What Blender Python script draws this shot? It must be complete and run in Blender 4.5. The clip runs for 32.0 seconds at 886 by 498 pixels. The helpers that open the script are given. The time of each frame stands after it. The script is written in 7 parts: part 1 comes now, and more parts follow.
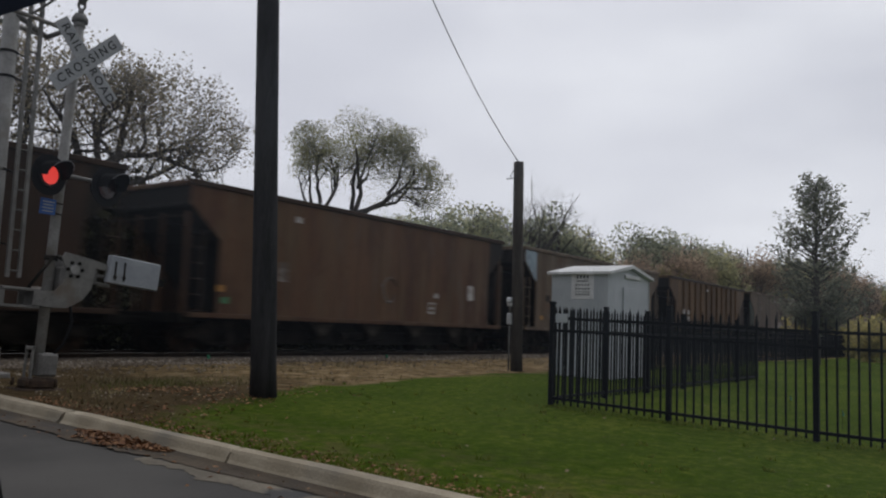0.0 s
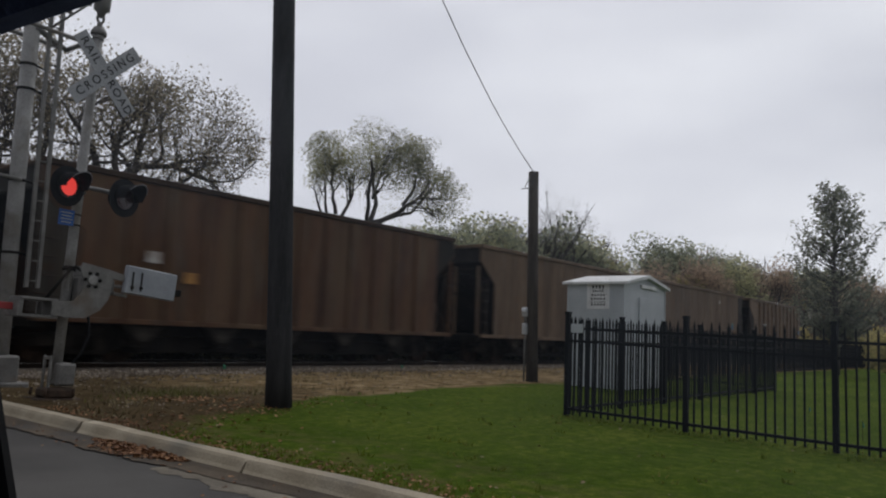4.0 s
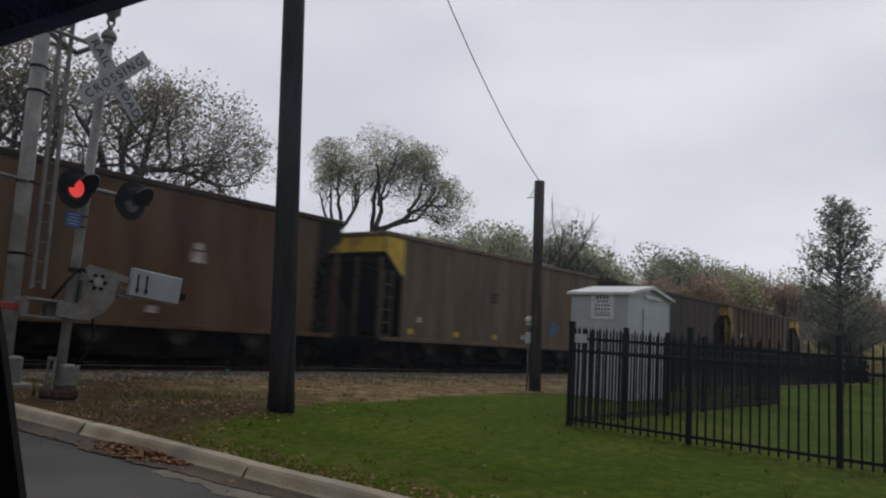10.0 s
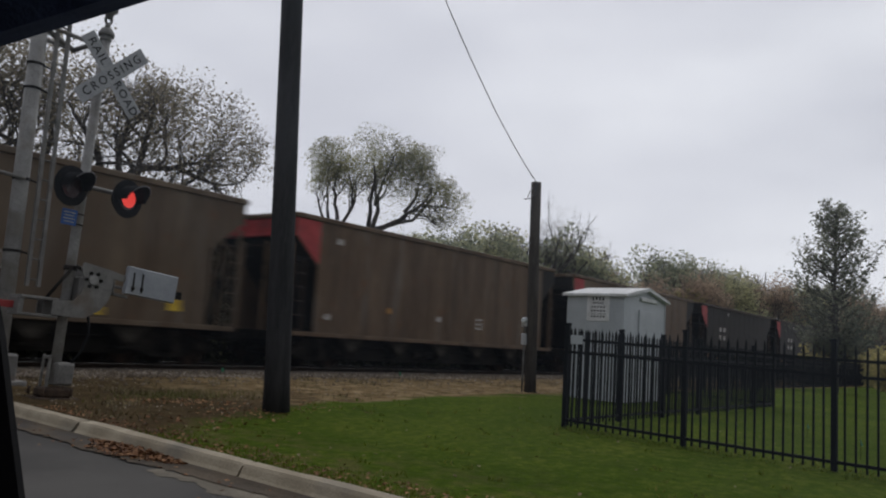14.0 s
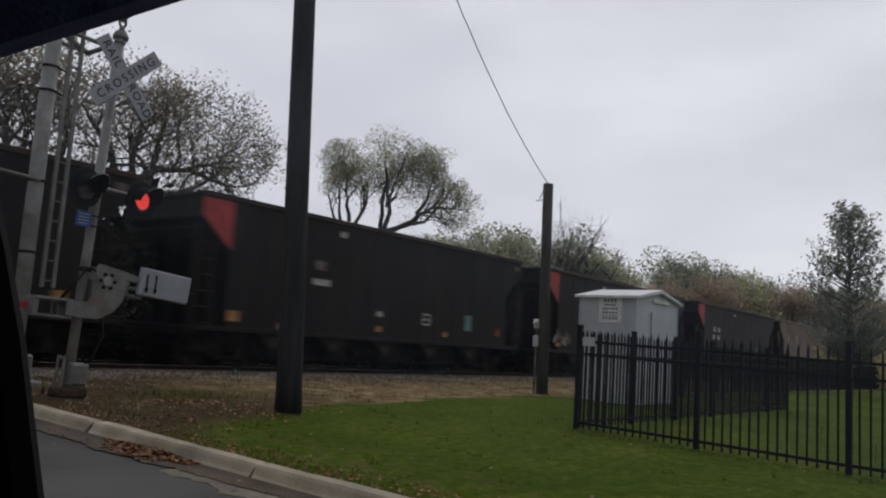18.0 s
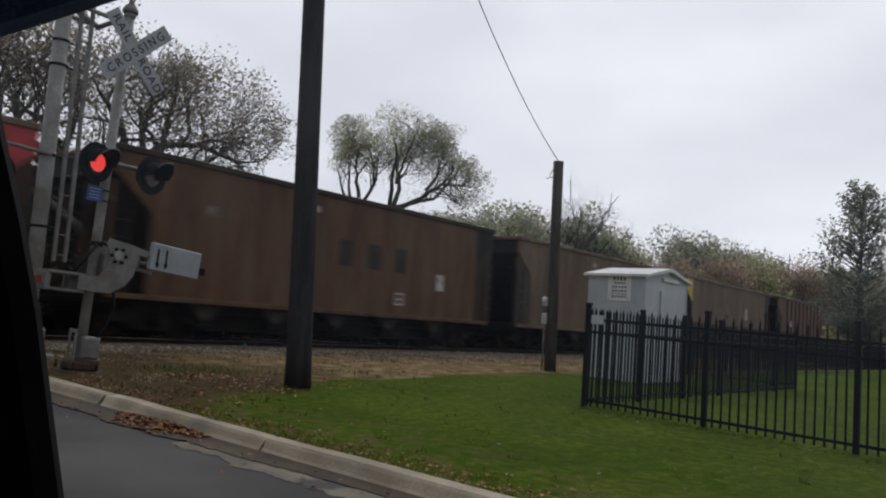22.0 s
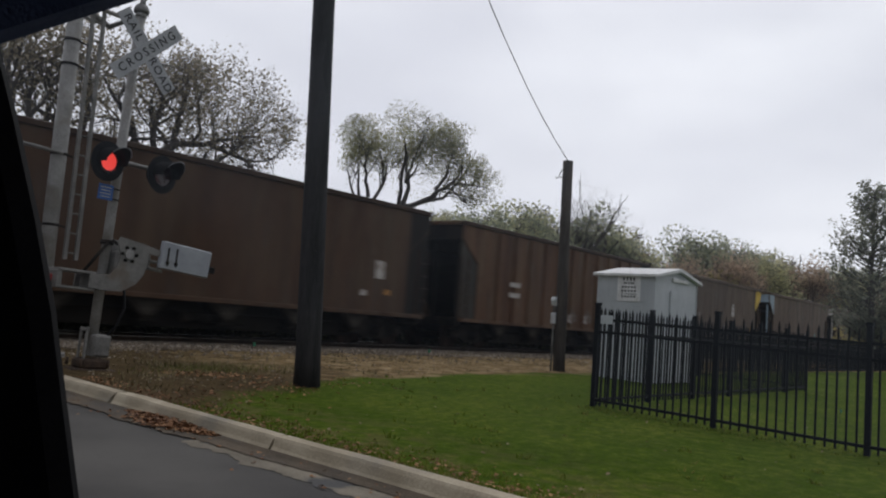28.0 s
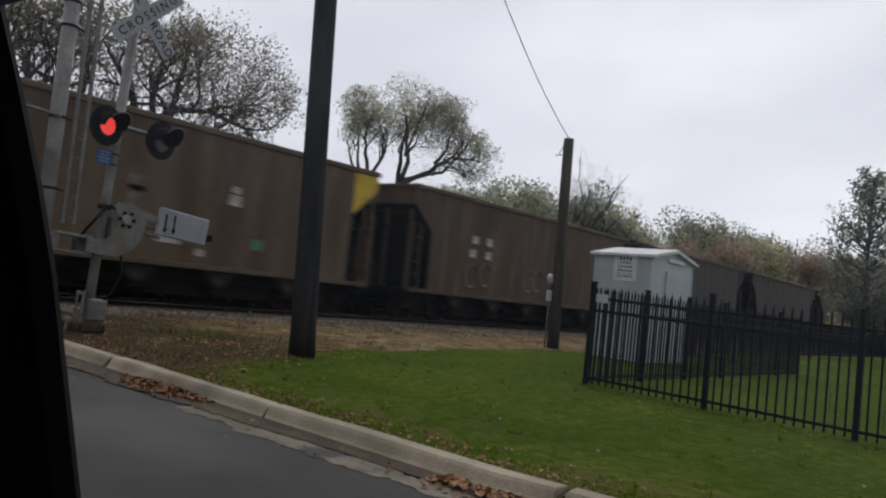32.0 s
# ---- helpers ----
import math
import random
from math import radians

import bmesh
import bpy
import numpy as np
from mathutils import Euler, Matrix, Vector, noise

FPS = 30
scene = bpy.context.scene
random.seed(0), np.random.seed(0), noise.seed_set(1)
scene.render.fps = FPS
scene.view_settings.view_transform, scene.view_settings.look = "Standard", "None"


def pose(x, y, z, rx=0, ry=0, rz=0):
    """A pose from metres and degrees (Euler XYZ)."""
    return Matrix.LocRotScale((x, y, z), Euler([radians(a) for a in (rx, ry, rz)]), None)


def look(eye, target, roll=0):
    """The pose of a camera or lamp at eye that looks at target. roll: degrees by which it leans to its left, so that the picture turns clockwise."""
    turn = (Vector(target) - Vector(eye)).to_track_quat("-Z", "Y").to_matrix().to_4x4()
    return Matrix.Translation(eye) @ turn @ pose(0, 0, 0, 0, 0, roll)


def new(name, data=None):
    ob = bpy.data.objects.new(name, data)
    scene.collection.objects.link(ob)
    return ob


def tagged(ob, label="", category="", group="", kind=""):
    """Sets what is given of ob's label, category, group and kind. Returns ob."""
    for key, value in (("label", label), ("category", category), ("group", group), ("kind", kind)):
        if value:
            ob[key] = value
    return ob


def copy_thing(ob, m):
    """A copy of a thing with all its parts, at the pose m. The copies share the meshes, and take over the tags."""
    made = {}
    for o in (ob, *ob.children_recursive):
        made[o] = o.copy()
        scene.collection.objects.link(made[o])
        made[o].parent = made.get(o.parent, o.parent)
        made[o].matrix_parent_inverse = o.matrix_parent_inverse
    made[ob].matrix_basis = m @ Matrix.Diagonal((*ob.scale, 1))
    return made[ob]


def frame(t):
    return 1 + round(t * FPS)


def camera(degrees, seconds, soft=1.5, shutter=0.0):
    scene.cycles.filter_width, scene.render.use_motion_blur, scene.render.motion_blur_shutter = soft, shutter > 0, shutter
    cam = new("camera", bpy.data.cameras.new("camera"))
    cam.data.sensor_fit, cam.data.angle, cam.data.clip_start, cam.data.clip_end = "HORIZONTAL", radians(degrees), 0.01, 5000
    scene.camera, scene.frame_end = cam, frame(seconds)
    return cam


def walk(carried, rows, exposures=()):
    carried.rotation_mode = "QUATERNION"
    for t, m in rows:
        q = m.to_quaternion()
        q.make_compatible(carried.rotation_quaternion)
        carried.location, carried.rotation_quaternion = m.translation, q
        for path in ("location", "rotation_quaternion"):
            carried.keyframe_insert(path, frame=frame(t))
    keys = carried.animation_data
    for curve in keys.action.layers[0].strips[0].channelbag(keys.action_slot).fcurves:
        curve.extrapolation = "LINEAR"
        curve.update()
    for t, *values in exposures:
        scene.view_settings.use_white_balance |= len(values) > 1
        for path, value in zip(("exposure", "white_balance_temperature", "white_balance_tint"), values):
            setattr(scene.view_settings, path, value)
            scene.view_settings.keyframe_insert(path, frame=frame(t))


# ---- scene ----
cam = camera(58.0, 32.0, soft=2.15, shutter=0.5)
# seconds, eye, yaw, pitch, roll (degrees)
PATH = [
    (0, (0.0141, -0.0069, 1.2), -53.47, 5.51, 2.22),
    (0.5, (0.0144, -0.0070, 1.2), -52.94, 5.61, 2.01),
    (1, (0.0146, -0.0071, 1.2), -53.14, 5.78, 2.15),
    (1.5, (0.0149, -0.0073, 1.2), -52.75, 5.85, 1.77),
    (2, (0.0151, -0.0074, 1.2), -52.59, 5.93, 2.36),
    (2.5, (0.0154, -0.0075, 1.2), -52.10, 6.39, 1.98),
    (3, (0.0156, -0.0076, 1.2), -52.32, 6.32, 2.37),
    (3.5, (0.0158, -0.0077, 1.2), -52.44, 6.15, 2.31),
    (5.5, (0.0168, -0.0082, 1.2), -51.99, 6.43, 2.03),
    (6, (0.0158, -0.0077, 1.2), -52.11, 6.31, 1.95),
    (6.5, (0.0149, -0.0073, 1.2), -52.48, 6.16, 2.25),
    (7, (0.0139, -0.0068, 1.2), -52.41, 6.27, 2.57),
    (7.5, (0.0129, -0.0063, 1.2), -52.57, 6.36, 3.42),
    (8, (0.0119, -0.0058, 1.2), -52.15, 6.52, 2.92),
    (8.5, (0.0109, -0.0053, 1.2), -52.42, 6.51, 2.92),
    (9, (0.0099, -0.0048, 1.2), -52.26, 6.50, 3.00),
    (9.5, (0.0095, -0.0046, 1.2), -52.19, 6.38, 3.48),
    (10, (0.0090, -0.0044, 1.2), -52.01, 6.72, 3.21),
    (10.5, (0.0086, -0.0042, 1.2), -51.82, 6.65, 3.05),
    (11, (0.0081, -0.0040, 1.2), -52.28, 6.76, 3.32),
    (11.5, (0.0077, -0.0037, 1.2), -52.33, 6.60, 3.48),
    (12, (0.0072, -0.0035, 1.2), -52.16, 6.76, 3.42),
    (12.5, (0.0067, -0.0033, 1.2), -51.95, 6.72, 3.53),
    (13, (0.0063, -0.0031, 1.2), -51.89, 6.91, 3.06),
    (13.5, (0.0059, -0.0029, 1.2), -51.99, 6.84, 3.14),
    (14, (0.0054, -0.0026, 1.2), -52.28, 6.77, 3.60),
    (14.5, (0.0049, -0.0024, 1.2), -52.15, 6.82, 3.78),
    (16.5, (0.0032, -0.0015, 1.2), -51.81, 6.99, 3.63),
    (17, (0.0027, -0.0013, 1.2), -51.54, 6.90, 3.74),
    (17.5, (0.0023, -0.0011, 1.2), -51.11, 6.88, 3.47),
    (18, (0.0018, -0.0009, 1.2), -51.44, 6.83, 3.74),
    (18.5, (0.0014, -0.0007, 1.2), -51.34, 6.80, 3.49),
    (19, (0.0009, -0.0004, 1.2), -51.35, 6.77, 3.75),
    (19.5, (0.0005, -0.0002, 1.2), -51.07, 6.78, 3.47),
    (20, (0.0000, -0.0000, 1.2), -50.78, 5.83, 3.76),
    (20.5, (-0.0001, 0.0001, 1.2), -51.25, 4.98, 3.79),
    (21, (-0.0002, 0.0001, 1.2), -51.11, 5.00, 3.80),
    (21.5, (-0.0003, 0.0002, 1.2), -51.13, 4.99, 3.90),
    (22, (-0.0005, 0.0002, 1.2), -50.89, 5.14, 4.20),
    (22.5, (-0.0006, 0.0003, 1.2), -51.05, 5.12, 4.40),
    (23, (-0.0007, 0.0003, 1.2), -50.93, 5.07, 4.32),
    (23.5, (-0.0008, 0.0004, 1.2), -50.96, 5.24, 4.26),
    (24, (-0.0009, 0.0004, 1.2), -51.05, 5.09, 4.50),
    (24.5, (-0.0012, 0.0006, 1.2), -50.66, 5.22, 4.42),
    (25, (-0.0016, 0.0008, 1.2), -50.56, 5.16, 4.44),
    (25.5, (-0.0019, 0.0009, 1.2), -50.63, 5.02, 4.49),
    (27.5, (-0.0033, 0.0016, 1.2), -50.46, 5.07, 5.12),
    (28, (-0.0036, 0.0018, 1.2), -50.25, 5.05, 4.42),
    (28.5, (-0.0035, 0.0017, 1.2), -50.38, 5.00, 4.84),
    (29, (-0.0034, 0.0016, 1.2), -50.12, 5.05, 4.98),
    (29.5, (-0.0033, 0.0016, 1.2), -50.23, 5.11, 5.15),
    (30, (-0.0032, 0.0015, 1.2), -49.99, 5.25, 5.03),
    (30.5, (-0.0042, 0.0020, 1.2), -50.37, 4.28, 5.37),
    (31, (-0.0052, 0.0025, 1.2), -51.54, 4.36, 5.44),
    (31.5, (-0.0062, 0.0030, 1.2), -51.23, 4.41, 5.76),
    (32, (-0.0072, 0.0035, 1.2), -50.60, 3.24, 6.04),
]


def aim(eye, yaw, pitch, roll):
    a, b = radians(yaw), radians(pitch)
    way = Vector((-math.sin(a) * math.cos(b), math.cos(a) * math.cos(b), math.sin(b)))
    return look(eye, Vector(eye) + 10 * way, roll)


walk(cam, [(t, aim(eye, yaw, pitch, roll)) for t, eye, yaw, pitch, roll in PATH],
     exposures=[(0, -0.04), (14, -0.05), (17, -0.07), (20, -0.07), (21.5, 0.14), (32, 0.14)])

# ---- sky and light: an even grey overcast ----
SUN_EL, SUN_AZ = radians(48), radians(50)
world = bpy.data.worlds.new("overcast_sky")
scene.world = world
world.use_nodes = True
wn, wl = world.node_tree.nodes, world.node_tree.links
wn.clear()
w_out, w_bg = wn.new("ShaderNodeOutputWorld"), wn.new("ShaderNodeBackground")
w_sky, w_hsv = wn.new("ShaderNodeTexSky"), wn.new("ShaderNodeHueSaturation")
w_sky.sky_type, w_sky.sun_disc, w_sky.sun_elevation, w_sky.sun_rotation = "NISHITA", False, SUN_EL, SUN_AZ
w_sky.dust_density, w_sky.air_density = 3.0, 1.0
w_hsv.inputs["Saturation"].default_value = 0.12
w_tc, w_map = wn.new("ShaderNodeTexCoord"), wn.new("ShaderNodeMapping")
w_map.inputs["Scale"].default_value = (1.0, 1.0, 3.2)
w_n1, w_n2 = wn.new("ShaderNodeTexNoise"), wn.new("ShaderNodeTexNoise")
w_n1.inputs["Scale"].default_value, w_n1.inputs["Detail"].default_value = 2.1, 6.0
w_n2.inputs["Scale"].default_value, w_n2.inputs["Detail"].default_value = 6.5, 4.0
w_ramp, w_ramp2 = wn.new("ShaderNodeValToRGB"), wn.new("ShaderNodeValToRGB")
w_ramp.color_ramp.elements[0].position, w_ramp.color_ramp.elements[1].position = 0.3, 0.72
w_ramp.color_ramp.elements[0].color, w_ramp.color_ramp.elements[1].color = (0.64, 0.655, 0.74, 1), (0.92, 0.935, 0.995, 1)
w_ramp2.color_ramp.elements[0].color, w_ramp2.color_ramp.elements[1].color = (0.93, 0.93, 0.94, 1), (1.05, 1.05, 1.05, 1)
w_mul, w_mix, w_str = wn.new("ShaderNodeMixRGB"), wn.new("ShaderNodeMixRGB"), wn.new("ShaderNodeMixRGB")
w_mul.blend_type, w_mul.inputs[0].default_value = "MULTIPLY", 1.0
w_str.blend_type, w_str.inputs[0].default_value, w_str.inputs[2].default_value = "MULTIPLY", 1.0, (0.1, 0.1, 0.1, 1)
w_mix.inputs[0].default_value = 0.82
wl.new(w_tc.outputs["Generated"], w_map.inputs["Vector"])
wl.new(w_map.outputs[0], w_n1.inputs["Vector"])
wl.new(w_map.outputs[0], w_n2.inputs["Vector"])
wl.new(w_n1.outputs["Fac"], w_ramp.inputs[0])
wl.new(w_n2.outputs["Fac"], w_ramp2.inputs[0])
wl.new(w_ramp.outputs[0], w_mul.inputs[1])
wl.new(w_ramp2.outputs[0], w_mul.inputs[2])
wl.new(w_sky.outputs[0], w_hsv.inputs["Color"])
wl.new(w_hsv.outputs[0], w_str.inputs[1])
wl.new(w_str.outputs[0], w_mix.inputs[1])
wl.new(w_mul.outputs[0], w_mix.inputs[2])
# the cloud is brighter towards the hidden sun
w_dot, w_glow, w_lit = wn.new("ShaderNodeVectorMath"), wn.new("ShaderNodeMapRange"), wn.new("ShaderNodeMixRGB")
w_dot.operation = "DOT_PRODUCT"
w_dot.inputs[1].default_value = (math.sin(SUN_AZ), math.cos(SUN_AZ), 0.15)
w_glow.inputs["From Min"].default_value, w_glow.inputs["From Max"].default_value = -1.0, 0.9
w_glow.inputs["To Min"].default_value, w_glow.inputs["To Max"].default_value = 0.5, 0.93
w_lit.blend_type, w_lit.inputs[0].default_value = "MULTIPLY", 1.0
wl.new(w_tc.outputs["Generated"], w_dot.inputs[0])
wl.new(w_dot.outputs["Value"], w_glow.inputs["Value"])
wl.new(w_mix.outputs[0], w_lit.inputs[1])
wl.new(w_glow.outputs[0], w_lit.inputs[2])
wl.new(w_lit.outputs[0], w_bg.inputs["Color"])
wl.new(w_bg.outputs[0], w_out.inputs["Surface"])
w_bg.inputs["Strength"].default_value = 1.0

sun_data = bpy.data.lights.new("sun", "SUN")
sun_data.energy, sun_data.angle, sun_data.color = 0.5, radians(25), (1.0, 0.97, 0.93)
sun = new("sun", sun_data)
sun.matrix_world = look((0, 0, 60), Vector((0, 0, 60)) - Vector((math.sin(SUN_AZ) * math.cos(SUN_EL), math.cos(SUN_AZ) * math.cos(SUN_EL), math.sin(SUN_EL))))

# ---- building blocks ----


class Solid:
    """Collects faces, then becomes one mesh."""

    def __init__(self):
        self.v, self.f, self.s = [], [], []

    def add(self, verts, faces, smooth=False):
        n = len(self.v)
        self.v += [tuple(p) for p in verts]
        self.f += [tuple(i + n for i in f) for f in faces]
        self.s += [smooth] * len(faces)
        return self

    def box(self, c, size, bevel=0.0, m=None):
        hx, hy, hz = (s / 2 for s in size)
        b = min(bevel, hx * 0.9, hy * 0.9, hz * 0.9)
        if b <= 0:
            vs = [Vector((x * hx, y * hy, z * hz)) for x in (-1, 1) for y in (-1, 1) for z in (-1, 1)]
            fs = [(0, 1, 3, 2), (4, 6, 7, 5), (0, 4, 5, 1), (2, 3, 7, 6), (0, 2, 6, 4), (1, 5, 7, 3)]
        else:
            bm = bmesh.new()
            bmesh.ops.create_cube(bm, size=1, matrix=Matrix.Diagonal((2 * hx, 2 * hy, 2 * hz, 1)))
            bmesh.ops.bevel(bm, geom=bm.edges[:], offset=b, segments=1, affect="EDGES", profile=0.5)
            bm.verts.index_update()
            vs, fs = [v.co.copy() for v in bm.verts], [[v.index for v in f.verts] for f in bm.faces]
            bm.free()
        t = Matrix.Translation(c) @ m if m else Matrix.Translation(c)
        return self.add([t @ v for v in vs], fs)

    def tube(self, pts, radii, n=8, caps=True, smooth=True):
        pts = [Vector(p) for p in pts]
        if not hasattr(radii, "__len__"):
            radii = [radii] * len(pts)
        vs, fs, ref = [], [], None
        for i, p in enumerate(pts):
            d = (pts[min(i + 1, len(pts) - 1)] - pts[max(i - 1, 0)]).normalized()
            if ref is None:
                ref = Vector((0, 0, 1)) if abs(d.z) < 0.9 else Vector((1, 0, 0))
            u = d.cross(ref).normalized()
            ref = u.cross(d)
            for k in range(n):
                a = 2 * math.pi * k / n
                vs.append(p + radii[i] * (math.cos(a) * u + math.sin(a) * ref))
        for i in range(len(pts) - 1):
            for k in range(n):
                a, b = i * n + k, i * n + (k + 1) % n
                fs.append((a, a + n, b + n, b))
        self.add(vs, fs, smooth)
        if caps:
            m = len(self.v) - len(vs)
            self.f += [tuple(m + k for k in range(n)), tuple(m + len(vs) - n + k for k in reversed(range(n)))]
            self.s += [False, False]
        return self

    def prism(self, poly, along, lo, hi):
        """A polygon in the two axes other than along, pushed from lo to hi."""
        ax = "xyz".index(along)

        def at(p, h):
            q = list(p)
            q.insert(ax, h)
            return q
        n = len(poly)
        vs = [at(p, lo) for p in poly] + [at(p, hi) for p in poly]
        fs = [tuple(range(n)), tuple(range(2 * n - 1, n - 1, -1))]
        fs += [(i, n + i, n + (i + 1) % n, (i + 1) % n) for i in range(n)]
        return self.add(vs, fs)

    def mesh(self, name, fix=True):
        me = bpy.data.meshes.new(name)
        me.from_pydata(self.v, [], self.f)
        me.polygons.foreach_set("use_smooth", self.s)
        if fix and len(self.f) < 20000:
            bm = bmesh.new()
            bm.from_mesh(me)
            bmesh.ops.recalc_face_normals(bm, faces=bm.faces[:])
            bm.to_mesh(me)
            bm.free()
        me.update()
        return me


def part(name, solid, material, parent, label="", m=None):
    """One mesh object under a thing or a part."""
    me = solid if isinstance(solid, bpy.types.Mesh) else solid.mesh(name)
    ob = new(name, me)
    if not me.materials:
        me.materials.append(material)
    elif me.materials[0] != material:
        ob.material_slots[0].link = "OBJECT"
        ob.material_slots[0].material = material
    ob.parent = parent
    if m is not None:
        ob.matrix_basis = m
    if label:
        ob["label"] = label
    return ob


def thing(name, m, label, category, group="", kind=""):
    ob = new(name)
    ob.empty_display_size = 0.2
    ob.matrix_world = m
    return tagged(ob, label, category, group, kind)


def solo(name, solid, material, label, category="", group="", kind=""):
    ob = new(name, solid.mesh(name))
    ob.data.materials.append(material)
    return tagged(ob, label, category, group, kind)


# ---- materials ----


def material(name, dark, light, rough=0.8, metal=0.0, scale=3.0, fine=40.0, bump=0.3, stain=None, stain_scale=1.0, stain_at=(0.55, 0.7), stretch=(1, 1, 1), rand=0.0, spec=0.4, coords="Object"):
    """Two colours mixed by a coarse and a fine noise, a third for stains, with a fine relief."""
    ma = bpy.data.materials.new(name)
    ma.use_nodes = True
    nt = ma.node_tree
    n, l = nt.nodes, nt.links
    bs = n["Principled BSDF"]
    tc, mp = n.new("ShaderNodeTexCoord"), n.new("ShaderNodeMapping")
    mp.inputs["Scale"].default_value = stretch
    l.new(tc.outputs[coords], mp.inputs["Vector"])
    vec = mp.outputs[0]
    info = None
    if rand:
        info, add = n.new("ShaderNodeObjectInfo"), n.new("ShaderNodeVectorMath")
        sc = n.new("ShaderNodeMath")
        sc.operation, sc.inputs[1].default_value = "MULTIPLY", 97.0
        l.new(info.outputs["Random"], sc.inputs[0])
        l.new(vec, add.inputs[0])
        l.new(sc.outputs[0], add.inputs[1])
        vec = add.outputs[0]
    a, b = n.new("ShaderNodeTexNoise"), n.new("ShaderNodeTexNoise")
    a.inputs["Scale"].default_value, a.inputs["Detail"].default_value = scale, 5.0
    b.inputs["Scale"].default_value, b.inputs["Detail"].default_value = fine, 3.0
    l.new(vec, a.inputs["Vector"])
    l.new(vec, b.inputs["Vector"])
    mx = n.new("ShaderNodeMath")
    mx.operation = "ADD"
    half = n.new("ShaderNodeMath")
    half.operation, half.inputs[1].default_value = "MULTIPLY_ADD", 0.5
    half.inputs[2].default_value = -0.25
    l.new(b.outputs["Fac"], half.inputs[0])
    l.new(a.outputs["Fac"], mx.inputs[0])
    l.new(half.outputs[0], mx.inputs[1])
    rp = n.new("ShaderNodeValToRGB")
    rp.color_ramp.elements[0].position, rp.color_ramp.elements[1].position = 0.32, 0.68
    rp.color_ramp.elements[0].color, rp.color_ramp.elements[1].color = (*dark, 1), (*light, 1)
    l.new(mx.outputs[0], rp.inputs[0])
    col = rp.outputs[0]
    if stain:
        s, sr, sm = n.new("ShaderNodeTexNoise"), n.new("ShaderNodeValToRGB"), n.new("ShaderNodeMixRGB")
        s.inputs["Scale"].default_value, s.inputs["Detail"].default_value = stain_scale, 7.0
        off = n.new("ShaderNodeVectorMath")
        off.inputs[1].default_value = (13.1, 7.7, 3.3)
        l.new(vec, off.inputs[0])
        l.new(off.outputs[0], s.inputs["Vector"])
        l.new(s.outputs["Fac"], sr.inputs[0])
        sr.color_ramp.elements[0].position, sr.color_ramp.elements[1].position = stain_at
        sm.inputs[2].default_value = (*stain, 1)
        l.new(sr.outputs[0], sm.inputs[0])
        l.new(col, sm.inputs[1])
        col = sm.outputs[0]
    if rand:
        hv, mr = n.new("ShaderNodeHueSaturation"), n.new("ShaderNodeMapRange")
        mr.inputs["To Min"].default_value, mr.inputs["To Max"].default_value = 1 - rand, 1 + rand
        l.new(info.outputs["Random"], mr.inputs["Value"])
        l.new(mr.outputs[0], hv.inputs["Value"])
        l.new(col, hv.inputs["Color"])
        col = hv.outputs[0]
    l.new(col, bs.inputs["Base Color"])
    bs.inputs["Roughness"].default_value, bs.inputs["Metallic"].default_value = rough, metal
    bs.inputs["Specular IOR Level"].default_value = spec
    if bump:
        bp = n.new("ShaderNodeBump")
        bp.inputs["Strength"].default_value, bp.inputs["Distance"].default_value = bump, 0.02
        l.new(mx.outputs[0], bp.inputs["Height"])
        l.new(bp.outputs[0], bs.inputs["Normal"])
    return ma


ASPHALT = material("asphalt", (0.0285, 0.0258, 0.0235), (0.045, 0.041, 0.037), 0.85, scale=0.9, fine=120, bump=0.5, stain=(0.074, 0.068, 0.061), stain_scale=0.5, stain_at=(0.5, 0.75))
CONCRETE = material("kerb_concrete", (0.255, 0.213, 0.147), (0.43, 0.37, 0.27), 0.9, scale=2.0, fine=60, bump=0.5, stain=(0.1800, 0.1650, 0.1350), stain_scale=1.3, stain_at=(0.52, 0.7), rand=0.1)
POLE_WOOD = material("creosoted_wood", (0.0160, 0.0148, 0.0142), (0.038, 0.0358, 0.0362), 0.9, scale=6, fine=60, bump=0.8, stretch=(1, 1, 0.12), stain=(0.0432, 0.0396, 0.0396), stain_scale=3, spec=0.15)
POLE_GREY = material("weathered_wood", (0.025, 0.020, 0.015), (0.070, 0.058, 0.046), 0.9, scale=6, fine=60, bump=0.8, stretch=(1, 1, 0.12), stain=(0.04, 0.033, 0.028), stain_scale=3)
BLACK_PAINT = material("black_powder_coat", (0.003, 0.0035, 0.0045), (0.005, 0.006, 0.0075), 0.7, scale=6, fine=80, bump=0.1, rand=0.1, spec=0.12)
ALU = material("dull_aluminium", (0.20, 0.195, 0.185), (0.34, 0.335, 0.32), 0.65, 0.15, scale=3, fine=40, bump=0.15, stain=(0.19, 0.17, 0.145), stain_scale=2)
WEIGHT_PAINT = material("pale_weight_paint", (0.27, 0.29, 0.315), (0.36, 0.38, 0.405), 0.55, scale=3, fine=40, bump=0.1, stain=(0.22, 0.22, 0.21), stain_scale=3, stain_at=(0.58, 0.78))
ALU_PAINT = material("silver_paint", (0.119, 0.116, 0.106), (0.216, 0.209, 0.195), 0.6, 0.1, scale=4, fine=40, bump=0.2, stain=(0.1440, 0.1170, 0.0900), stain_scale=2.5, stain_at=(0.58, 0.75))
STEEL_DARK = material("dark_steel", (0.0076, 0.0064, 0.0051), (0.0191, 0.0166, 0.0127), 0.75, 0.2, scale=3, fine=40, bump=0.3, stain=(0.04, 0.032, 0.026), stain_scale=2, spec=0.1)
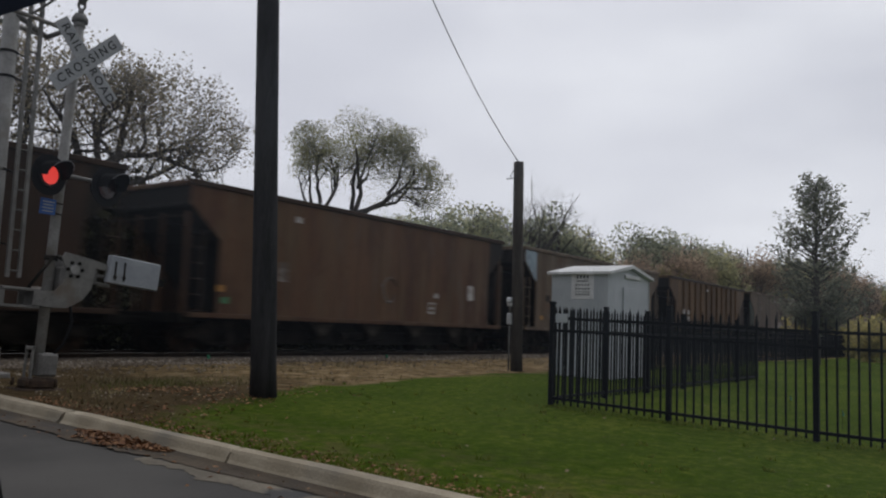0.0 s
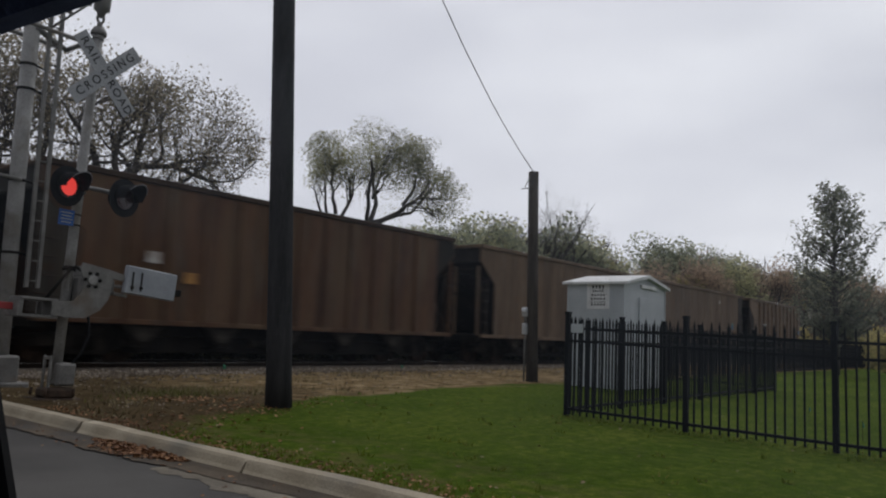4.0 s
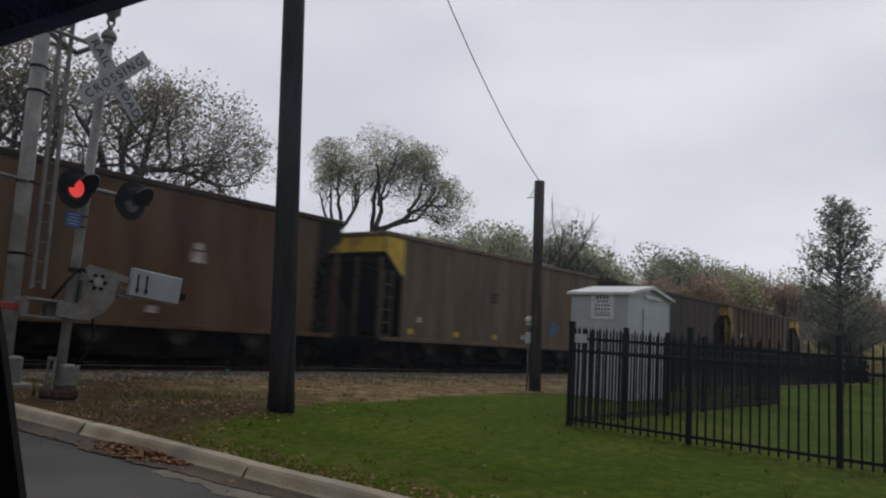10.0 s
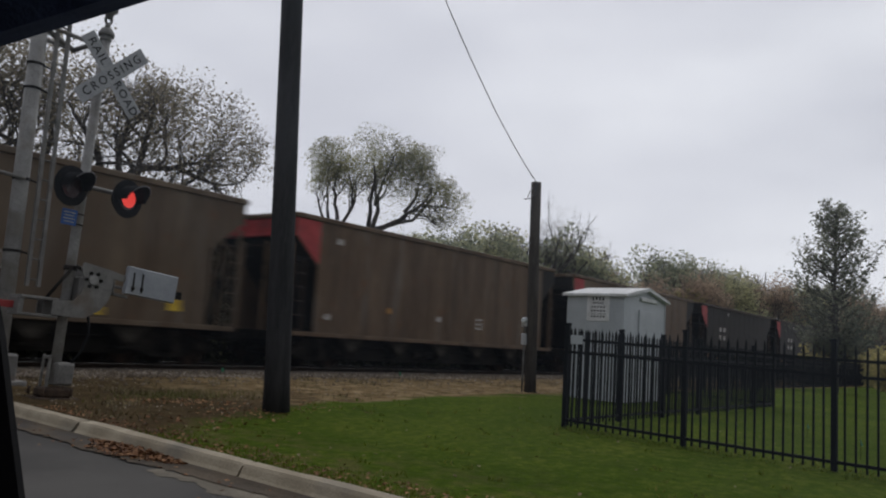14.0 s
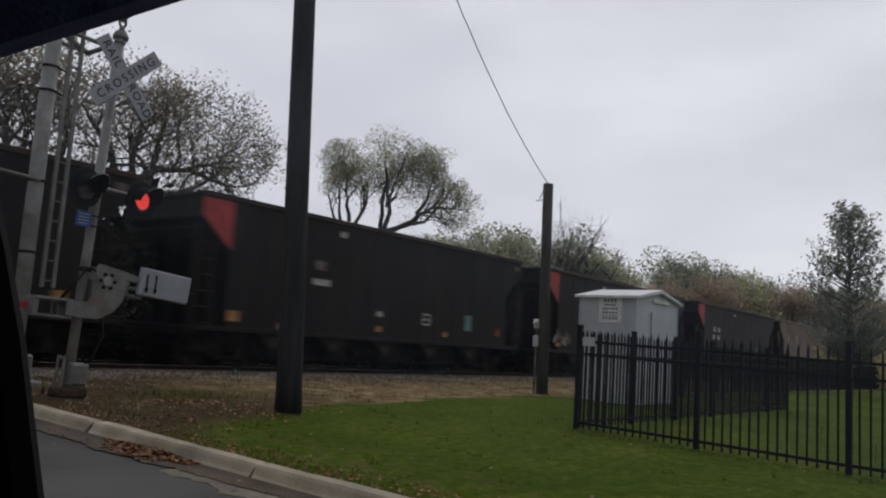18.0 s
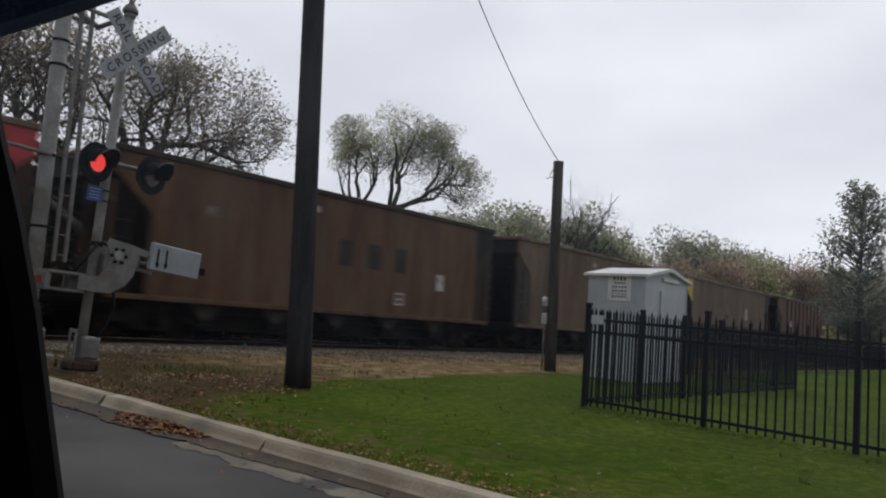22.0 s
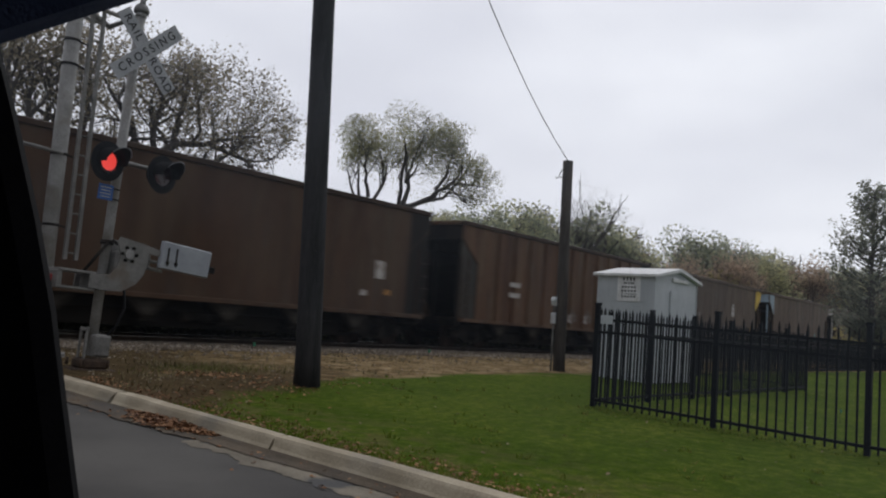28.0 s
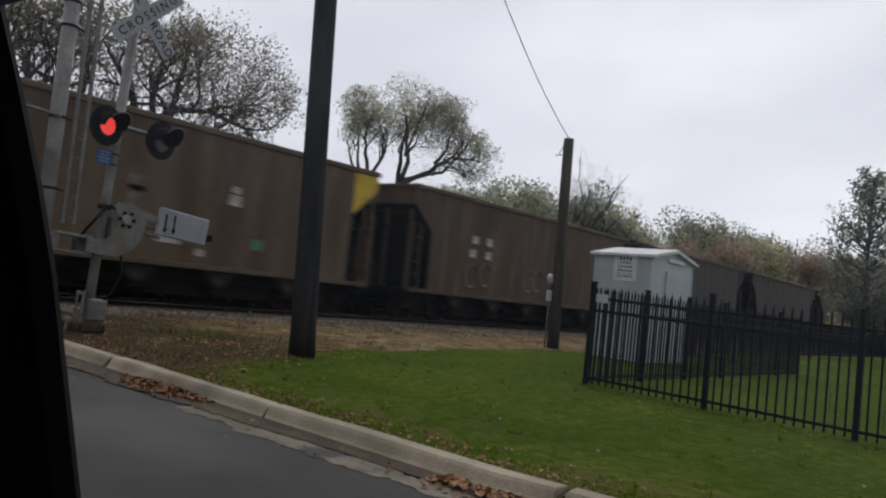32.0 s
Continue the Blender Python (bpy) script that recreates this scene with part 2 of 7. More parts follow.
RAIL_STEEL = material("rail_steel", (0.016, 0.011, 0.008), (0.035, 0.024, 0.017), 0.8, 0.0, scale=3, fine=60, bump=0.3, spec=0.1)
RAIL_TOP = material("polished_railhead", (0.35, 0.34, 0.33), (0.5, 0.49, 0.48), 0.25, 1.0, scale=3, fine=60, bump=0.05)
WHITE_PAINT = material("white_paint", (0.55, 0.55, 0.54), (0.72, 0.72, 0.72), 0.6, scale=5, fine=60, bump=0.1, stain=(0.4, 0.38, 0.35), stain_scale=3, stain_at=(0.6, 0.8))
HUT_PAINT = material("pale_grey_painted_steel", (0.37, 0.395, 0.415), (0.47, 0.495, 0.515), 0.55, scale=1.2, fine=30, bump=0.08, stain=(0.2900, 0.3016, 0.3074), stain_scale=1.5, stain_at=(0.55, 0.8))
BLACK_INK = material("black_letters", (0.012, 0.012, 0.013), (0.02, 0.02, 0.02), 0.6, bump=0)
GALV = material("weathered_galvanised_steel", (0.085, 0.082, 0.074), (0.16, 0.155, 0.142), 0.7, 0.1, scale=4, fine=40, bump=0.2, stain=(0.10, 0.085, 0.07), stain_scale=2.5, stain_at=(0.55, 0.75))

# ---- the ground: x runs along the railway, y along the road ----
KERB_X, TRACK_Y, RAIL_Z = 4.19, 17.8, 0.30


def road_z(y):
    return 0.0208 * min(max(y - 3, 0), 12)


def lawn_z(y):
    return min(0.03 + 0.022 * max(y - 1, 0), 0.2)


def ground_z(x, y):
    if x < KERB_X:
        return road_z(y) - 0.06
    w = min(max((x - KERB_X - 0.15) / 1.6, 0), 1)
    z = (1 - w) * (road_z(y) + 0.11) + w * lawn_z(y)
    if y > 14.6:
        z -= 0.12 * min((y - 14.6) / 1.0, 1)
    z += 0.012 * noise.noise((x * 0.7, y * 0.7, 0)) + 0.02 * noise.noise((x * 0.2, y * 0.2, 5)) * w
    return z


def edges(lo, hi, near, fine):
    """Grid lines, close together near the camera and wide apart far off."""
    out, v = [], lo
    while v < hi:
        out.append(v)
        d = max(abs(v - near) - 14, 0)
        v += fine + d * 0.35
    return out + [hi]


gx = sorted(set(edges(-600, 900, 10, 0.5) + [KERB_X - 0.1, KERB_X - 0.001, KERB_X + 0.16, KERB_X + 0.2]))
gy = edges(-500, 900, 7, 0.5)
gs = Solid()
gs.add([(x, y, ground_z(x, y)) for x in gx for y in gy], [(i * len(gy) + j, (i + 1) * len(gy) + j, (i + 1) * len(gy) + j + 1, i * len(gy) + j + 1) for i in range(len(gx) - 1) for j in range(len(gy) - 1)], True)


def ground_material():
    """Mown grass up to the edge of the railway's strip of dirt and gravel."""
    ma = bpy.data.materials.new("grass_and_dirt")
    ma.use_nodes = True
    n, l = ma.node_tree.nodes, ma.node_tree.links
    bs = n["Principled BSDF"]
    tc, sep = n.new("ShaderNodeTexCoord"), n.new("ShaderNodeSeparateXYZ")
    l.new(tc.outputs["Object"], sep.inputs[0])

    def math_node(op, a, b=None, c=None):
        m = n.new("ShaderNodeMath")
        m.operation = op
        for i, v in enumerate((a, b, c)):
            if v is None:
                continue
            if isinstance(v, (int, float)):
                m.inputs[i].default_value = v
            else:
                l.new(v, m.inputs[i])
        return m.outputs[0]

    def noise_node(scale, detail=5.0, off=0.0):
        t, a = n.new("ShaderNodeTexNoise"), n.new("ShaderNodeVectorMath")
        a.inputs[1].default_value = (off, off * 0.7, off * 1.3)
        l.new(tc.outputs["Object"], a.inputs[0])
        l.new(a.outputs[0], t.inputs["Vector"])
        t.inputs["Scale"].default_value, t.inputs["Detail"].default_value = scale, detail
        return t.outputs["Fac"]

    def ramp(fac, *stops):
        r = n.new("ShaderNodeValToRGB")
        while len(r.color_ramp.elements) < len(stops):
            r.color_ramp.elements.new(0.5)
        for e, (p, c) in zip(r.color_ramp.elements, stops):
            e.position, e.color = p, (*c, 1)
        l.new(fac, r.inputs[0])
        return r.outputs[0]

    def mix(fac, a, b):
        m = n.new("ShaderNodeMixRGB")
        l.new(fac, m.inputs[0])
        l.new(a, m.inputs[1])
        l.new(b, m.inputs[2])
        return m.outputs[0]

    far = math_node("POWER", 2.718, math_node("MULTIPLY", math_node("SUBTRACT", sep.outputs[0], 4.8), -1 / 3.2))
    edge = math_node("SUBTRACT", 9.6, math_node("MULTIPLY", far, 2.6))
    past = math_node("SUBTRACT", sep.outputs[1], edge)
    past = math_node("ADD", past, math_node("MULTIPLY", math_node("SUBTRACT", noise_node(1.1, 6, 3.0), 0.5), 1.8))
    dirt_mask = math_node("MULTIPLY", math_node("ADD", past, 0.25), 2.5)
    dirt_mask = math_node("MINIMUM", math_node("MAXIMUM", dirt_mask, 0.0), 1.0)
    dirt_mask = math_node("MULTIPLY", dirt_mask, math_node("LESS_THAN", sep.outputs[1], 22.0))
    blades = noise_node(45, 4)
    grass = ramp(math_node("ADD", math_node("ADD", math_node("MULTIPLY", noise_node(0.55, 5, 9.0), 0.25), math_node("MULTIPLY", noise_node(9.0, 6, 4.0), 0.4)), math_node("MULTIPLY", blades, 0.35)), (0.36, (0.031, 0.056, 0.0045)), (0.5, (0.053, 0.088, 0.0065)), (0.62, (0.113, 0.138, 0.017)))
    # thatch and dry blades towards the kerb
    dry = math_node("MULTIPLY", math_node("MINIMUM", math_node("MAXIMUM", math_node("MULTIPLY", math_node("SUBTRACT", 6.6, sep.outputs[0]), 0.45), 0.12), 1.0), math_node("MINIMUM", math_node("MAXIMUM", math_node("MULTIPLY", math_node("SUBTRACT", noise_node(4.0, 8, 31.0), 0.42), 4.0), 0.0), 0.75))
    grass = mix(dry, grass, ramp(noise_node(30, 4), (0.3, (0.075, 0.055, 0.022)), (0.7, (0.17, 0.14, 0.06))))
    dirt = ramp(noise_node(3.5, 8), (0.32, (0.100, 0.068, 0.032)), (0.5, (0.20, 0.138, 0.068)), (0.68, (0.33, 0.245, 0.14)))
    weed = math_node("MULTIPLY", math_node("GREATER_THAN", noise_node(1.6, 6, 21.0), 0.60), 0.6)
    dirt = mix(weed, dirt, ramp(noise_node(9, 3), (0.3, (0.06, 0.055, 0.02)), (0.7, (0.12, 0.095, 0.04))))
    # damp dark soil beside the road
    damp = math_node("MINIMUM", math_node("MAXIMUM", math_node("ADD", math_node("MULTIPLY", math_node("SUBTRACT", 10.2, sep.outputs[0]), 0.35), math_node("MULTIPLY", math_node("SUBTRACT", noise_node(1.3, 5, 12.0), 0.5), 2.2)), 0.0), 0.85)
    dirt = mix(damp, dirt, ramp(noise_node(6, 7), (0.3, (0.031, 0.0215, 0.0105)), (0.7, (0.067, 0.047, 0.023))))
    # ground beyond the track is painted dark, so it passes for shade under cars
    dark_backing = ramp(noise_node(2.5, 7), (0.3, (0.014, 0.012, 0.006)), (0.7, (0.04, 0.034, 0.015)))
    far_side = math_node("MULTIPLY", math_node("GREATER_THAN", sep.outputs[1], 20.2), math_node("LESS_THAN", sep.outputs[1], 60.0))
    l.new(mix(far_side, mix(dirt_mask, grass, dirt), dark_backing), bs.inputs["Base Color"])
    bs.inputs["Roughness"].default_value, bs.inputs["Specular IOR Level"].default_value = 1.0, 0.03
    bp = n.new("ShaderNodeBump")
    bp.inputs["Strength"].default_value, bp.inputs["Distance"].default_value = 0.8, 0.03
    l.new(math_node("ADD", blades, noise_node(7, 5)), bp.inputs["Height"])
    l.new(bp.outputs[0], bs.inputs["Normal"])
    return ma


ground = new("ground", gs.mesh("ground"))
ground.data.materials.append(ground_material())
tagged(ground, "mown green lawn running into a strip of brown dirt and gravel", "ground", kind="structure")

# the road
ys = [-300, -100, -40, -20] + [-12 + i for i in range(29)] + [20, 26, 40, 80, 160]
rs = Solid()
xs = [-4.6, -3.5, -2, -0.4, 1.2, 2.6, 3.6, KERB_X - 0.02]
rs.add([(x, y, road_z(y) - 0.02 * (x / 4.2) ** 2 + 0.02) for x in xs for y in ys], [(i * len(ys) + j, (i + 1) * len(ys) + j, (i + 1) * len(ys) + j + 1, i * len(ys) + j + 1) for i in range(len(xs) - 1) for j in range(len(ys) - 1)], True)
road = new("road", rs.mesh("road"))
road.data.materials.append(ASPHALT)
tagged(road, "worn dark grey asphalt road rising to the crossing", "road", kind="structure")

# the kerb, cast in lengths with open joints
kerb = thing("kerb", Matrix.Identity(4), "weathered pale concrete kerb with cracked joints along the road", "kerb", kind="structure")
KERB_JOINTS = [-11.4, -8.6, -5.8, -3.1, -0.4, 2.38, 5.1, 7.63, 10.3, 13.0]
for a, b in zip(KERB_JOINTS, KERB_JOINTS[1:]):
    ks = Solid()
    prof = [(KERB_X - 0.03, -0.15), (KERB_X - 0.03, 0.02), (KERB_X + 0.0, 0.05), (KERB_X + 0.025, 0.105), (KERB_X + 0.045, 0.128), (KERB_X + 0.16, 0.134), (KERB_X + 0.185, 0.12), (KERB_X + 0.185, -0.15)]
    n_cut = 7
    rows_v = []
    for i in range(n_cut):
        y = a + 0.024 + (b - a - 0.048) * i / (n_cut - 1)
        skew = 0.055 * (1 if i in (0, n_cut - 1) else 0)
        for x, z in prof:
            wob = 0.012 * noise.noise((x * 9, y * 3, z * 9))
            rows_v.append((x + wob, y + skew * noise.noise((x * 14, a, z * 14)), z + road_z(y) + wob))
    m = len(prof)
    fs = [(i * m + k, (i + 1) * m + k, (i + 1) * m + (k + 1) % m, i * m + (k + 1) % m) for i in range(n_cut - 1) for k in range(m)]
    fs += [tuple(range(m)), tuple((n_cut - 1) * m + k for k in reversed(range(m)))]
    ks.add(rows_v, fs)
    part("kerbstone", ks, CONCRETE, kerb)
GUTTER = material("worn_gutter_concrete", (0.125, 0.106, 0.078), (0.25, 0.215, 0.16), 0.9, scale=2.2, fine=50, bump=0.5, stain=(0.055, 0.054, 0.053), stain_scale=2.0, stain_at=(0.54, 0.62), stretch=(1, 0.6, 1))
gu = Solid()
gy2 = [-11 + 0.05 * i for i in range(336)]


def strip(y):
    """Inner and outer edge of the pale strip, which thins out towards the crossing."""
    mid, half = 3.89 + 0.03 * noise.noise((0, y * 0.8, 1)), 0.13 * min(1.0, max(0.25, (7.5 - y) / 2.5)) * (1 + 0.8 * noise.noise((5, y * 2.6, 1)) + 0.7 * noise.noise((8, y * 9.0, 1)) + 0.4 * noise.noise((3, y * 21.0, 1)))
    return mid - half, mid, mid + half


gu.add([(x, y, road_z(y) + 0.008) for y in gy2 for x in strip(y)], [(3 * i + k, 3 * i + k + 1, 3 * i + k + 4, 3 * i + k + 3) for i in range(len(gy2) - 1) for k in (0, 1)])
gutter = new("gutter", gu.mesh("gutter"))
gutter.data.materials.append(GUTTER)
tagged(gutter, "ragged strip of worn pale concrete in the gutter", "gutter", kind="structure")

GUTTER_DIRT = material("gutter_dirt", (0.042, 0.031, 0.020), (0.105, 0.078, 0.050), 0.95, scale=4.0, fine=60, bump=0.5, stain=(0.06, 0.052, 0.045), stain_scale=3.0, stain_at=(0.5, 0.65), stretch=(1, 0.5, 1))
gd = Solid()
dy = [0.5 + 0.05 * i for i in range(240)]
gd.add([(x, y, road_z(y) + z) for y in dy for x, z in ((KERB_X - 0.16 - 0.17 * min(1.0, max(0.1, (y - 3.5) / 3)) * (1 + 0.6 * noise.noise((9, y * 1.7, 2)) + 0.5 * noise.noise((4, y * 7.0, 2)) + 0.4 * noise.noise((6, y * 19.0, 2))), 0.0145), (KERB_X - 0.1, 0.02), (KERB_X - 0.02, 0.03))], [(3 * i + k, 3 * i + k + 1, 3 * i + k + 4, 3 * i + k + 3) for i in range(len(dy) - 1) for k in (0, 1)])
gutter_dirt = new("gutter_dirt", gd.mesh("gutter_dirt"))
gutter_dirt.data.materials.append(GUTTER_DIRT)
tagged(gutter_dirt, "strip of brown dirt washed along the foot of the kerb", "dirt", kind="structure")

# ---- the railway ----
BALLAST = material("ballast_stone", (0.075, 0.062, 0.05), (0.20, 0.168, 0.138), 0.95, scale=9, fine=35, bump=1.0, stain=(0.06, 0.05, 0.045), stain_scale=5, spec=0.1)
STONE = material("loose_stone", (0.11, 0.10, 0.09), (0.34, 0.31, 0.28), 0.95, scale=11, fine=35, bump=0.6, coords="Object")
TIE_WOOD = material("tie_wood", (0.03, 0.026, 0.022), (0.075, 0.062, 0.052), 0.9, scale=5, fine=50, bump=0.7, stretch=(1, 0.15, 1), rand=0.2, spec=0.1)
bl = Solid()
prof = [(14.6, 0.10), (15.3, 0.19), (16.3, 0.205), (19.4, 0.16), (20.0, 0.1), (20.8, 0.0)]
bx = [-250, -120, -60, -30] + [-20 + 2 * i for i in range(60)] + [110, 140, 180, 240, 320, 420]
bl.add([(x, y, z + 0.025 * noise.noise((x, y, 2))) for x in bx for y, z in prof], [(i * 6 + k, (i + 1) * 6 + k, (i + 1) * 6 + k + 1, i * 6 + k + 1) for i in range(len(bx) - 1) for k in range(5)], True)
ballast = new("ballast", bl.mesh("ballast"))
ballast.data.materials.append(BALLAST)
tagged(ballast, "bed of grey-brown crushed stone under the rails", "track bed", kind="structure")
track = thing("railway_track", pose(0, TRACK_Y, 0), "single railway track of steel rails on dark wooden ties", "railway track", kind="structure")
for sy in (-0.7525, 0.7525):
    r = Solid()
    prof = [(-0.07, RAIL_Z - 0.17), (-0.07, RAIL_Z - 0.155), (-0.012, RAIL_Z - 0.13), (-0.012, RAIL_Z - 0.045), (-0.036, RAIL_Z - 0.035), (-0.036, RAIL_Z - 0.008), (0.036, RAIL_Z - 0.008), (0.036, RAIL_Z - 0.035), (0.012, RAIL_Z - 0.045), (0.012, RAIL_Z - 0.13), (0.07, RAIL_Z - 0.155), (0.07, RAIL_Z - 0.17)]
    r.prism([(y + sy, z) for y, z in prof], "x", -250, 420)
    rail = part("rail", r, RAIL_STEEL, track)
    part("railhead", Solid().box((85, sy, RAIL_Z - 0.004), (670, 0.066, 0.008)), RAIL_TOP, rail, "rail top polished bright by wheels")
tie_me = Solid().box((0, 0, RAIL_Z - 0.25), (0.23, 2.6, 0.16), 0.012).mesh("tie")
for i in range(260):
    part("tie", tie_me, TIE_WOOD, track, m=pose(-40 + 0.53 * i, random.uniform(-0.04, 0.04), random.uniform(-0.012, 0.004), 0, 0, random.uniform(-0.8, 0.8)))

# ---- utility poles ----
pole_tall = thing("utility_pole", pose(7.24, 8.2, 0.1), "tall dark creosoted wooden utility pole, leaning slightly", "utility pole")
ps = Solid()
ps.tube([(-0.0605 * h, 0, h) for h in (0, 0.5, 2, 4, 6, 8, 9.5)], [0.185, 0.17, 0.162, 0.152, 0.145, 0.138, 0.132], 20)
part("pole", ps, POLE_WOOD, pole_tall)
pole_low = thing("utility_pole", pose(16.75, 10.05, 0.15), "short weathered brown wooden pole with a loose wire", "utility pole")
ps = Solid()
ps.tube([(-0.035 * h, 0, h) for h in (0, 0.6, 2, 3.5, 5.12)], [0.15, 0.14, 0.133, 0.128, 0.124], 18)
part("pole", ps, POLE_GREY, pole_low)
METER = material("grey_meter_box", (0.4, 0.41, 0.42), (0.52, 0.53, 0.54), 0.5, bump=0.05)
GLASSY = material("dull_glass_dome", (0.45, 0.47, 0.48), (0.6, 0.62, 0.63), 0.2, bump=0)
box1 = part("meter_box", Solid().box((-0.18, 0.12, 1.70), (0.13, 0.13, 0.22), 0.02), METER, pole_low, "pale grey electric meter box")
part("meter_dome", Solid().tube([(-0.24, 0.11, 1.73), (-0.30, 0.09, 1.73), (-0.33, 0.08, 1.73)], [0.07, 0.066, 0.04], 14), GLASSY, box1)
box2 = part("switch_box", Solid().box((-0.18, 0.12, 1.29), (0.14, 0.12, 0.27), 0.02), METER, pole_low, "pale grey switch box")
part("conduit", Solid().tube([(-0.18, 0.12, 1.16), (-0.18, 0.12, 0.0)], 0.022, 8).tube([(-0.18, 0.12, 1.42), (-0.18, 0.12, 1.6)], 0.03, 8), GALV, pole_low)
WIRE = material("wire", (0.02, 0.02, 0.022), (0.05, 0.05, 0.05), 0.6, bump=0)
wire = thing("overhead_wire", pose(16.55, 9.98, 5.2), "twisted drop wire hanging slack from the short pole", "wire")
end = Vector((-7.6, -2.0, 2.75))
wp = []
for i in range(31):
    s = i / 30
    wp.append(Vector((end.x * s, end.y * s, end.z * s - 1.35 * s * (1 - s))) + 0.012 * Vector((noise.noise((s * 40, 0, 0)), 0, noise.noise((s * 40, 5, 0)))))
part("wire", Solid().tube(wp, 0.0105, 6), WIRE, wire)
turns = [(0.06, 0.02), (0.15, -0.07), (0.24, -0.2), (0.30, -0.33), (0.27, -0.38), (0.19, -0.35), (0.12, -0.25), (0.10, -0.12), (0.08, 0.0)]
part("loop", Solid().tube([(-0.62 * d - 0.06, 0.78 * d - 0.1, z) for d, z in turns], 0.011, 5).tube([(-0.62 * d - 0.06, 0.78 * d - 0.1, z) for d, z in ((0.28, -0.36), (0.34, -0.4), (0.39, -0.37))], 0.011, 5), WIRE, wire)

# ---- black picket fence ----


def fence_run(name, start, end, posts, label, loose=False):
    """A run of pickets between posts, with two rails above and one below."""
    sx, sy = start
    ex, ey = end
    length = math.hypot(ex - sx, ey - sy)
    turn = math.degrees(math.atan2(ey - sy, ex - sx))
    base = thing(name, pose(sx, sy, 0, 0, 0, turn), label, "fence", group="black picket fence")

    def gz(s):
        return lawn_z(sy + (ey - sy) * s / length) + 0.01

    post_me = Solid().box((0, 0, 0.72), (0.064, 0.064, 1.44), 0.004).box((0, 0, 1.45), (0.074, 0.074, 0.02)).prism([(-0.037, -0.037), (0.037, -0.037), (0.037, 0.037), (-0.037, 0.037)], "z", 1.46, 1.475).mesh("post")
    for i in range(posts + 1):
        s = length * i / posts
        part("post", post_me, BLACK_PAINT, base, m=pose(s, 0, gz(s), random.uniform(-0.4, 0.4), random.uniform(-0.4, 0.4)))
    for i in range(posts):
        a, b = length * i / posts, length * (i + 1) / posts
        for h in (1.24, 1.06, 0.10):
            za, zb = gz(a) + h, gz(b) + h
            rl = Solid()
            rl.prism([(a + 0.03, za - 0.018), (b - 0.03, zb - 0.018), (b - 0.03, zb + 0.018), (a + 0.03, za + 0.018)], "y", -0.018, 0.018)
            part("rail", rl, BLACK_PAINT, base)
    pk = Solid()
    pk.box((0, 0, 0.685), (0.021, 0.021, 1.33)).add([(-0.0105, -0.0105, 1.35), (0.0105, -0.0105, 1.35), (0.0105, 0.0105, 1.35), (-0.0105, 0.0105, 1.35), (0, 0, 1.42)], [(0, 1, 4), (1, 2, 4), (2, 3, 4), (3, 0, 4)])
    pick_me = pk.mesh("picket")
    many = Solid()
    for i in range(posts):
        step = length / posts
        k = max(3, round(step / 0.113))
        for j in range(1, k):
            s = step * (i + j / k)
            if loose:
                many.add([(v[0] + s, v[1], v[2] + gz(s)) for v in pk.v], pk.f)
            else:
                part("picket", pick_me, BLACK_PAINT, base, m=pose(s, 0, gz(s), 0, random.uniform(-0.3, 0.3)))
    if loose:
        tagged(part("pickets", many.mesh("pickets", False), BLACK_PAINT, base), kind="stuff")
    return base


fence_run("fence", (10.28, 5.58), (9.44, -5.13), 6, "black metal picket fence standing on the lawn")
fence_run("fence", (10.28, 5.58), (21.3, 5.69), 6, "black metal picket fence running beside the signal hut")
fence_run("fence", (21.3, 5.69), (21.3, 9.4), 2, "short return of black metal picket fence")
fence_run("fence", (21.3, 9.4), (92.1, 9.9), 38, "long black metal picket fence beside the railway", True)

# ---- railway signal hut ----
hut = thing("signal_hut", pose(16.5, 7.6, 0.16), "pale grey steel railway signal hut with a low gabled roof", "signal hut")
hut.scale = (0.93, 0.92, 0.985)
HW, HD, HH = 2.5, 1.5, 2.4  # along x, along y, height of the eaves
HUT_SIGN_Y, HUT_SIGN_Z = 0.670, 2.110


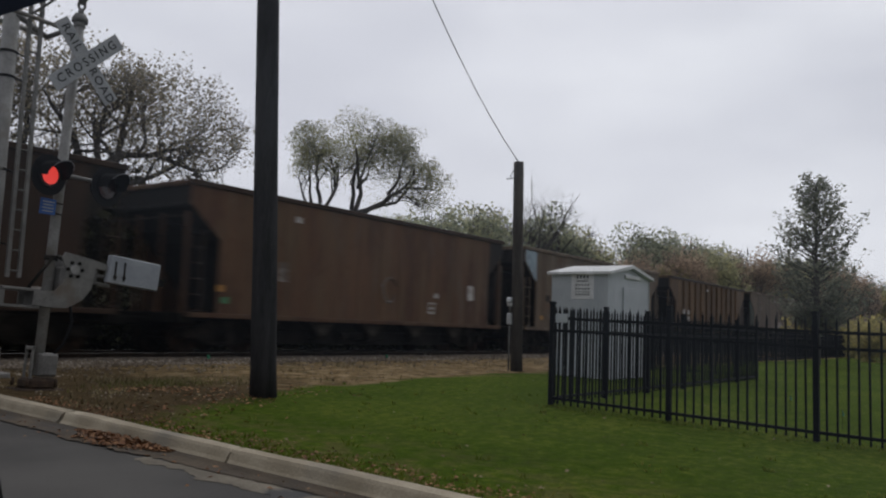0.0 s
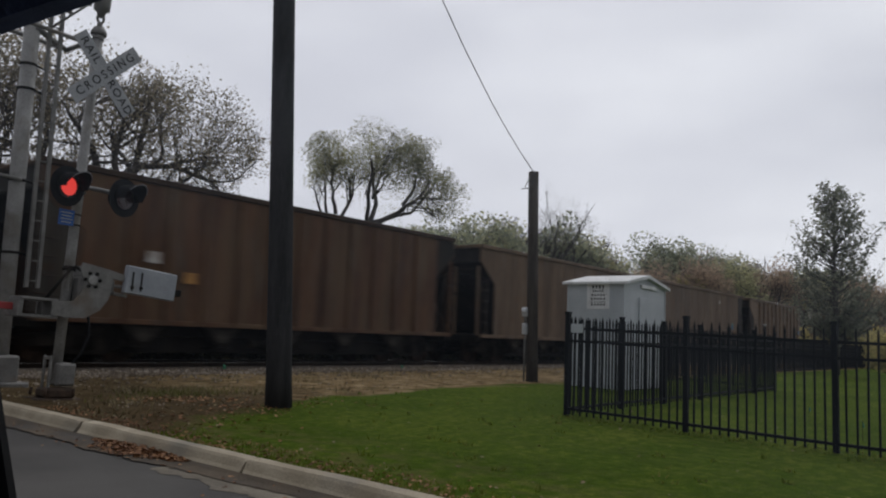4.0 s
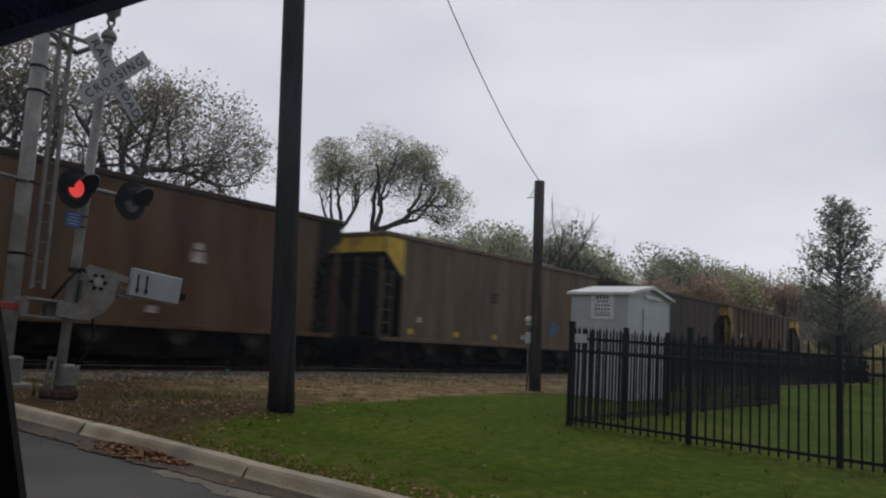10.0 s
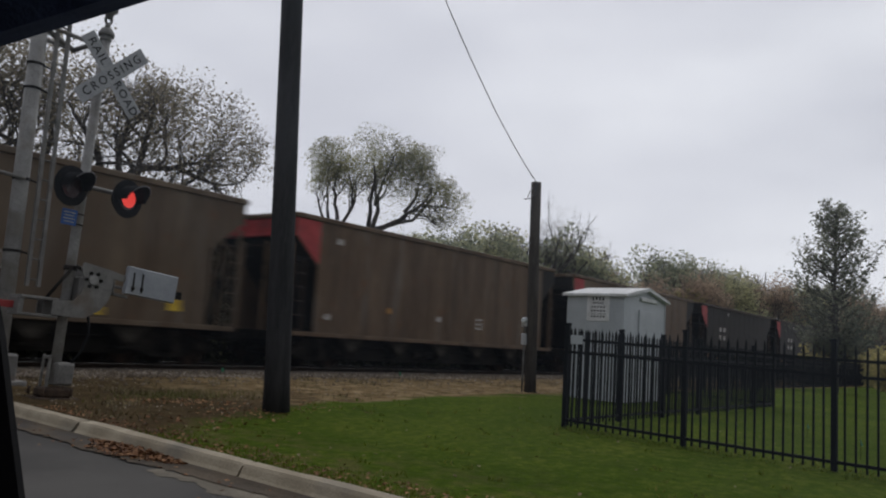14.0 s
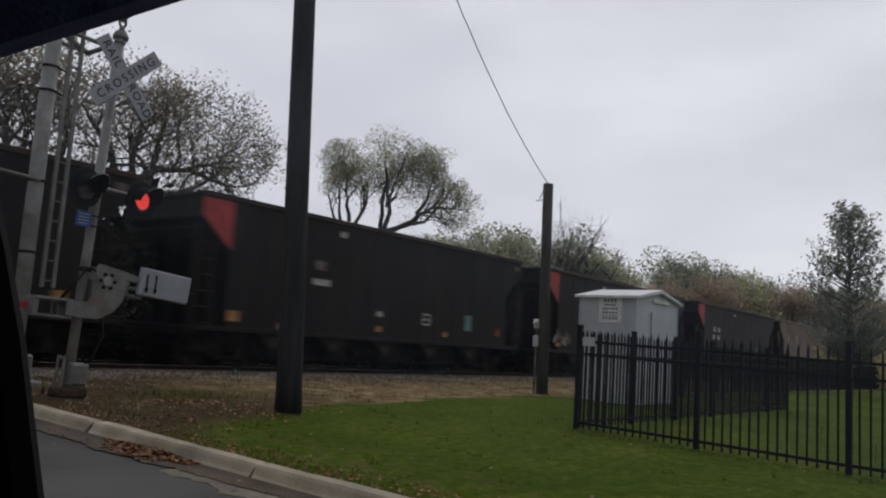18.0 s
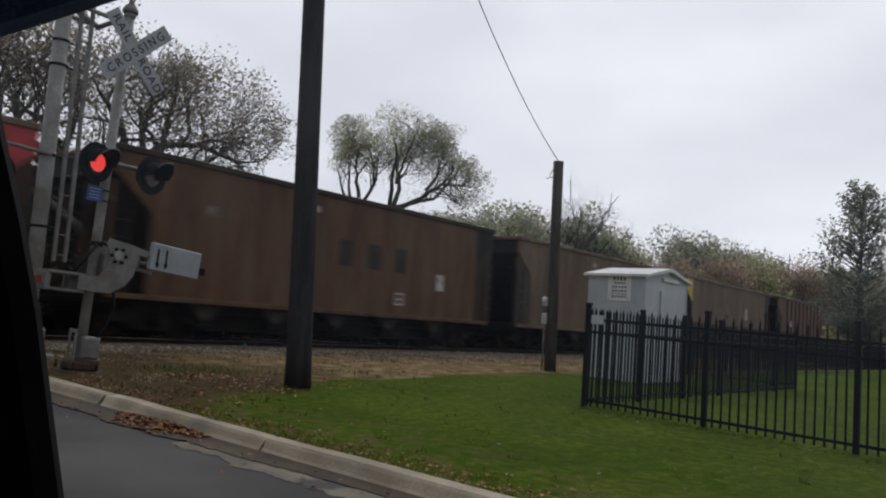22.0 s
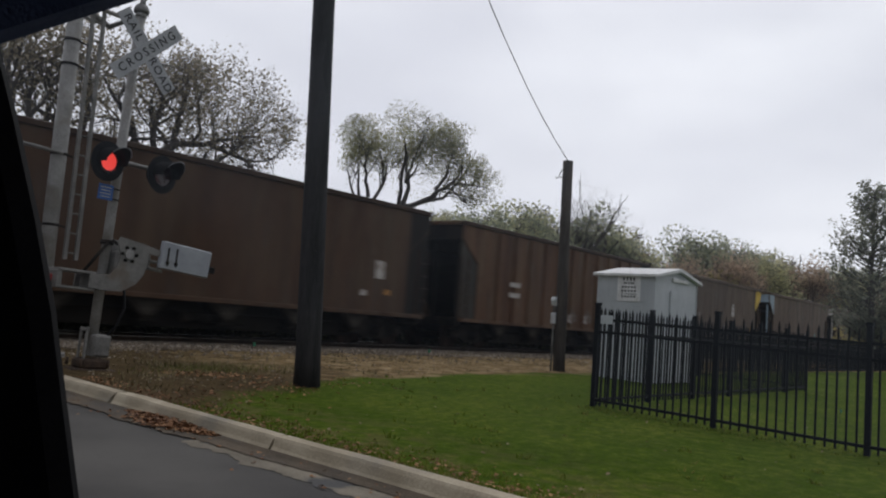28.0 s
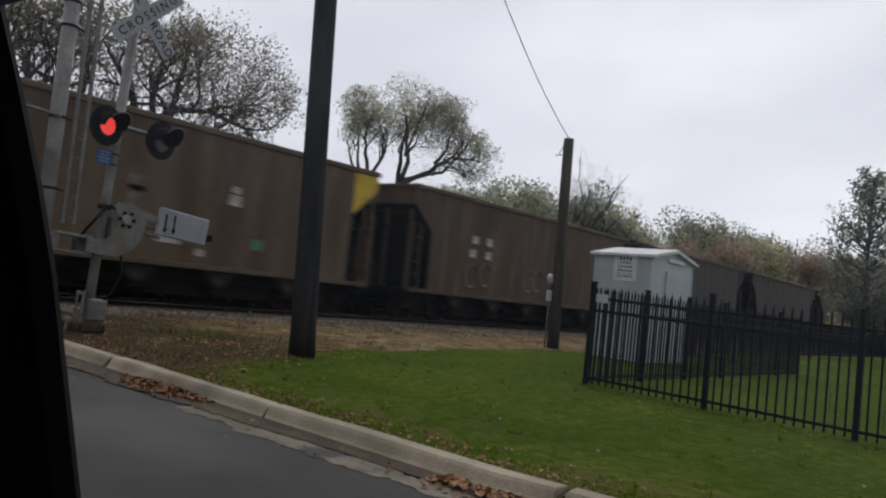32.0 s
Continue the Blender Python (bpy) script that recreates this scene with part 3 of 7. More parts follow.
def hut_parts():
    w = Solid()
    w.prism([(0, 0), (HW, 0), (HW, HH), (HW / 2, HH + 0.2), (0, HH)], "y", 0, HD)
    part("body", w, HUT_PAINT, hut)
    r = Solid()
    r.prism([(-0.1, HH - 0.03), (HW / 2, HH + 0.19), (HW + 0.1, HH - 0.03), (HW + 0.1, HH + 0.03), (HW / 2, HH + 0.27), (-0.1, HH + 0.03)], "y", -0.12, HD + 0.12)
    part("roof", r, WHITE_PAINT, hut, "white low gabled steel roof")
    for y in (0.004, HD - 0.004):
        part("corner_trim", Solid().box((-0.006, y, HH / 2), (0.03, 0.05, HH - 0.06), 0.004), HUT_PAINT, hut)
    part("corner_trim", Solid().box((HW + 0.006, 0.004, HH / 2), (0.03, 0.05, HH - 0.06), 0.004), HUT_PAINT, hut)
    for y in (0.24, 1.22):
        part("panel_seam", Solid().box((-0.006, y, HH / 2), (0.012, 0.02, HH - 0.1), 0.003), HUT_PAINT, hut)
    door = part("door", Solid().box((1.3, -0.02, 1.12), (0.9, 0.04, 2.0), 0.006), HUT_PAINT, hut, "grey steel door")
    part("handle", Solid().box((1.62, -0.06, 1.02), (0.03, 0.05, 0.16), 0.008), STEEL_DARK, door)
    vent = part("gable_vent", Solid().box((HW / 2 + 0.15, -0.03, HH - 0.02), (0.95, 0.05, 0.1), 0.02), WHITE_PAINT, hut, "white hood under the eaves")
    part("skid", Solid().box((HW / 2, HD / 2, -0.06), (HW + 0.1, HD + 0.1, 0.14), 0.02), STEEL_DARK, hut)
    sign = part("sign", Solid().box((-0.012, HUT_SIGN_Y, HUT_SIGN_Z), (0.012, 0.61, 0.62), 0.005), WHITE_PAINT, hut, "white notice with rows of black lettering")
    return sign


hut_sign = hut_parts()

# ---- the coal train ----
CAR_L, CAR_TOP, CAR_SILL, HALF, TIP, SIDE = 15.7, 4.13, 0.94, 6.07, 7.0, 1.6
SLOPE_TOP, SLOPE_LOW = 3.6, 2.82  # where the side's end edge turns inwards and down


def car_paint(name, dark, light, dust_haze, dull=0.06):
    """Old enamel under coal dust, with fine runs of dirt down the sheets and patches of rust."""
    dark, light, dust_haze = (tuple((1 - dull) * c + dull * sum(rgb) / 3 for c in rgb) for rgb in (dark, light, dust_haze))
    ma = material(name, dark, light, 0.72, 0.0, scale=1.3, fine=14, bump=0.12, stain=dust_haze, stain_scale=1.5, stain_at=(0.45, 0.75), stretch=(1.0, 1.0, 0.22), rand=0.09, spec=0.16)
    n, l = ma.node_tree.nodes, ma.node_tree.links
    bs = n["Principled BSDF"]
    col = bs.inputs["Base Color"].links[0].from_socket
    tc, info = n.new("ShaderNodeTexCoord"), n.new("ShaderNodeObjectInfo")

    def grime(stretch, scale, lo, hi, amount, tint, shift):
        nonlocal col
        mp, no, mr, mx = n.new("ShaderNodeMapping"), n.new("ShaderNodeTexNoise"), n.new("ShaderNodeMapRange"), n.new("ShaderNodeMixRGB")
        sc, ad = n.new("ShaderNodeMath"), n.new("ShaderNodeVectorMath")
        sc.operation, sc.inputs[1].default_value = "MULTIPLY", shift
        mp.inputs["Scale"].default_value = stretch
        no.inputs["Scale"].default_value, no.inputs["Detail"].default_value = scale, 6.0
        mr.inputs["From Min"].default_value, mr.inputs["From Max"].default_value, mr.inputs["To Max"].default_value = lo, hi, amount
        mx.inputs[2].default_value = (*tint, 1)
        l.new(info.outputs["Random"], sc.inputs[0])
        l.new(tc.outputs["Object"], ad.inputs[0])
        l.new(sc.outputs[0], ad.inputs[1])
        l.new(ad.outputs[0], mp.inputs["Vector"])
        l.new(mp.outputs[0], no.inputs["Vector"])
        l.new(no.outputs["Fac"], mr.inputs["Value"])
        l.new(mr.outputs[0], mx.inputs[0])
        l.new(col, mx.inputs[1])
        l.new(mx.outputs[0], bs.inputs["Base Color"])
        col = mx.outputs[0]

    # coal dust shows palest along the sheets
    bs.inputs["Sheen Weight"].default_value, bs.inputs["Sheen Roughness"].default_value = 0.12, 0.45
    mean = sum(light) / 3
    grime((3.2, 1, 0.14), 2.0, 0.50, 0.72, 0.55, (mean * 0.42, mean * 0.33, mean * 0.25), 31.0)
    grime((1.6, 1, 0.3), 1.6, 0.56, 0.74, 0.5, (mean * 1.45, mean * 1.3, mean * 1.08), 57.0)
    grime((1.0, 1, 1.0), 2.6, 0.60, 0.72, 0.6, (mean * 1.15, mean * 0.55, mean * 0.26), 83.0)
    return ma


PAINTS = {
    "brown": car_paint("oxide_brown_enamel", (0.073, 0.0345, 0.0178), (0.127, 0.066, 0.033), (0.130, 0.088, 0.048), 0.0),
    "dark": car_paint("dark_maroon_enamel", (0.0235, 0.0125, 0.0072), (0.0445, 0.0226, 0.0124), (0.059, 0.037, 0.021)),
    "tan": car_paint("dusty_grey_brown_enamel", (0.074, 0.048, 0.0265), (0.143, 0.095, 0.053), (0.067, 0.039, 0.020), 0.16),
    "pale": car_paint("dusty_beige_enamel", (0.1236, 0.0916, 0.0614), (0.2177, 0.1617, 0.1069), (0.1118, 0.0701, 0.0396)),
    "buff": car_paint("warm_dusty_brown_enamel", (0.104, 0.064, 0.034), (0.19, 0.122, 0.066), (0.084, 0.050, 0.026), 0.16),
    "grey": car_paint("dusty_grey_enamel", (0.0984, 0.0699, 0.0435), (0.1723, 0.1240, 0.0766), (0.0935, 0.0564, 0.0311), 0.12),
    "ochre": car_paint("faded_ochre_enamel", (0.088, 0.050, 0.023), (0.142, 0.084, 0.040), (0.060, 0.033, 0.017)),
    "umber": car_paint("dark_umber_enamel", (0.049, 0.0245, 0.0132), (0.085, 0.0465, 0.0245), (0.088, 0.060, 0.034)),
    "rust": car_paint("rusty_orange_enamel", (0.090, 0.051, 0.022), (0.150, 0.087, 0.038), (0.066, 0.038, 0.019), 0.04),
    # also used where shade is painted into the cars' recesses
    "black": car_paint("black_enamel_and_shade", (0.0062, 0.0048, 0.0034), (0.0125, 0.0096, 0.0064), (0.0185, 0.0138, 0.0090)),
    "slate": car_paint("slate_grey_enamel", (0.0291, 0.0273, 0.0233), (0.0515, 0.0467, 0.0365), (0.0584, 0.0451, 0.0287)),
}
YELLOW = material("yellow_patch", (0.50, 0.33, 0.02), (0.66, 0.46, 0.04), 0.6, scale=3, fine=20, bump=0.05, stain=(0.28, 0.18, 0.04), stain_scale=2)
RED = material("red_patch", (0.32, 0.03, 0.03), (0.46, 0.05, 0.05), 0.6, scale=3, fine=20, bump=0.05, stain=(0.2, 0.03, 0.03), stain_scale=2)
SKY_BLUE = material("pale_blue_patch", (0.22, 0.30, 0.36), (0.33, 0.42, 0.48), 0.6, scale=3, fine=20, bump=0.05, stain=(0.18, 0.2, 0.2), stain_scale=2)
ORANGE = material("orange_patch", (0.30, 0.14, 0.028), (0.42, 0.21, 0.048), 0.6, scale=3, fine=20, bump=0.05, stain=(0.25, 0.12, 0.04), stain_scale=2)
TEAL = material("dark_green_patch", (0.012, 0.034, 0.028), (0.026, 0.058, 0.050), 0.6, scale=3, fine=20, bump=0.05)
PALE = material("dusty_white_stencil", (0.36, 0.34, 0.31), (0.52, 0.50, 0.47), 0.7, scale=6, fine=30, bump=0.05, stain=(0.25, 0.2, 0.16), stain_scale=4, stain_at=(0.5, 0.7))
PATCHES = {"yellow": YELLOW, "red": RED, "blue": SKY_BLUE, "orange": ORANGE, "teal": TEAL, "white": PALE, "whitewash": material("chalky_whitewash", (0.24, 0.22, 0.20), (0.42, 0.39, 0.36), 0.85, scale=3, fine=20, bump=0.05, stain=(0.13, 0.10, 0.08), stain_scale=2.2, stain_at=(0.48, 0.6)), "mint": material("faded_mint_paint", (0.08, 0.17, 0.155), (0.13, 0.25, 0.225), 0.7, bump=0.05), "soot": material("sooty_letters", (0.016, 0.012, 0.009), (0.032, 0.024, 0.018), 0.8, scale=3, fine=20, bump=0.05, stain=(0.045, 0.033, 0.024), stain_scale=3), "chalk": material("chalky_paint", (0.20, 0.175, 0.155), (0.30, 0.27, 0.245), 0.8, scale=2, fine=20, bump=0.05, stain=(0.10, 0.075, 0.055), stain_scale=1.6, stain_at=(0.5, 0.62)), "green": material("green_scrawl", (0.05, 0.16, 0.07), (0.08, 0.24, 0.11), 0.7, bump=0.05), "cyan": material("cyan_tag", (0.035, 0.12, 0.20), (0.06, 0.17, 0.27), 0.7, bump=0.05)}
# paler copy of the chute steel, painting light onto the near faces
CHUTE_LIT = material("pale_lit_chute_face", (0.03, 0.027, 0.022), (0.075, 0.066, 0.054), 0.9, scale=3, fine=30, bump=0.2, spec=0.1)
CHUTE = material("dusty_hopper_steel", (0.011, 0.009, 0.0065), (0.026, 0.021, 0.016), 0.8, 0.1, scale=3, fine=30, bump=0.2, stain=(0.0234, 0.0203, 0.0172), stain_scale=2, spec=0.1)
RUST = material("rusty_steel", (0.0168, 0.0112, 0.0084), (0.0420, 0.0266, 0.0182), 0.85, 0.1, scale=4, fine=40, bump=0.3, spec=0.1)
COAL = material("coal", (0.008, 0.008, 0.008), (0.02, 0.02, 0.021), 0.7, scale=5, fine=30, bump=1.0, spec=0.1)


def car_meshes():
    """The pieces of one hopper car; the origin is on the rails under its middle, x along the car."""
    me = {}
    outline = [(-TIP, CAR_TOP), (TIP, CAR_TOP), (TIP, SLOPE_TOP), (HALF, SLOPE_LOW), (HALF, CAR_SILL), (-HALF, CAR_SILL), (-HALF, SLOPE_LOW), (-TIP, SLOPE_TOP)]
    me["side_sheet"] = Solid().prism(outline, "y", -0.03, 0.03).mesh("side_sheet")
    me["rib"] = Solid().prism([(-0.075, -0.03), (-0.045, -0.13), (0.045, -0.13), (0.075, -0.03)], "z", CAR_SILL + 0.02, CAR_TOP - 0.1).mesh("rib")
    me["seam"] = Solid().box((0, -0.034, (CAR_TOP + CAR_SILL) / 2), (0.045, 0.012, CAR_TOP - CAR_SILL - 0.22)).mesh("seam")
    me["top_chord"] = Solid().box((0, -0.01, CAR_TOP), (2 * TIP + 0.1, 0.16, 0.14), 0.02).mesh("top_chord")
    me["side_sill"] = Solid().box((0, -0.01, CAR_SILL), (2 * TIP - 0.2, 0.15, 0.12), 0.015).mesh("side_sill")
    me["end_panel"] = Solid().box((TIP - 0.02, 0, 3.86), (0.06, 2 * SIDE - 0.08, 0.46), 0.01).box((TIP, 0, 3.6), (0.1, 2 * SIDE - 0.04, 0.08), 0.01).mesh("end_panel")
    me["end_chord"] = Solid().box((TIP, 0, CAR_TOP), (0.16, 2 * SIDE - 0.1, 0.13), 0.02).mesh("end_chord")
    me["slope_sheet"] = Solid().prism([(TIP - 0.06, 3.66), (TIP - 0.06, 3.58), (HALF - 0.06, 2.8), (HALF - 1.6, 1.02), (HALF - 1.75, 1.07), (HALF - 0.16, 2.86)], "y", -SIDE + 0.05, SIDE - 0.05).mesh("slope_sheet")
    me["end_post"] = Solid().box((TIP - 0.02, 0, (3.42 + 0.95) / 2), (0.09, 0.08, 3.42 - 0.95), 0.01).mesh("end_post")
    me["end_sill"] = Solid().box((TIP - 0.12, 0, 0.86), (0.3, 2 * SIDE - 0.1, 0.24), 0.02).box((HALF + 0.3, 0, 0.97), (0.7, 2 * SIDE - 0.2, 0.04)).mesh("end_sill")
    me["brace"] = Solid().box((HALF + 0.42, 0, 1.9), (0.07, 0.09, 1.95), 0.01, Matrix.Rotation(radians(14), 4, "Y")).mesh("brace")
    la = Solid()
    for x in (-0.2, 0.2):
        la.box((x, 0, 1.95), (0.04, 0.03, 2.1))
    for i in range(5):
        la.tube([(-0.2, -0.03, 1.05 + 0.38 * i), (0.2, -0.03, 1.05 + 0.38 * i)], 0.014, 6)
    me["ladder"] = la.mesh("ladder")
    me["centre_sill"] = Solid().box((0, 0, 0.74), (2 * TIP, 0.34, 0.4), 0.02).mesh("centre_sill")
    me["hopper_bay"] = Solid().prism([(-0.66, CAR_SILL), (0.66, CAR_SILL), (0.14, 0.46), (0.14, 0.36), (-0.14, 0.36), (-0.14, 0.46)], "y", -1.42, 1.42).mesh("hopper_bay")
    me["chute_plate"] = Solid().prism([(-0.52, CAR_SILL - 0.04), (0.52, CAR_SILL - 0.04), (0.08, 0.5), (-0.08, 0.5)], "y", -1.452, -1.43).mesh("chute_plate")
    me["hopper_rim"] = Solid().box((0, 0, 0.37), (0.5, 2.86, 0.06), 0.01).mesh("hopper_rim")
    me["coupler"] = Solid().box((TIP + 0.4, 0, 0.76), (0.9, 0.16, 0.2), 0.03).box((TIP + 0.74, 0, 0.77), (0.22, 0.3, 0.3), 0.05).mesh("coupler")
    me["air_hose"] = Solid().tube([(TIP + 0.1, -0.3, 0.62), (TIP + 0.22, -0.32, 0.42), (TIP + 0.4, -0.2, 0.34), (TIP + 0.5, -0.1, 0.4)], 0.028, 6).mesh("air_hose")
    bw = Solid()
    ring = [(0.24 * math.cos(a), 0, 0.24 * math.sin(a)) for a in [2 * math.pi * i / 14 for i in range(15)]]
    bw.tube([(TIP + 0.14, p[0], p[2]) for p in ring], 0.014, 5)
    for k in range(3):
        bw.tube([(TIP + 0.12, 0, 0), (TIP + 0.14, 0.24 * math.cos(2.1 * k), 0.24 * math.sin(2.1 * k))], 0.012, 5)
    me["brake_wheel"] = bw.mesh("brake_wheel")
    me["floor_sheet"] = Solid().box((0, 0, 1.1), (2 * HALF - 3, 2 * SIDE - 0.1, 0.06)).mesh("floor_sheet")
    # solid block, painted black, added to fill the shade under the car
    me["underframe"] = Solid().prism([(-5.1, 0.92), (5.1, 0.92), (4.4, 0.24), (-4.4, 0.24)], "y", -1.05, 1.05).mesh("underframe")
    bg = Solid().tube([(-1.2, -1.2, 0.5), (-0.3, -1.2, 0.5)], 0.13, 10).tube([(-4.5, -1.25, 0.62), (4.5, -1.25, 0.62)], 0.025, 6).box((0.4, -1.2, 0.52), (0.4, 0.3, 0.3), 0.03)
    me["brake_gear"] = bg.mesh("brake_gear")
    fr = Solid()
    fr.prism([(-1.22, 0.36), (-1.22, 0.62), (-0.75, 0.66), (-0.4, 0.82), (0.4, 0.82), (0.75, 0.66), (1.22, 0.62), (1.22, 0.36), (0.78, 0.36), (0.45, 0.2), (-0.45, 0.2), (-0.78, 0.36)], "y", -0.07, 0.07)
    fr.box((-0.89, -0.07, 0.5), (0.3, 0.14, 0.28), 0.03).box((0.89, -0.07, 0.5), (0.3, 0.14, 0.28), 0.03)
    for k in (-0.14, 0, 0.14):
        fr.tube([(k, -0.09, 0.3), (k, -0.09, 0.6)], 0.055, 8)
    me["side_frame"] = fr.mesh("side_frame")
    me["bolster"] = Solid().box((0, 0, 0.58), (0.4, 2.2, 0.26), 0.03).box((0, 0, 0.76), (0.6, 0.7, 0.12), 0.03).mesh("bolster")
    ws = Solid()
    ws.tube([(0, -1.0, 0), (0, 1.0, 0)], 0.08, 10)
    for s in (-1, 1):
        y0 = 0.7525 * s
        ws.tube([(0, y0 - 0.07 * s, 0), (0, y0 - 0.06 * s, 0), (0, y0 - 0.03 * s, 0), (0, y0 - 0.025 * s, 0), (0, y0 + 0.065 * s, 0)], [0.2, 0.47, 0.47, 0.43, 0.425], 24)
        ws.tube([(0, y0 + 0.06 * s, 0), (0, y0 + 0.09 * s, 0)], [0.2, 0.15], 14)
        for k in range(6):
            a = k * math.pi / 3
            ws.box((0.3 * math.cos(a), y0 + 0.072 * s, 0.3 * math.sin(a)), (0.05, 0.02, 0.05))
    me["wheelset"] = ws.mesh("wheelset")
    for name, w, h in (("block", 0.34, 0.26), ("bar", 0.62, 0.17), ("tall_block", 0.36, 0.52), ("dot", 0.22, 0.16)):
        s = Solid()
        s.box((0, 0, 0), (w, 0.008, h))
        me[name] = s.mesh(name)
    fr = Solid()
    for x, z, w, h in ((0, 0.16, 0.38, 0.05), (0, -0.16, 0.38, 0.05), (-0.17, 0, 0.05, 0.3), (0.17, 0, 0.05, 0.3), (0, 0.0, 0.2, 0.06)):
        fr.box((x, 0, z), (w, 0.008, h))
    me["frame_mark"] = fr.mesh("frame_mark")
    rows3 = Solid()
    for k in range(3):
        rows3.box((0, 0, 0.13 - 0.13 * k), (0.5 - 0.1 * (k % 2), 0.008, 0.08))
    me["text_rows"] = rows3.mesh("text_rows")
    corner = [(TIP - 0.015, CAR_TOP - 0.08), (HALF + 0.02, CAR_TOP - 0.08), (HALF + 0.02, SLOPE_LOW + 0.03), (TIP - 0.015, SLOPE_TOP + 0.03)]
    me["corner_patch"] = Solid().prism([(-x, z) for x, z in corner], "y", -0.038, -0.031).mesh("corner_patch")
    me["corner_patch_r"] = Solid().prism(corner, "y", -0.038, -0.031).mesh("corner_patch_r")
    me["edge_band"] = Solid().prism([(-HALF - 0.3, SLOPE_LOW + 0.22), (-HALF + 0.2, SLOPE_LOW + 0.3), (-HALF + 0.12, 2.3), (-HALF + 0.22, 1.7), (-HALF + 0.1, CAR_SILL + 0.08), (-HALF - 0.26, CAR_SILL + 0.08)], "y", -0.045, 0.02).mesh("edge_band")
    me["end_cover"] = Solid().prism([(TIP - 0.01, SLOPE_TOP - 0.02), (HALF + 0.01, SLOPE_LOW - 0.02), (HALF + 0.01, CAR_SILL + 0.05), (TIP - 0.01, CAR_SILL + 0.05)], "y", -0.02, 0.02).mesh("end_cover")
    me["end_rail"] = Solid().tube([(TIP + 0.04, -SIDE + 0.1, 3.3), (TIP + 0.09, -SIDE + 0.14, 3.3), (TIP + 0.09, SIDE - 0.14, 3.3), (TIP + 0.04, SIDE - 0.1, 3.3)], 0.016, 6).mesh("end_rail")
    mu = Solid()
    heights = (0.42, 0.75, 0.5, 0.82, 0.6, 0.95, 0.7, 0.78, 0.55, 1.05, 0.9, 1.28, 1.1, 1.3, 1.22, 1.0, 1.18, 0.82, 0.98, 0.66, 0.9, 0.58, 0.72, 0.5, 0.62, 0.4)
    low = (0.02, 0.1, 0.0, 0.06, 0.12, 0.03, 0.08, 0.0, 0.1)
    mu.prism([(-1.95 + 3.95 * i / 25, h) for i, h in enumerate(heights)] + [(2.0 - 3.95 * i / 8, h) for i, h in enumerate(low)], "y", -0.004, 0.004)
    me["mural"] = mu.mesh("mural")
    hoop = Solid()
    hoop.tube([(0.3 * math.cos(a) * (1 + 0.15 * math.sin(3 * a)), 0, 0.38 * math.sin(a)) for a in [0.4 + 5.6 * i / 16 for i in range(17)]], 0.035, 4, smooth=False)
    me["hoop"] = hoop.mesh("hoop")
    tag = Solid()
    tag.prism([(-0.36, -0.2), (-0.28, 0.12), (-0.2, 0.02), (-0.12, 0.3), (-0.02, 0.38), (0.04, 0.16), (0.16, 0.26), (0.24, 0.05), (0.36, 0.1), (0.3, -0.22), (0.1, -0.16), (-0.1, -0.26)], "y", -0.004, 0.004)
    me["tag"] = tag.mesh("tag")
    bar3 = Solid()
    for x in (-1.15, 0.0, 1.15):
        bar3.box((x, 0, 0), (0.5, 0.006, 0.72))
    me["letter_blocks"] = bar3.mesh("letter_blocks")
    ld = Solid()
    nx, ny = 26, 7
    ld.add([(-6.6 + 13.2 * i / nx, -1.5 + 3.0 * j / ny, 3.3 + 0.35 * (1 - abs(j / ny - 0.5) * 2) + 0.1 * noise.noise((i * 0.7, j * 0.9, 0)) - 0.5 * max(0, abs(i / nx - 0.5) * 2 - 0.8) * 4) for i in range(nx + 1) for j in range(ny + 1)], [(i * (ny + 1) + j, (i + 1) * (ny + 1) + j, (i + 1) * (ny + 1) + j + 1, i * (ny + 1) + j + 1) for i in range(nx) for j in range(ny)])
    me["coal_load"] = ld.mesh("coal_load")
    return me


CM = car_meshes()
FLIP = pose(0, 0, 0, 0, 0, 180)
NAMES = {"umber": "dark umber", "rust": "rusty orange-brown", "brown": "rust-brown", "dark": "dark maroon", "tan": "dusty grey-brown", "buff": "dusty warm brown", "pale": "dusty pale beige", "grey": "dusty pale grey", "ochre": "faded ochre", "black": "black", "slate": "slate grey"}
CARS, WHEELS = [], []
# cars whose end bays are drawn closed by a plate: at the leading and at the trailing end, with the plate's paint
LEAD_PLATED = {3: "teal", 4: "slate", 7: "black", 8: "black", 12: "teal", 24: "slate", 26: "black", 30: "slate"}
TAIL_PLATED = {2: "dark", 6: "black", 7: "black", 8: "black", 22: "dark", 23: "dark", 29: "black"}


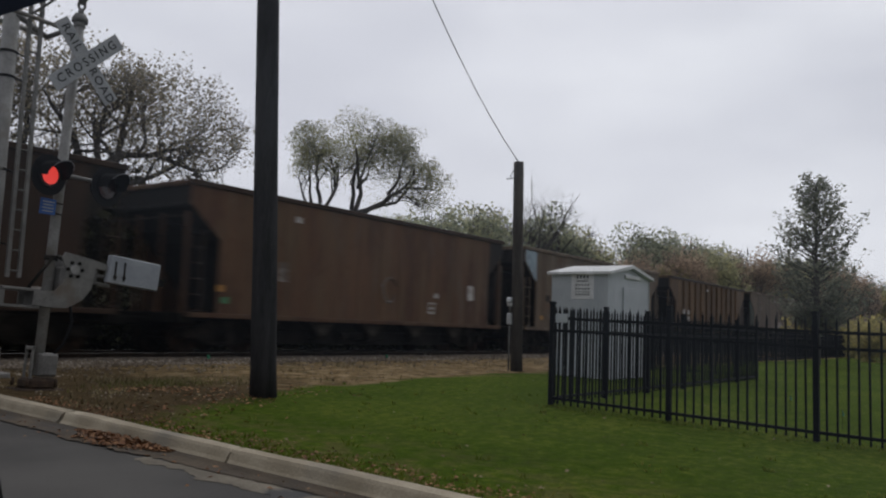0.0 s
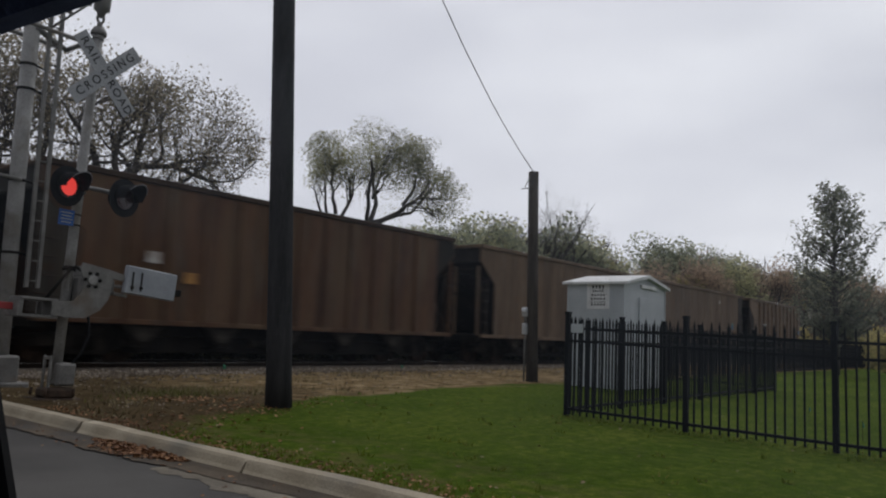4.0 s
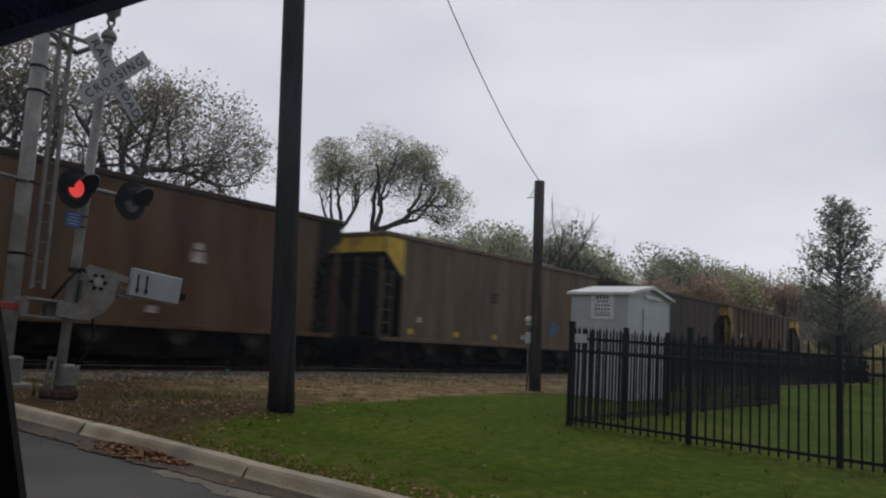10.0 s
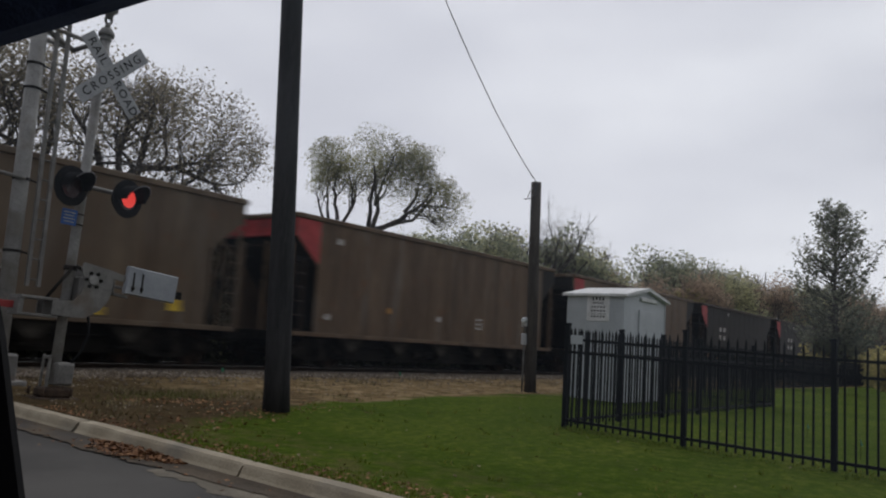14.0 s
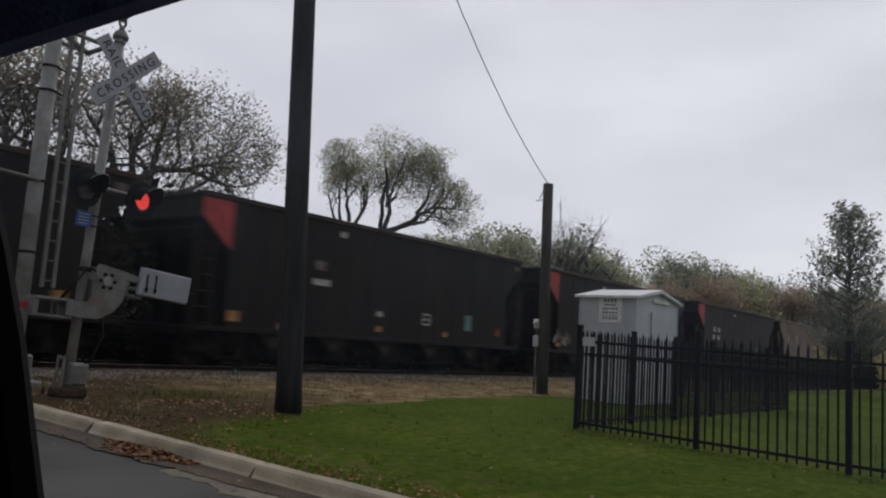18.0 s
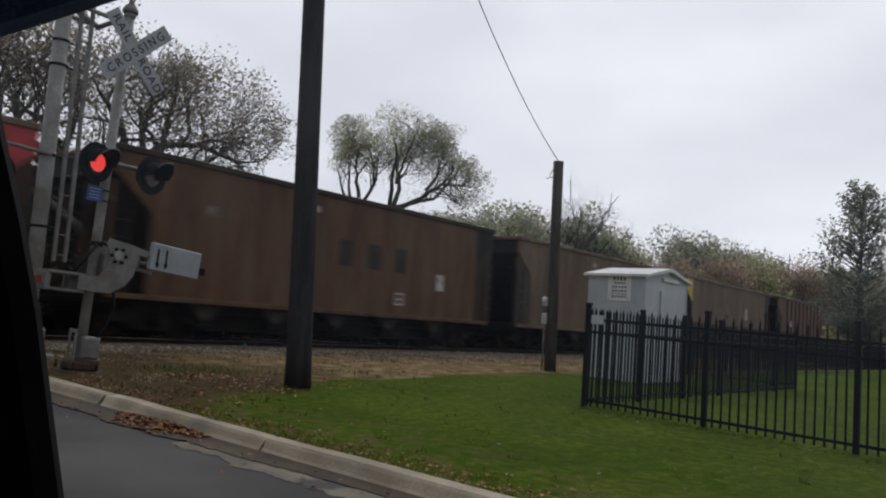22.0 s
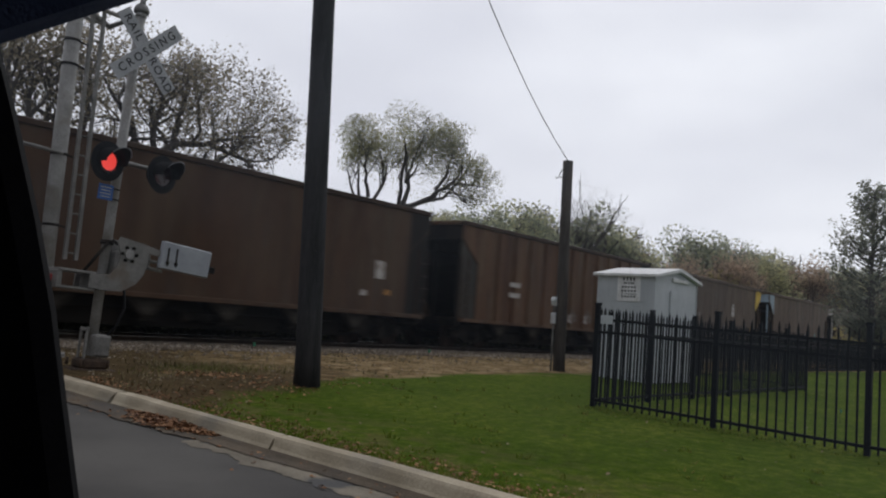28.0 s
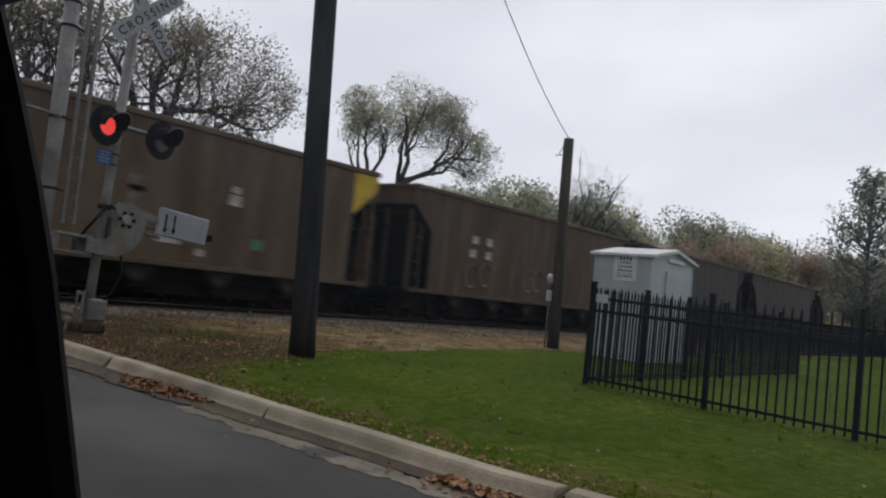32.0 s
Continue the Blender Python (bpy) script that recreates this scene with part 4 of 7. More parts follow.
def hopper_car(k, paint, left="", right="", ribbed=False, end="", marks=()):
    """One open coal hopper. left, right: the colour of its corner panels; end: of its leading end; marks: piece, colour, x, z."""
    base = pose(0, TRACK_Y, RAIL_Z)
    corner = f" with a {left} corner" if left else ""
    car = thing("hopper_car", base, f"{NAMES[paint]} steel coal hopper car{corner}", "hopper car", group="coal train")
    body = PAINTS[paint]
    for s, m in ((-1, pose(0, -SIDE, 0)), (1, pose(0, SIDE, 0, 0, 0, 180))):
        sheet = part("side_sheet", CM["side_sheet"], body, car, m=m)
        kind = "rib" if ribbed else "seam"
        for i in range(1, 12):
            part(kind, CM[kind], body, sheet, m=pose(-HALF + 0.12 + (2 * HALF - 0.24) * i / 12, 0, 0))
        part("top_chord", CM["top_chord"], body if paint in ("grey", "tan", "pale", "buff") else PAINTS["dark"], car, m=m)
        part("side_sill", CM["side_sill"], body, car, m=m)
        if s < 0:
            for mk, col, x, z in marks:
                part({"hoop": "scrawl", "tag": "scrawl", "mural": "mural"}.get(mk, "stencil"), CM[mk], PATCHES[col], sheet, m=pose(x, -0.042 if not ribbed else -0.136, z))
            if left == "ochre":
                part("edge_band", CM["edge_band"], PATCHES[left], sheet, "flaking ochre band along the end edge")
            if left:
                part("corner_panel", CM["corner_patch"], PATCHES[left], sheet, f"{left} corner panel")
            if right:
                part("corner_panel", CM["corner_patch_r"], PATCHES[right], sheet, f"{right} corner panel")
    for turn in (Matrix.Identity(4), FLIP):
        lead = turn is FLIP
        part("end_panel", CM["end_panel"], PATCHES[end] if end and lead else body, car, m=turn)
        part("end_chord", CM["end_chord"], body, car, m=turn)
        # slope sheet, braces and some posts are painted black for the recess's shade
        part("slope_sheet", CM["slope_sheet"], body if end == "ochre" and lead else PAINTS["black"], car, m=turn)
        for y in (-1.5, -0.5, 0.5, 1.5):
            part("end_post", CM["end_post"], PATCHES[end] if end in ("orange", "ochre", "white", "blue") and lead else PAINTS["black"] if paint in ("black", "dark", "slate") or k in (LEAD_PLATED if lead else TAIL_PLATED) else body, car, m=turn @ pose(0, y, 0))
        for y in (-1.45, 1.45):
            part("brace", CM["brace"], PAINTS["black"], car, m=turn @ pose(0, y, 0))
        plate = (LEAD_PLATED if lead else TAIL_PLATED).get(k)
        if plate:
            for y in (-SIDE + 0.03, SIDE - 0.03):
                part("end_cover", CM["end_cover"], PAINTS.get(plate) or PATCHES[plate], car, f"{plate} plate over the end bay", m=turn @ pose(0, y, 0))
        else:
            part("end_rail", CM["end_rail"], PAINTS["dark"], car, m=turn)
        part("end_sill", CM["end_sill"], STEEL_DARK, car, m=turn)
        part("ladder", CM["ladder"], PATCHES[end] if end in ("orange", "ochre") and lead else body if paint in ("tan", "grey", "ochre") else PAINTS["dark"], car, m=pose(-TIP + 0.22, -SIDE - 0.02, 0) if lead else pose(TIP - 0.22, -SIDE - 0.02, 0))
        part("coupler", CM["coupler"], STEEL_DARK, car, m=turn)
        part("air_hose", CM["air_hose"], STEEL_DARK, car, m=turn)
        truck = part("truck", CM["bolster"], STEEL_DARK, car, "cast steel bogie", m=turn @ pose(5.45, 0, 0))
        for y, r in ((-1.02, 0), (1.02, 180)):
            part("side_frame", CM["side_frame"], STEEL_DARK, truck, m=pose(0, y, 0, 0, 0, r))
        for x in (-0.89, 0.89):
            wheel = part("wheelset", CM["wheelset"], RUST, truck)
            wheel.matrix_parent_inverse = (pose(x, 0, 0.425) if not lead else pose(x, 0, 0.425, 0, 0, 180))
            WHEELS.append(wheel)
    part("brake_wheel", CM["brake_wheel"], STEEL_DARK, car, m=FLIP @ pose(0, 0.75, 2.6))
    part("centre_sill", CM["centre_sill"], STEEL_DARK, car)
    part("floor_sheet", CM["floor_sheet"], STEEL_DARK, car)
    part("underframe", CM["underframe"], PAINTS["black"], car, "dark block added to fill the shade under the car")
    part("brake_gear", CM["brake_gear"], STEEL_DARK, car)
    part("coal_load", CM["coal_load"], COAL, car, "heap of black coal")
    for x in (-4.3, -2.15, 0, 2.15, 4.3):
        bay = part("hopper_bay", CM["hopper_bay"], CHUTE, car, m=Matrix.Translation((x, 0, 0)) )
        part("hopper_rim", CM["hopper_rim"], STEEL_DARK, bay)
        part("chute_plate", CM["chute_plate"], CHUTE_LIT, bay, "chute end plate painted pale as if lit")
    CARS.append((k, car))


def dots(*xs):
    return [("dot", "white", x, 1.3) for x in xs]


def number_blocks(x, z, dx=0.72, dz=0.48, col="white"):
    """The car's mark and number as two rows of bars."""
    return [("block", col, x, z), ("block", col, x + dx, z), ("block", col, x - 0.08, z - dz), ("block", col, x + dx, z - dz)]


LOOKS = {
    -4: ("dark",), -3: ("brown",), -2: ("tan",), -1: ("dark", "", "", False, "", dots(5.2, 1)),
    0: ("brown", "", "", False, "", [("tall_block", "white", 4.93, 2.1), ("dot", "green", -5.85, 1.33), ("dot", "orange", -6.0, 1.62), ("frame_mark", "white", 2.66, 1.48), ("tall_block", "chalk", -3.97, 2.18), ("hoop", "chalk", 0.46, 1.95), ("dot", "white", -3.5, 3.65), ("dot", "white", 2.9, 1.9)]),
    1: ("grey", "blue", "", False, "", [("block", "soot", -5.1, 2.2), ("frame_mark", "white", 1.5, 1.62), ("block", "green", 3.7, 1.6), ("dot", "white", -2.05, 1.58), ("dot", "white", -2.4, 3.7), ("dot", "white", 5.2, 1.5), ("dot", "orange", -5.6, 1.4), ("bar", "chalk", -4.6, 1.5)]),
    2: ("rust", "", "", True, "", number_blocks(-5.05, 2.26, 0.72, 0.37) + [("block", "chalk", -3.2, 1.56), ("frame_mark", "white", 2.45, 1.46), ("tall_block", "chalk", 5.3, 1.76), ("dot", "orange", -5.7, 1.4), ("dot", "white", -1.0, 3.7), ("bar", "soot", -4.7, 1.5)]),
    3: ("tan", "", "", False, "", [("mural", "whitewash", 1.0, 1.02), ("letter_blocks", "soot", 1.45, 2.66), ("block", "chalk", -4.16, 3.1), ("dot", "white", -0.4, 3.75), ("frame_mark", "white", 2.5, 1.5), ("tall_block", "white", 4.24, 2.1), ("hoop", "chalk", 5.45, 1.65), ("hoop", "chalk", 4.0, 1.6), ("block", "chalk", -2.38, 1.34)]),
    4: ("brown", "", "", True, "", [("block", "white", -4.4, 2.4), ("block", "orange", -3.4, 2.0), ("bar", "white", -4.4, 2.0)]),
    5: ("buff", "", "yellow", False, "", [("tall_block", "chalk", 3.0, 2.2), ("dot", "white", 1.4, 1.4)]),
    6: ("buff", "", "", False, "", [("text_rows", "green", 2.55, 1.5), ("block", "mint", 4.99, 2.27), ("block", "cyan", 4.95, 2.12), ("dot", "orange", 5.4, 1.8), ("dot", "white", 4.3, 1.42), ("dot", "white", 2.6, 3.55)]),
    7: ("buff", "", "", True, "", [("tall_block", "chalk", -4.0, 2.26), ("bar", "white", -4.0, 2.5), ("dot", "white", -2.8, 1.45), ("block", "cyan", 5.0, 2.21), ("dot", "white", 4.2, 1.42), ("bar", "white", 1.36, 1.42)]),
    8: ("brown", "white", "", True, "", [("frame_mark", "white", 2.37, 1.48), ("dot", "orange", 2.7, 1.4), ("block", "mint", 4.99, 2.25), ("bar", "white", 5.2, 1.5), ("text_rows", "chalk", -3.95, 2.33), ("dot", "white", 1.9, 3.4), ("bar", "white", -2.4, 1.3)]),
    9: ("grey", "", "yellow", False, "", [("block", "white", 2.38, 2.6), ("bar", "soot", 2.38, 2.78), ("dot", "white", 2.38, 2.88), ("block", "mint", 3.41, 1.75), ("dot", "orange", 5.4, 1.85), ("dot", "white", 5.3, 1.4), ("bar", "white", 2.0, 1.27), ("dot", "orange", -5.9, 2.1), ("bar", "white", -2.2, 1.2)]),
    10: ("brown", "yellow", "", False, "", [("block", "white", 2.29, 2.6), ("dot", "white", 2.29, 2.86), ("text_rows", "chalk", -4.0, 2.4), ("dot", "white", 1.2, 1.3), ("dot", "white", -5.4, 1.4)]),
    11: ("grey", "yellow", "", False, "yellow", [("text_rows", "soot", -1.0, 2.6), ("tall_block", "cyan", 3.2, 1.72), ("block", "cyan", 3.5, 1.72), ("block", "yellow", 5.05, 1.36), ("dot", "orange", 4.9, 1.68), ("dot", "white", 1.0, 1.3)] + [("dot", "yellow", x, 1.22) for x in (-5.6, -3.2, -0.9, 1.4)] + [("dot", "white", -5.2, 1.6)]),
    12: ("dark", "teal", "", False, "teal", [("dot", "white", -0.3, 1.39), ("block", "red", -6.0, 1.75), ("dot", "white", 4.8, 1.3), ("dot", "chalk", -6.2, 2.9)]),
    13: ("ochre", "ochre", "", True, "ochre", [("tall_block", "soot", -4.05, 2.3), ("block", "soot", -4.5, 1.75), ("block", "soot", -4.6, 2.2), ("block", "white", -4.7, 2.45), ("dot", "white", -4.0, 2.5), ("block", "white", -4.55, 1.97), ("tall_block", "soot", -2.7, 2.36), ("text_rows", "white", -3.1, 1.5), ("dot", "orange", -5.9, 1.6), ("frame_mark", "white", 2.2, 1.4), ("tall_block", "cyan", 5.07, 1.69), ("block", "cyan", 4.85, 1.6)]),
    14: ("grey", "yellow", "", False, "yellow", [("dot", "yellow", -5.35, 1.3), ("dot", "white", -5.4, 1.75), ("block", "white", -1.35, 2.0), ("frame_mark", "white", 1.07, 2.0), ("block", "chalk", -3.3, 2.45), ("bar", "yellow", -2.2, 1.15), ("bar", "yellow", 0.6, 1.15), ("bar", "yellow", 3.2, 1.15), ("block", "yellow", 5.2, 1.4)]),
    15: ("buff", "red", "", False, "red", [("dot", "white", -5.6, 1.45), ("dot", "white", -0.5, 1.7), ("frame_mark", "white", 1.82, 1.66), ("dot", "white", -5.3, 3.6), ("dot", "orange", -3.0, 1.8), ("dot", "white", 5.0, 1.45)]),
    16: ("buff", "red"),
}
BLACK_DOTS = [("block", "orange", -5.85, 1.27), ("dot", "orange", -4.3, 1.1), ("dot", "orange", -0.6, 1.24), ("dot", "orange", 2.6, 1.24), ("dot", "white", -0.6, 1.69), ("frame_mark", "white", 1.6, 1.66), ("dot", "white", -2.3, 3.8), ("dot", "orange", 5.6, 1.42), ("dot", "chalk", 6.7, 3.85)]
LOOKS |= {
    17: ("black", "red", "", False, "", number_blocks(-3.7, 2.82) + BLACK_DOTS),
    18: ("black", "red", "", False, "", number_blocks(-3.76, 2.84, 0.78, 0.54) + BLACK_DOTS + [("tall_block", "chalk", 2.74, 1.75)]),
    19: ("black", "red", "", False, "", [("block", "chalk", -3.07, 2.84), ("bar", "white", -3.02, 2.38), ("tall_block", "mint", 3.82, 1.68), ("dot", "red", 5.58, 1.5)] + BLACK_DOTS),
    20: ("black", "red", "", False, "", number_blocks(-4.08, 2.83, 0.9, 0.5) + [("tag", "chalk", -6.0, 1.5), ("tag", "chalk", -5.3, 1.45), ("tag", "chalk", -2.1, 1.45), ("tag", "chalk", -0.95, 1.45), ("dot", "yellow", -0.8, 1.3), ("tag", "chalk", 2.5, 1.6), ("tall_block", "chalk", 3.59, 1.67), ("frame_mark", "white", 1.35, 1.61), ("dot", "orange", 5.39, 1.36), ("block", "orange", -6.0, 1.27), ("dot", "white", -2.2, 3.8)]),
    21: ("black", "red", "", False, "", number_blocks(-4.44, 2.79, 0.67, 0.44) + [("tag", "chalk", -5.65, 1.5), ("dot", "red", -5.6, 1.62), ("block", "orange", -5.9, 1.2), ("dot", "white", -1.24, 1.67), ("frame_mark", "white", 0.95, 1.61), ("tall_block", "mint", 3.22, 1.67), ("dot", "orange", 2.4, 1.3), ("dot", "orange", -1.2, 1.25), ("block", "orange", 5.01, 1.34), ("dot", "white", -1.03, 3.8)]),
    22: ("pale", "", "red", False, "", [("letter_blocks", "chalk", -3.9, 2.9), ("text_rows", "chalk", -3.86, 2.4), ("dot", "white", -0.03, 1.68), ("frame_mark", "white", 1.12, 1.63), ("block", "green", 3.31, 1.6), ("dot", "orange", 4.69, 1.5), ("dot", "orange", -5.7, 1.4)]),
    23: ("brown", "", "", False, "", [("block", "chalk", -4.49, 3.1), ("letter_blocks", "soot", 1.1, 2.6), ("tall_block", "white", 4.18, 2.1), ("frame_mark", "white", 2.29, 1.46), ("dot", "white", -1.29, 3.66)]),
    24: ("buff", "", "", False, "", [("tall_block", "chalk", 1.23, 1.67), ("frame_mark", "white", 2.43, 1.47), ("tall_block", "blue", 4.88, 2.18), ("dot", "orange", 5.5, 1.5), ("dot", "white", 3.6, 1.35), ("dot", "white", -1.2, 3.7)]),
    25: ("buff", "yellow", "", False, "yellow", [("block", "chalk", -1.1, 2.2), ("hoop", "chalk", -1.0, 2.1), ("tall_block", "white", 2.46, 2.55), ("dot", "white", 2.46, 2.9), ("frame_mark", "white", 1.27, 1.62), ("block", "mint", 3.58, 1.65), ("dot", "orange", 4.79, 1.7), ("bar", "white", -0.9, 1.4)]),
    26: ("brown", "", "", True, "", [("text_rows", "white", -4.29, 2.45), ("tall_block", "chalk", 4.78, 2.15), ("dot", "white", 2.22, 1.55), ("dot", "white", 3.77, 1.5), ("dot", "orange", 5.4, 1.5)]),
    27: ("brown", "", "", False, "", [("text_rows", "white", -4.6, 2.4)]), 28: ("dark", "", "", True),
    29: ("umber", "", "", False, "", [("tall_block", "white", 4.91, 2.2), ("dot", "white", 4.3, 1.5), ("dot", "orange", 5.27, 1.57), ("dot", "white", 2.4, 1.35)]),
    30: ("brown", "", "", True, "", [("bar", "white", -4.0, 2.32), ("bar", "white", -4.0, 1.95), ("tall_block", "chalk", 4.9, 2.19), ("tag", "chalk", 0.09, 1.4), ("tag", "chalk", 1.31, 1.42), ("dot", "orange", 5.1, 1.57), ("dot", "yellow", 5.5, 1.5)]),
    31: ("tan", "white", "yellow", False, "white", [("tall_block", "white", 2.3, 2.6), ("dot", "white", 2.3, 2.96), ("frame_mark", "white", 1.15, 1.62), ("dot", "yellow", 2.63, 1.5), ("tall_block", "yellow", 5.46, 1.6), ("block", "chalk", -2.48, 2.23), ("bar", "white", -0.4, 1.3)]),
    32: ("tan", "blue", "", False, "blue", [("tall_block", "mint", 3.41, 1.68), ("block", "mint", 3.6, 1.5), ("dot", "white", 5.6, 1.75), ("frame_mark", "white", 1.1, 1.66), ("dot", "white", -0.4, 1.3), ("text_rows", "soot", -3.4, 2.2)]),
    33: ("grey", "", "yellow", False, "white", [("block", "white", 2.18, 2.62), ("dot", "white", 2.18, 2.88), ("tall_block", "chalk", -0.38, 2.7), ("tall_block", "chalk", -0.38, 2.3), ("bar", "white", 0.5, 1.49), ("dot", "white", 1.36, 1.27), ("block", "green", 2.96, 1.63), ("dot", "white", -2.4, 1.4), ("bar", "white", -3.2, 1.2)]),
    34: ("tan", "", "", False, "", number_blocks(-3.8, 2.83, 0.8, 0.46) + [("hoop", "chalk", -3.87, 1.62), ("hoop", "chalk", -3.1, 1.7), ("hoop", "chalk", -0.4, 1.7), ("hoop", "chalk", 0.2, 1.75)]),
    35: ("slate",), 36: ("slate",), 37: ("dark",), 38: ("brown",), 39: ("tan", "yellow"), 40: ("brown",), 41: ("tan",), 42: ("dark",), 43: ("tan",), 44: ("brown",),
}
PATCHES["black"] = PAINTS["black"]
PATCHES["ochre"] = material("flaking_ochre_paint", (0.19, 0.105, 0.026), (0.36, 0.235, 0.07), 0.7, scale=2.2, fine=20, bump=0.08, stain=(0.085, 0.045, 0.018), stain_scale=1.8, stain_at=(0.5, 0.62))
for k, look_of in LOOKS.items():
    row = list(look_of) + ["", "", False, "", ()][len(look_of) - 1:]
    # most cars have black corners at the trailing end and a black leading end
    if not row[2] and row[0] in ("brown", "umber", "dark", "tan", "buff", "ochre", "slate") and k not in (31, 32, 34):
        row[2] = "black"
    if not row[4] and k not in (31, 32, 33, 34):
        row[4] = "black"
    hopper_car(k, *row)

# seconds, metres run by the train
RUN = [(0, 0.0), (4, 66.9), (8, 133.47), (12, 199.72), (16, 265.7), (20, 331.42), (24, 396.92), (28, 462.21), (32, 527.32)]


# how far single cars stand from an even spacing
SLACK = {2: 0.1, 3: 0.12, 4: 0.08, 11: 0.15, 12: 0.32, 13: 0.15, 17: -0.3, 18: -0.36, 19: -0.3, 20: -0.1, 21: 0.25, 22: 0.15, 23: 0.1, 26: 0.15}


def run_at(t):
    for (a, p), (b, q) in zip(RUN, RUN[1:]):
        if t <= b:
            return p + (q - p) * (t - a) / (b - a)
    return RUN[-1][1]


def motions():
    """The train rolls by at some 60 km/h; the crossing lamps flash by turn."""
    for k, car in CARS:
        x0 = 11.66 + CAR_L * k + TIP + SLACK.get(k, 0)
        walk(car, [(t, pose(x0 - s, TRACK_Y, RAIL_Z)) for t, s in RUN])
    walk(WHEELS[0], [(i / FPS, pose(0, 0, 0, 0, -math.degrees(run_at(i / FPS) / 0.425), 0)) for i in range(32 * FPS + 1)])
    act, slot = WHEELS[0].animation_data.action, WHEELS[0].animation_data.action_slot
    for w in WHEELS[1:]:
        w.rotation_mode = "QUATERNION"
        w.animation_data_create()
        w.animation_data.action = act
        w.animation_data.action_slot = slot
    for lens, first in FLASHERS:
        rows = []
        for k in range(-5, 23):
            on = 5.92 + 1.22 * k
            for t, a in ((on - 0.05, 180), (on - 0.017, 120), (on + 0.017, 60), (on + 0.05, 0), (on + 0.6, 0), (on + 0.633, -60), (on + 0.667, -120), (on + 0.7, -180)):
                rows.append((t, a if first else a + 180))
        inside = [(t, a) for t, a in rows if 0 < t < 32]
        before = [a for t, a in rows if t <= 0][-1]
        after = inside[-1][1]
        walk(lens, [(t, pose(0, -0.014, 0, 0, 0, a)) for t, a in [(0, before)] + inside + [(32, after)]])

# ---- lettering on the hut ----


def letters(name, text, size, mat, parent, m, depth=0.002, spread=1.0):
    """Raised letters in the built-in font, as a mesh under a part."""
    cu = bpy.data.curves.new(name, "FONT")
    cu.body, cu.size, cu.extrude, cu.align_x, cu.align_y = text, size, depth, "CENTER", "CENTER"
    cu.resolution_u, cu.space_character = 3, spread
    cu.offset = 0.005 * size
    tmp = bpy.data.objects.new(name, cu)
    me = bpy.data.meshes.new_from_object(tmp)
    bpy.data.objects.remove(tmp)
    me.name = name
    me.materials.clear()
    me.materials.append(mat)
    ob = new(name, me)
    ob.parent, ob.matrix_basis = parent, m
    return ob


FACE_X = pose(0, 0, 0, 90, 0, -90)
for i in range(4):
    part("text_bar", Solid().box((-0.0205, HUT_SIGN_Y + 0.135 - 0.09 * i, HUT_SIGN_Z + 0.2), (0.003, 0.045, 0.075)), BLACK_INK, hut_sign)
for dz, w, h in ((0.105, 0.3, 0.06), (0.015, 0.4, 0.055), (-0.075, 0.42, 0.055), (-0.145, 0.44, 0.03), (-0.205, 0.4, 0.06)):
    k = 5 if h > 0.04 else 9
    for i in range(k):
        y = HUT_SIGN_Y + w * (0.5 - (i + 0.5) / k)
        part("text_bar", Solid().box((-0.0205, y, HUT_SIGN_Z + dz), (0.003, w / k * 0.55, h * 0.8)), BLACK_INK, hut_sign)

# ---- crossing signal with its gate ----
BLADE_WHITE = material("reflective_white_sheeting", (0.30, 0.31, 0.32), (0.40, 0.41, 0.42), 0.5, scale=4, fine=50, bump=0.05, stain=(0.40, 0.40, 0.39), stain_scale=3)
LAMP_BLACK = material("black_lamp_housing", (0.006, 0.006, 0.0065), (0.011, 0.011, 0.012), 0.75, bump=0.1, spec=0.15)
HOOD_EDGE = material("worn_hood_edge", (0.10, 0.10, 0.11), (0.22, 0.22, 0.23), 0.5, bump=0.1)
SIGN_BLUE = material("blue_sign", (0.02, 0.085, 0.30), (0.03, 0.11, 0.36), 0.5, bump=0.02)
ARM_RED = material("red_gate_sheeting", (0.26, 0.025, 0.025), (0.34, 0.035, 0.035), 0.5, bump=0.03)
LENS_DARK = material("unlit_red_lens", (0.020, 0.006, 0.006), (0.03, 0.008, 0.008), 0.25, bump=0)
RUSTY_BASE = material("rusty_foundation", (0.026, 0.018, 0.012), (0.075, 0.047, 0.030), 0.9, scale=8, fine=50, bump=0.6)
LIT = bpy.data.materials.new("lit_red_lamp")
LIT.use_nodes = True
lit_bs = LIT.node_tree.nodes["Principled BSDF"]
lit_bs.inputs["Base Color"].default_value = (0.5, 0.02, 0.02, 1)
lit_bs.inputs["Emission Color"].default_value = (1.0, 0.075, 0.06, 1)
lit_bs.inputs["Emission Strength"].default_value = 0.62

MX, MY, MZ = 5.285, 10.02, 0.16
signal = thing("crossing_signal", pose(MX - 0.15, MY, MZ, 0, 2.1, 0), "silver crossing signal mast with crossbuck, red flashers and lowered gate", "crossing signal")
mast = part("mast", Solid().tube([(0, 0, 0.3), (0, 0, 4.78)], 0.062, 18).tube([(0, 0, 4.78), (0, 0, 4.84)], [0.075, 0.07], 16), ALU, signal, "silver tubular mast")
base = Solid()
base.box((-0.02, -0.14, 0.03), (0.6, 0.16, 0.1), 0.02).box((-0.02, 0.14, 0.03), (0.56, 0.16, 0.1), 0.02).box((0.02, 0, 0.14), (0.36, 0.34, 0.13), 0.03)
for x in (-0.2, 0.16):
    for y in (-0.18, 0.18):
        base.tube([(x, y, 0.1), (x, y, 0.2)], 0.02, 8)
part("foundation", base, RUSTY_BASE, signal, "rusty bolted foundation")
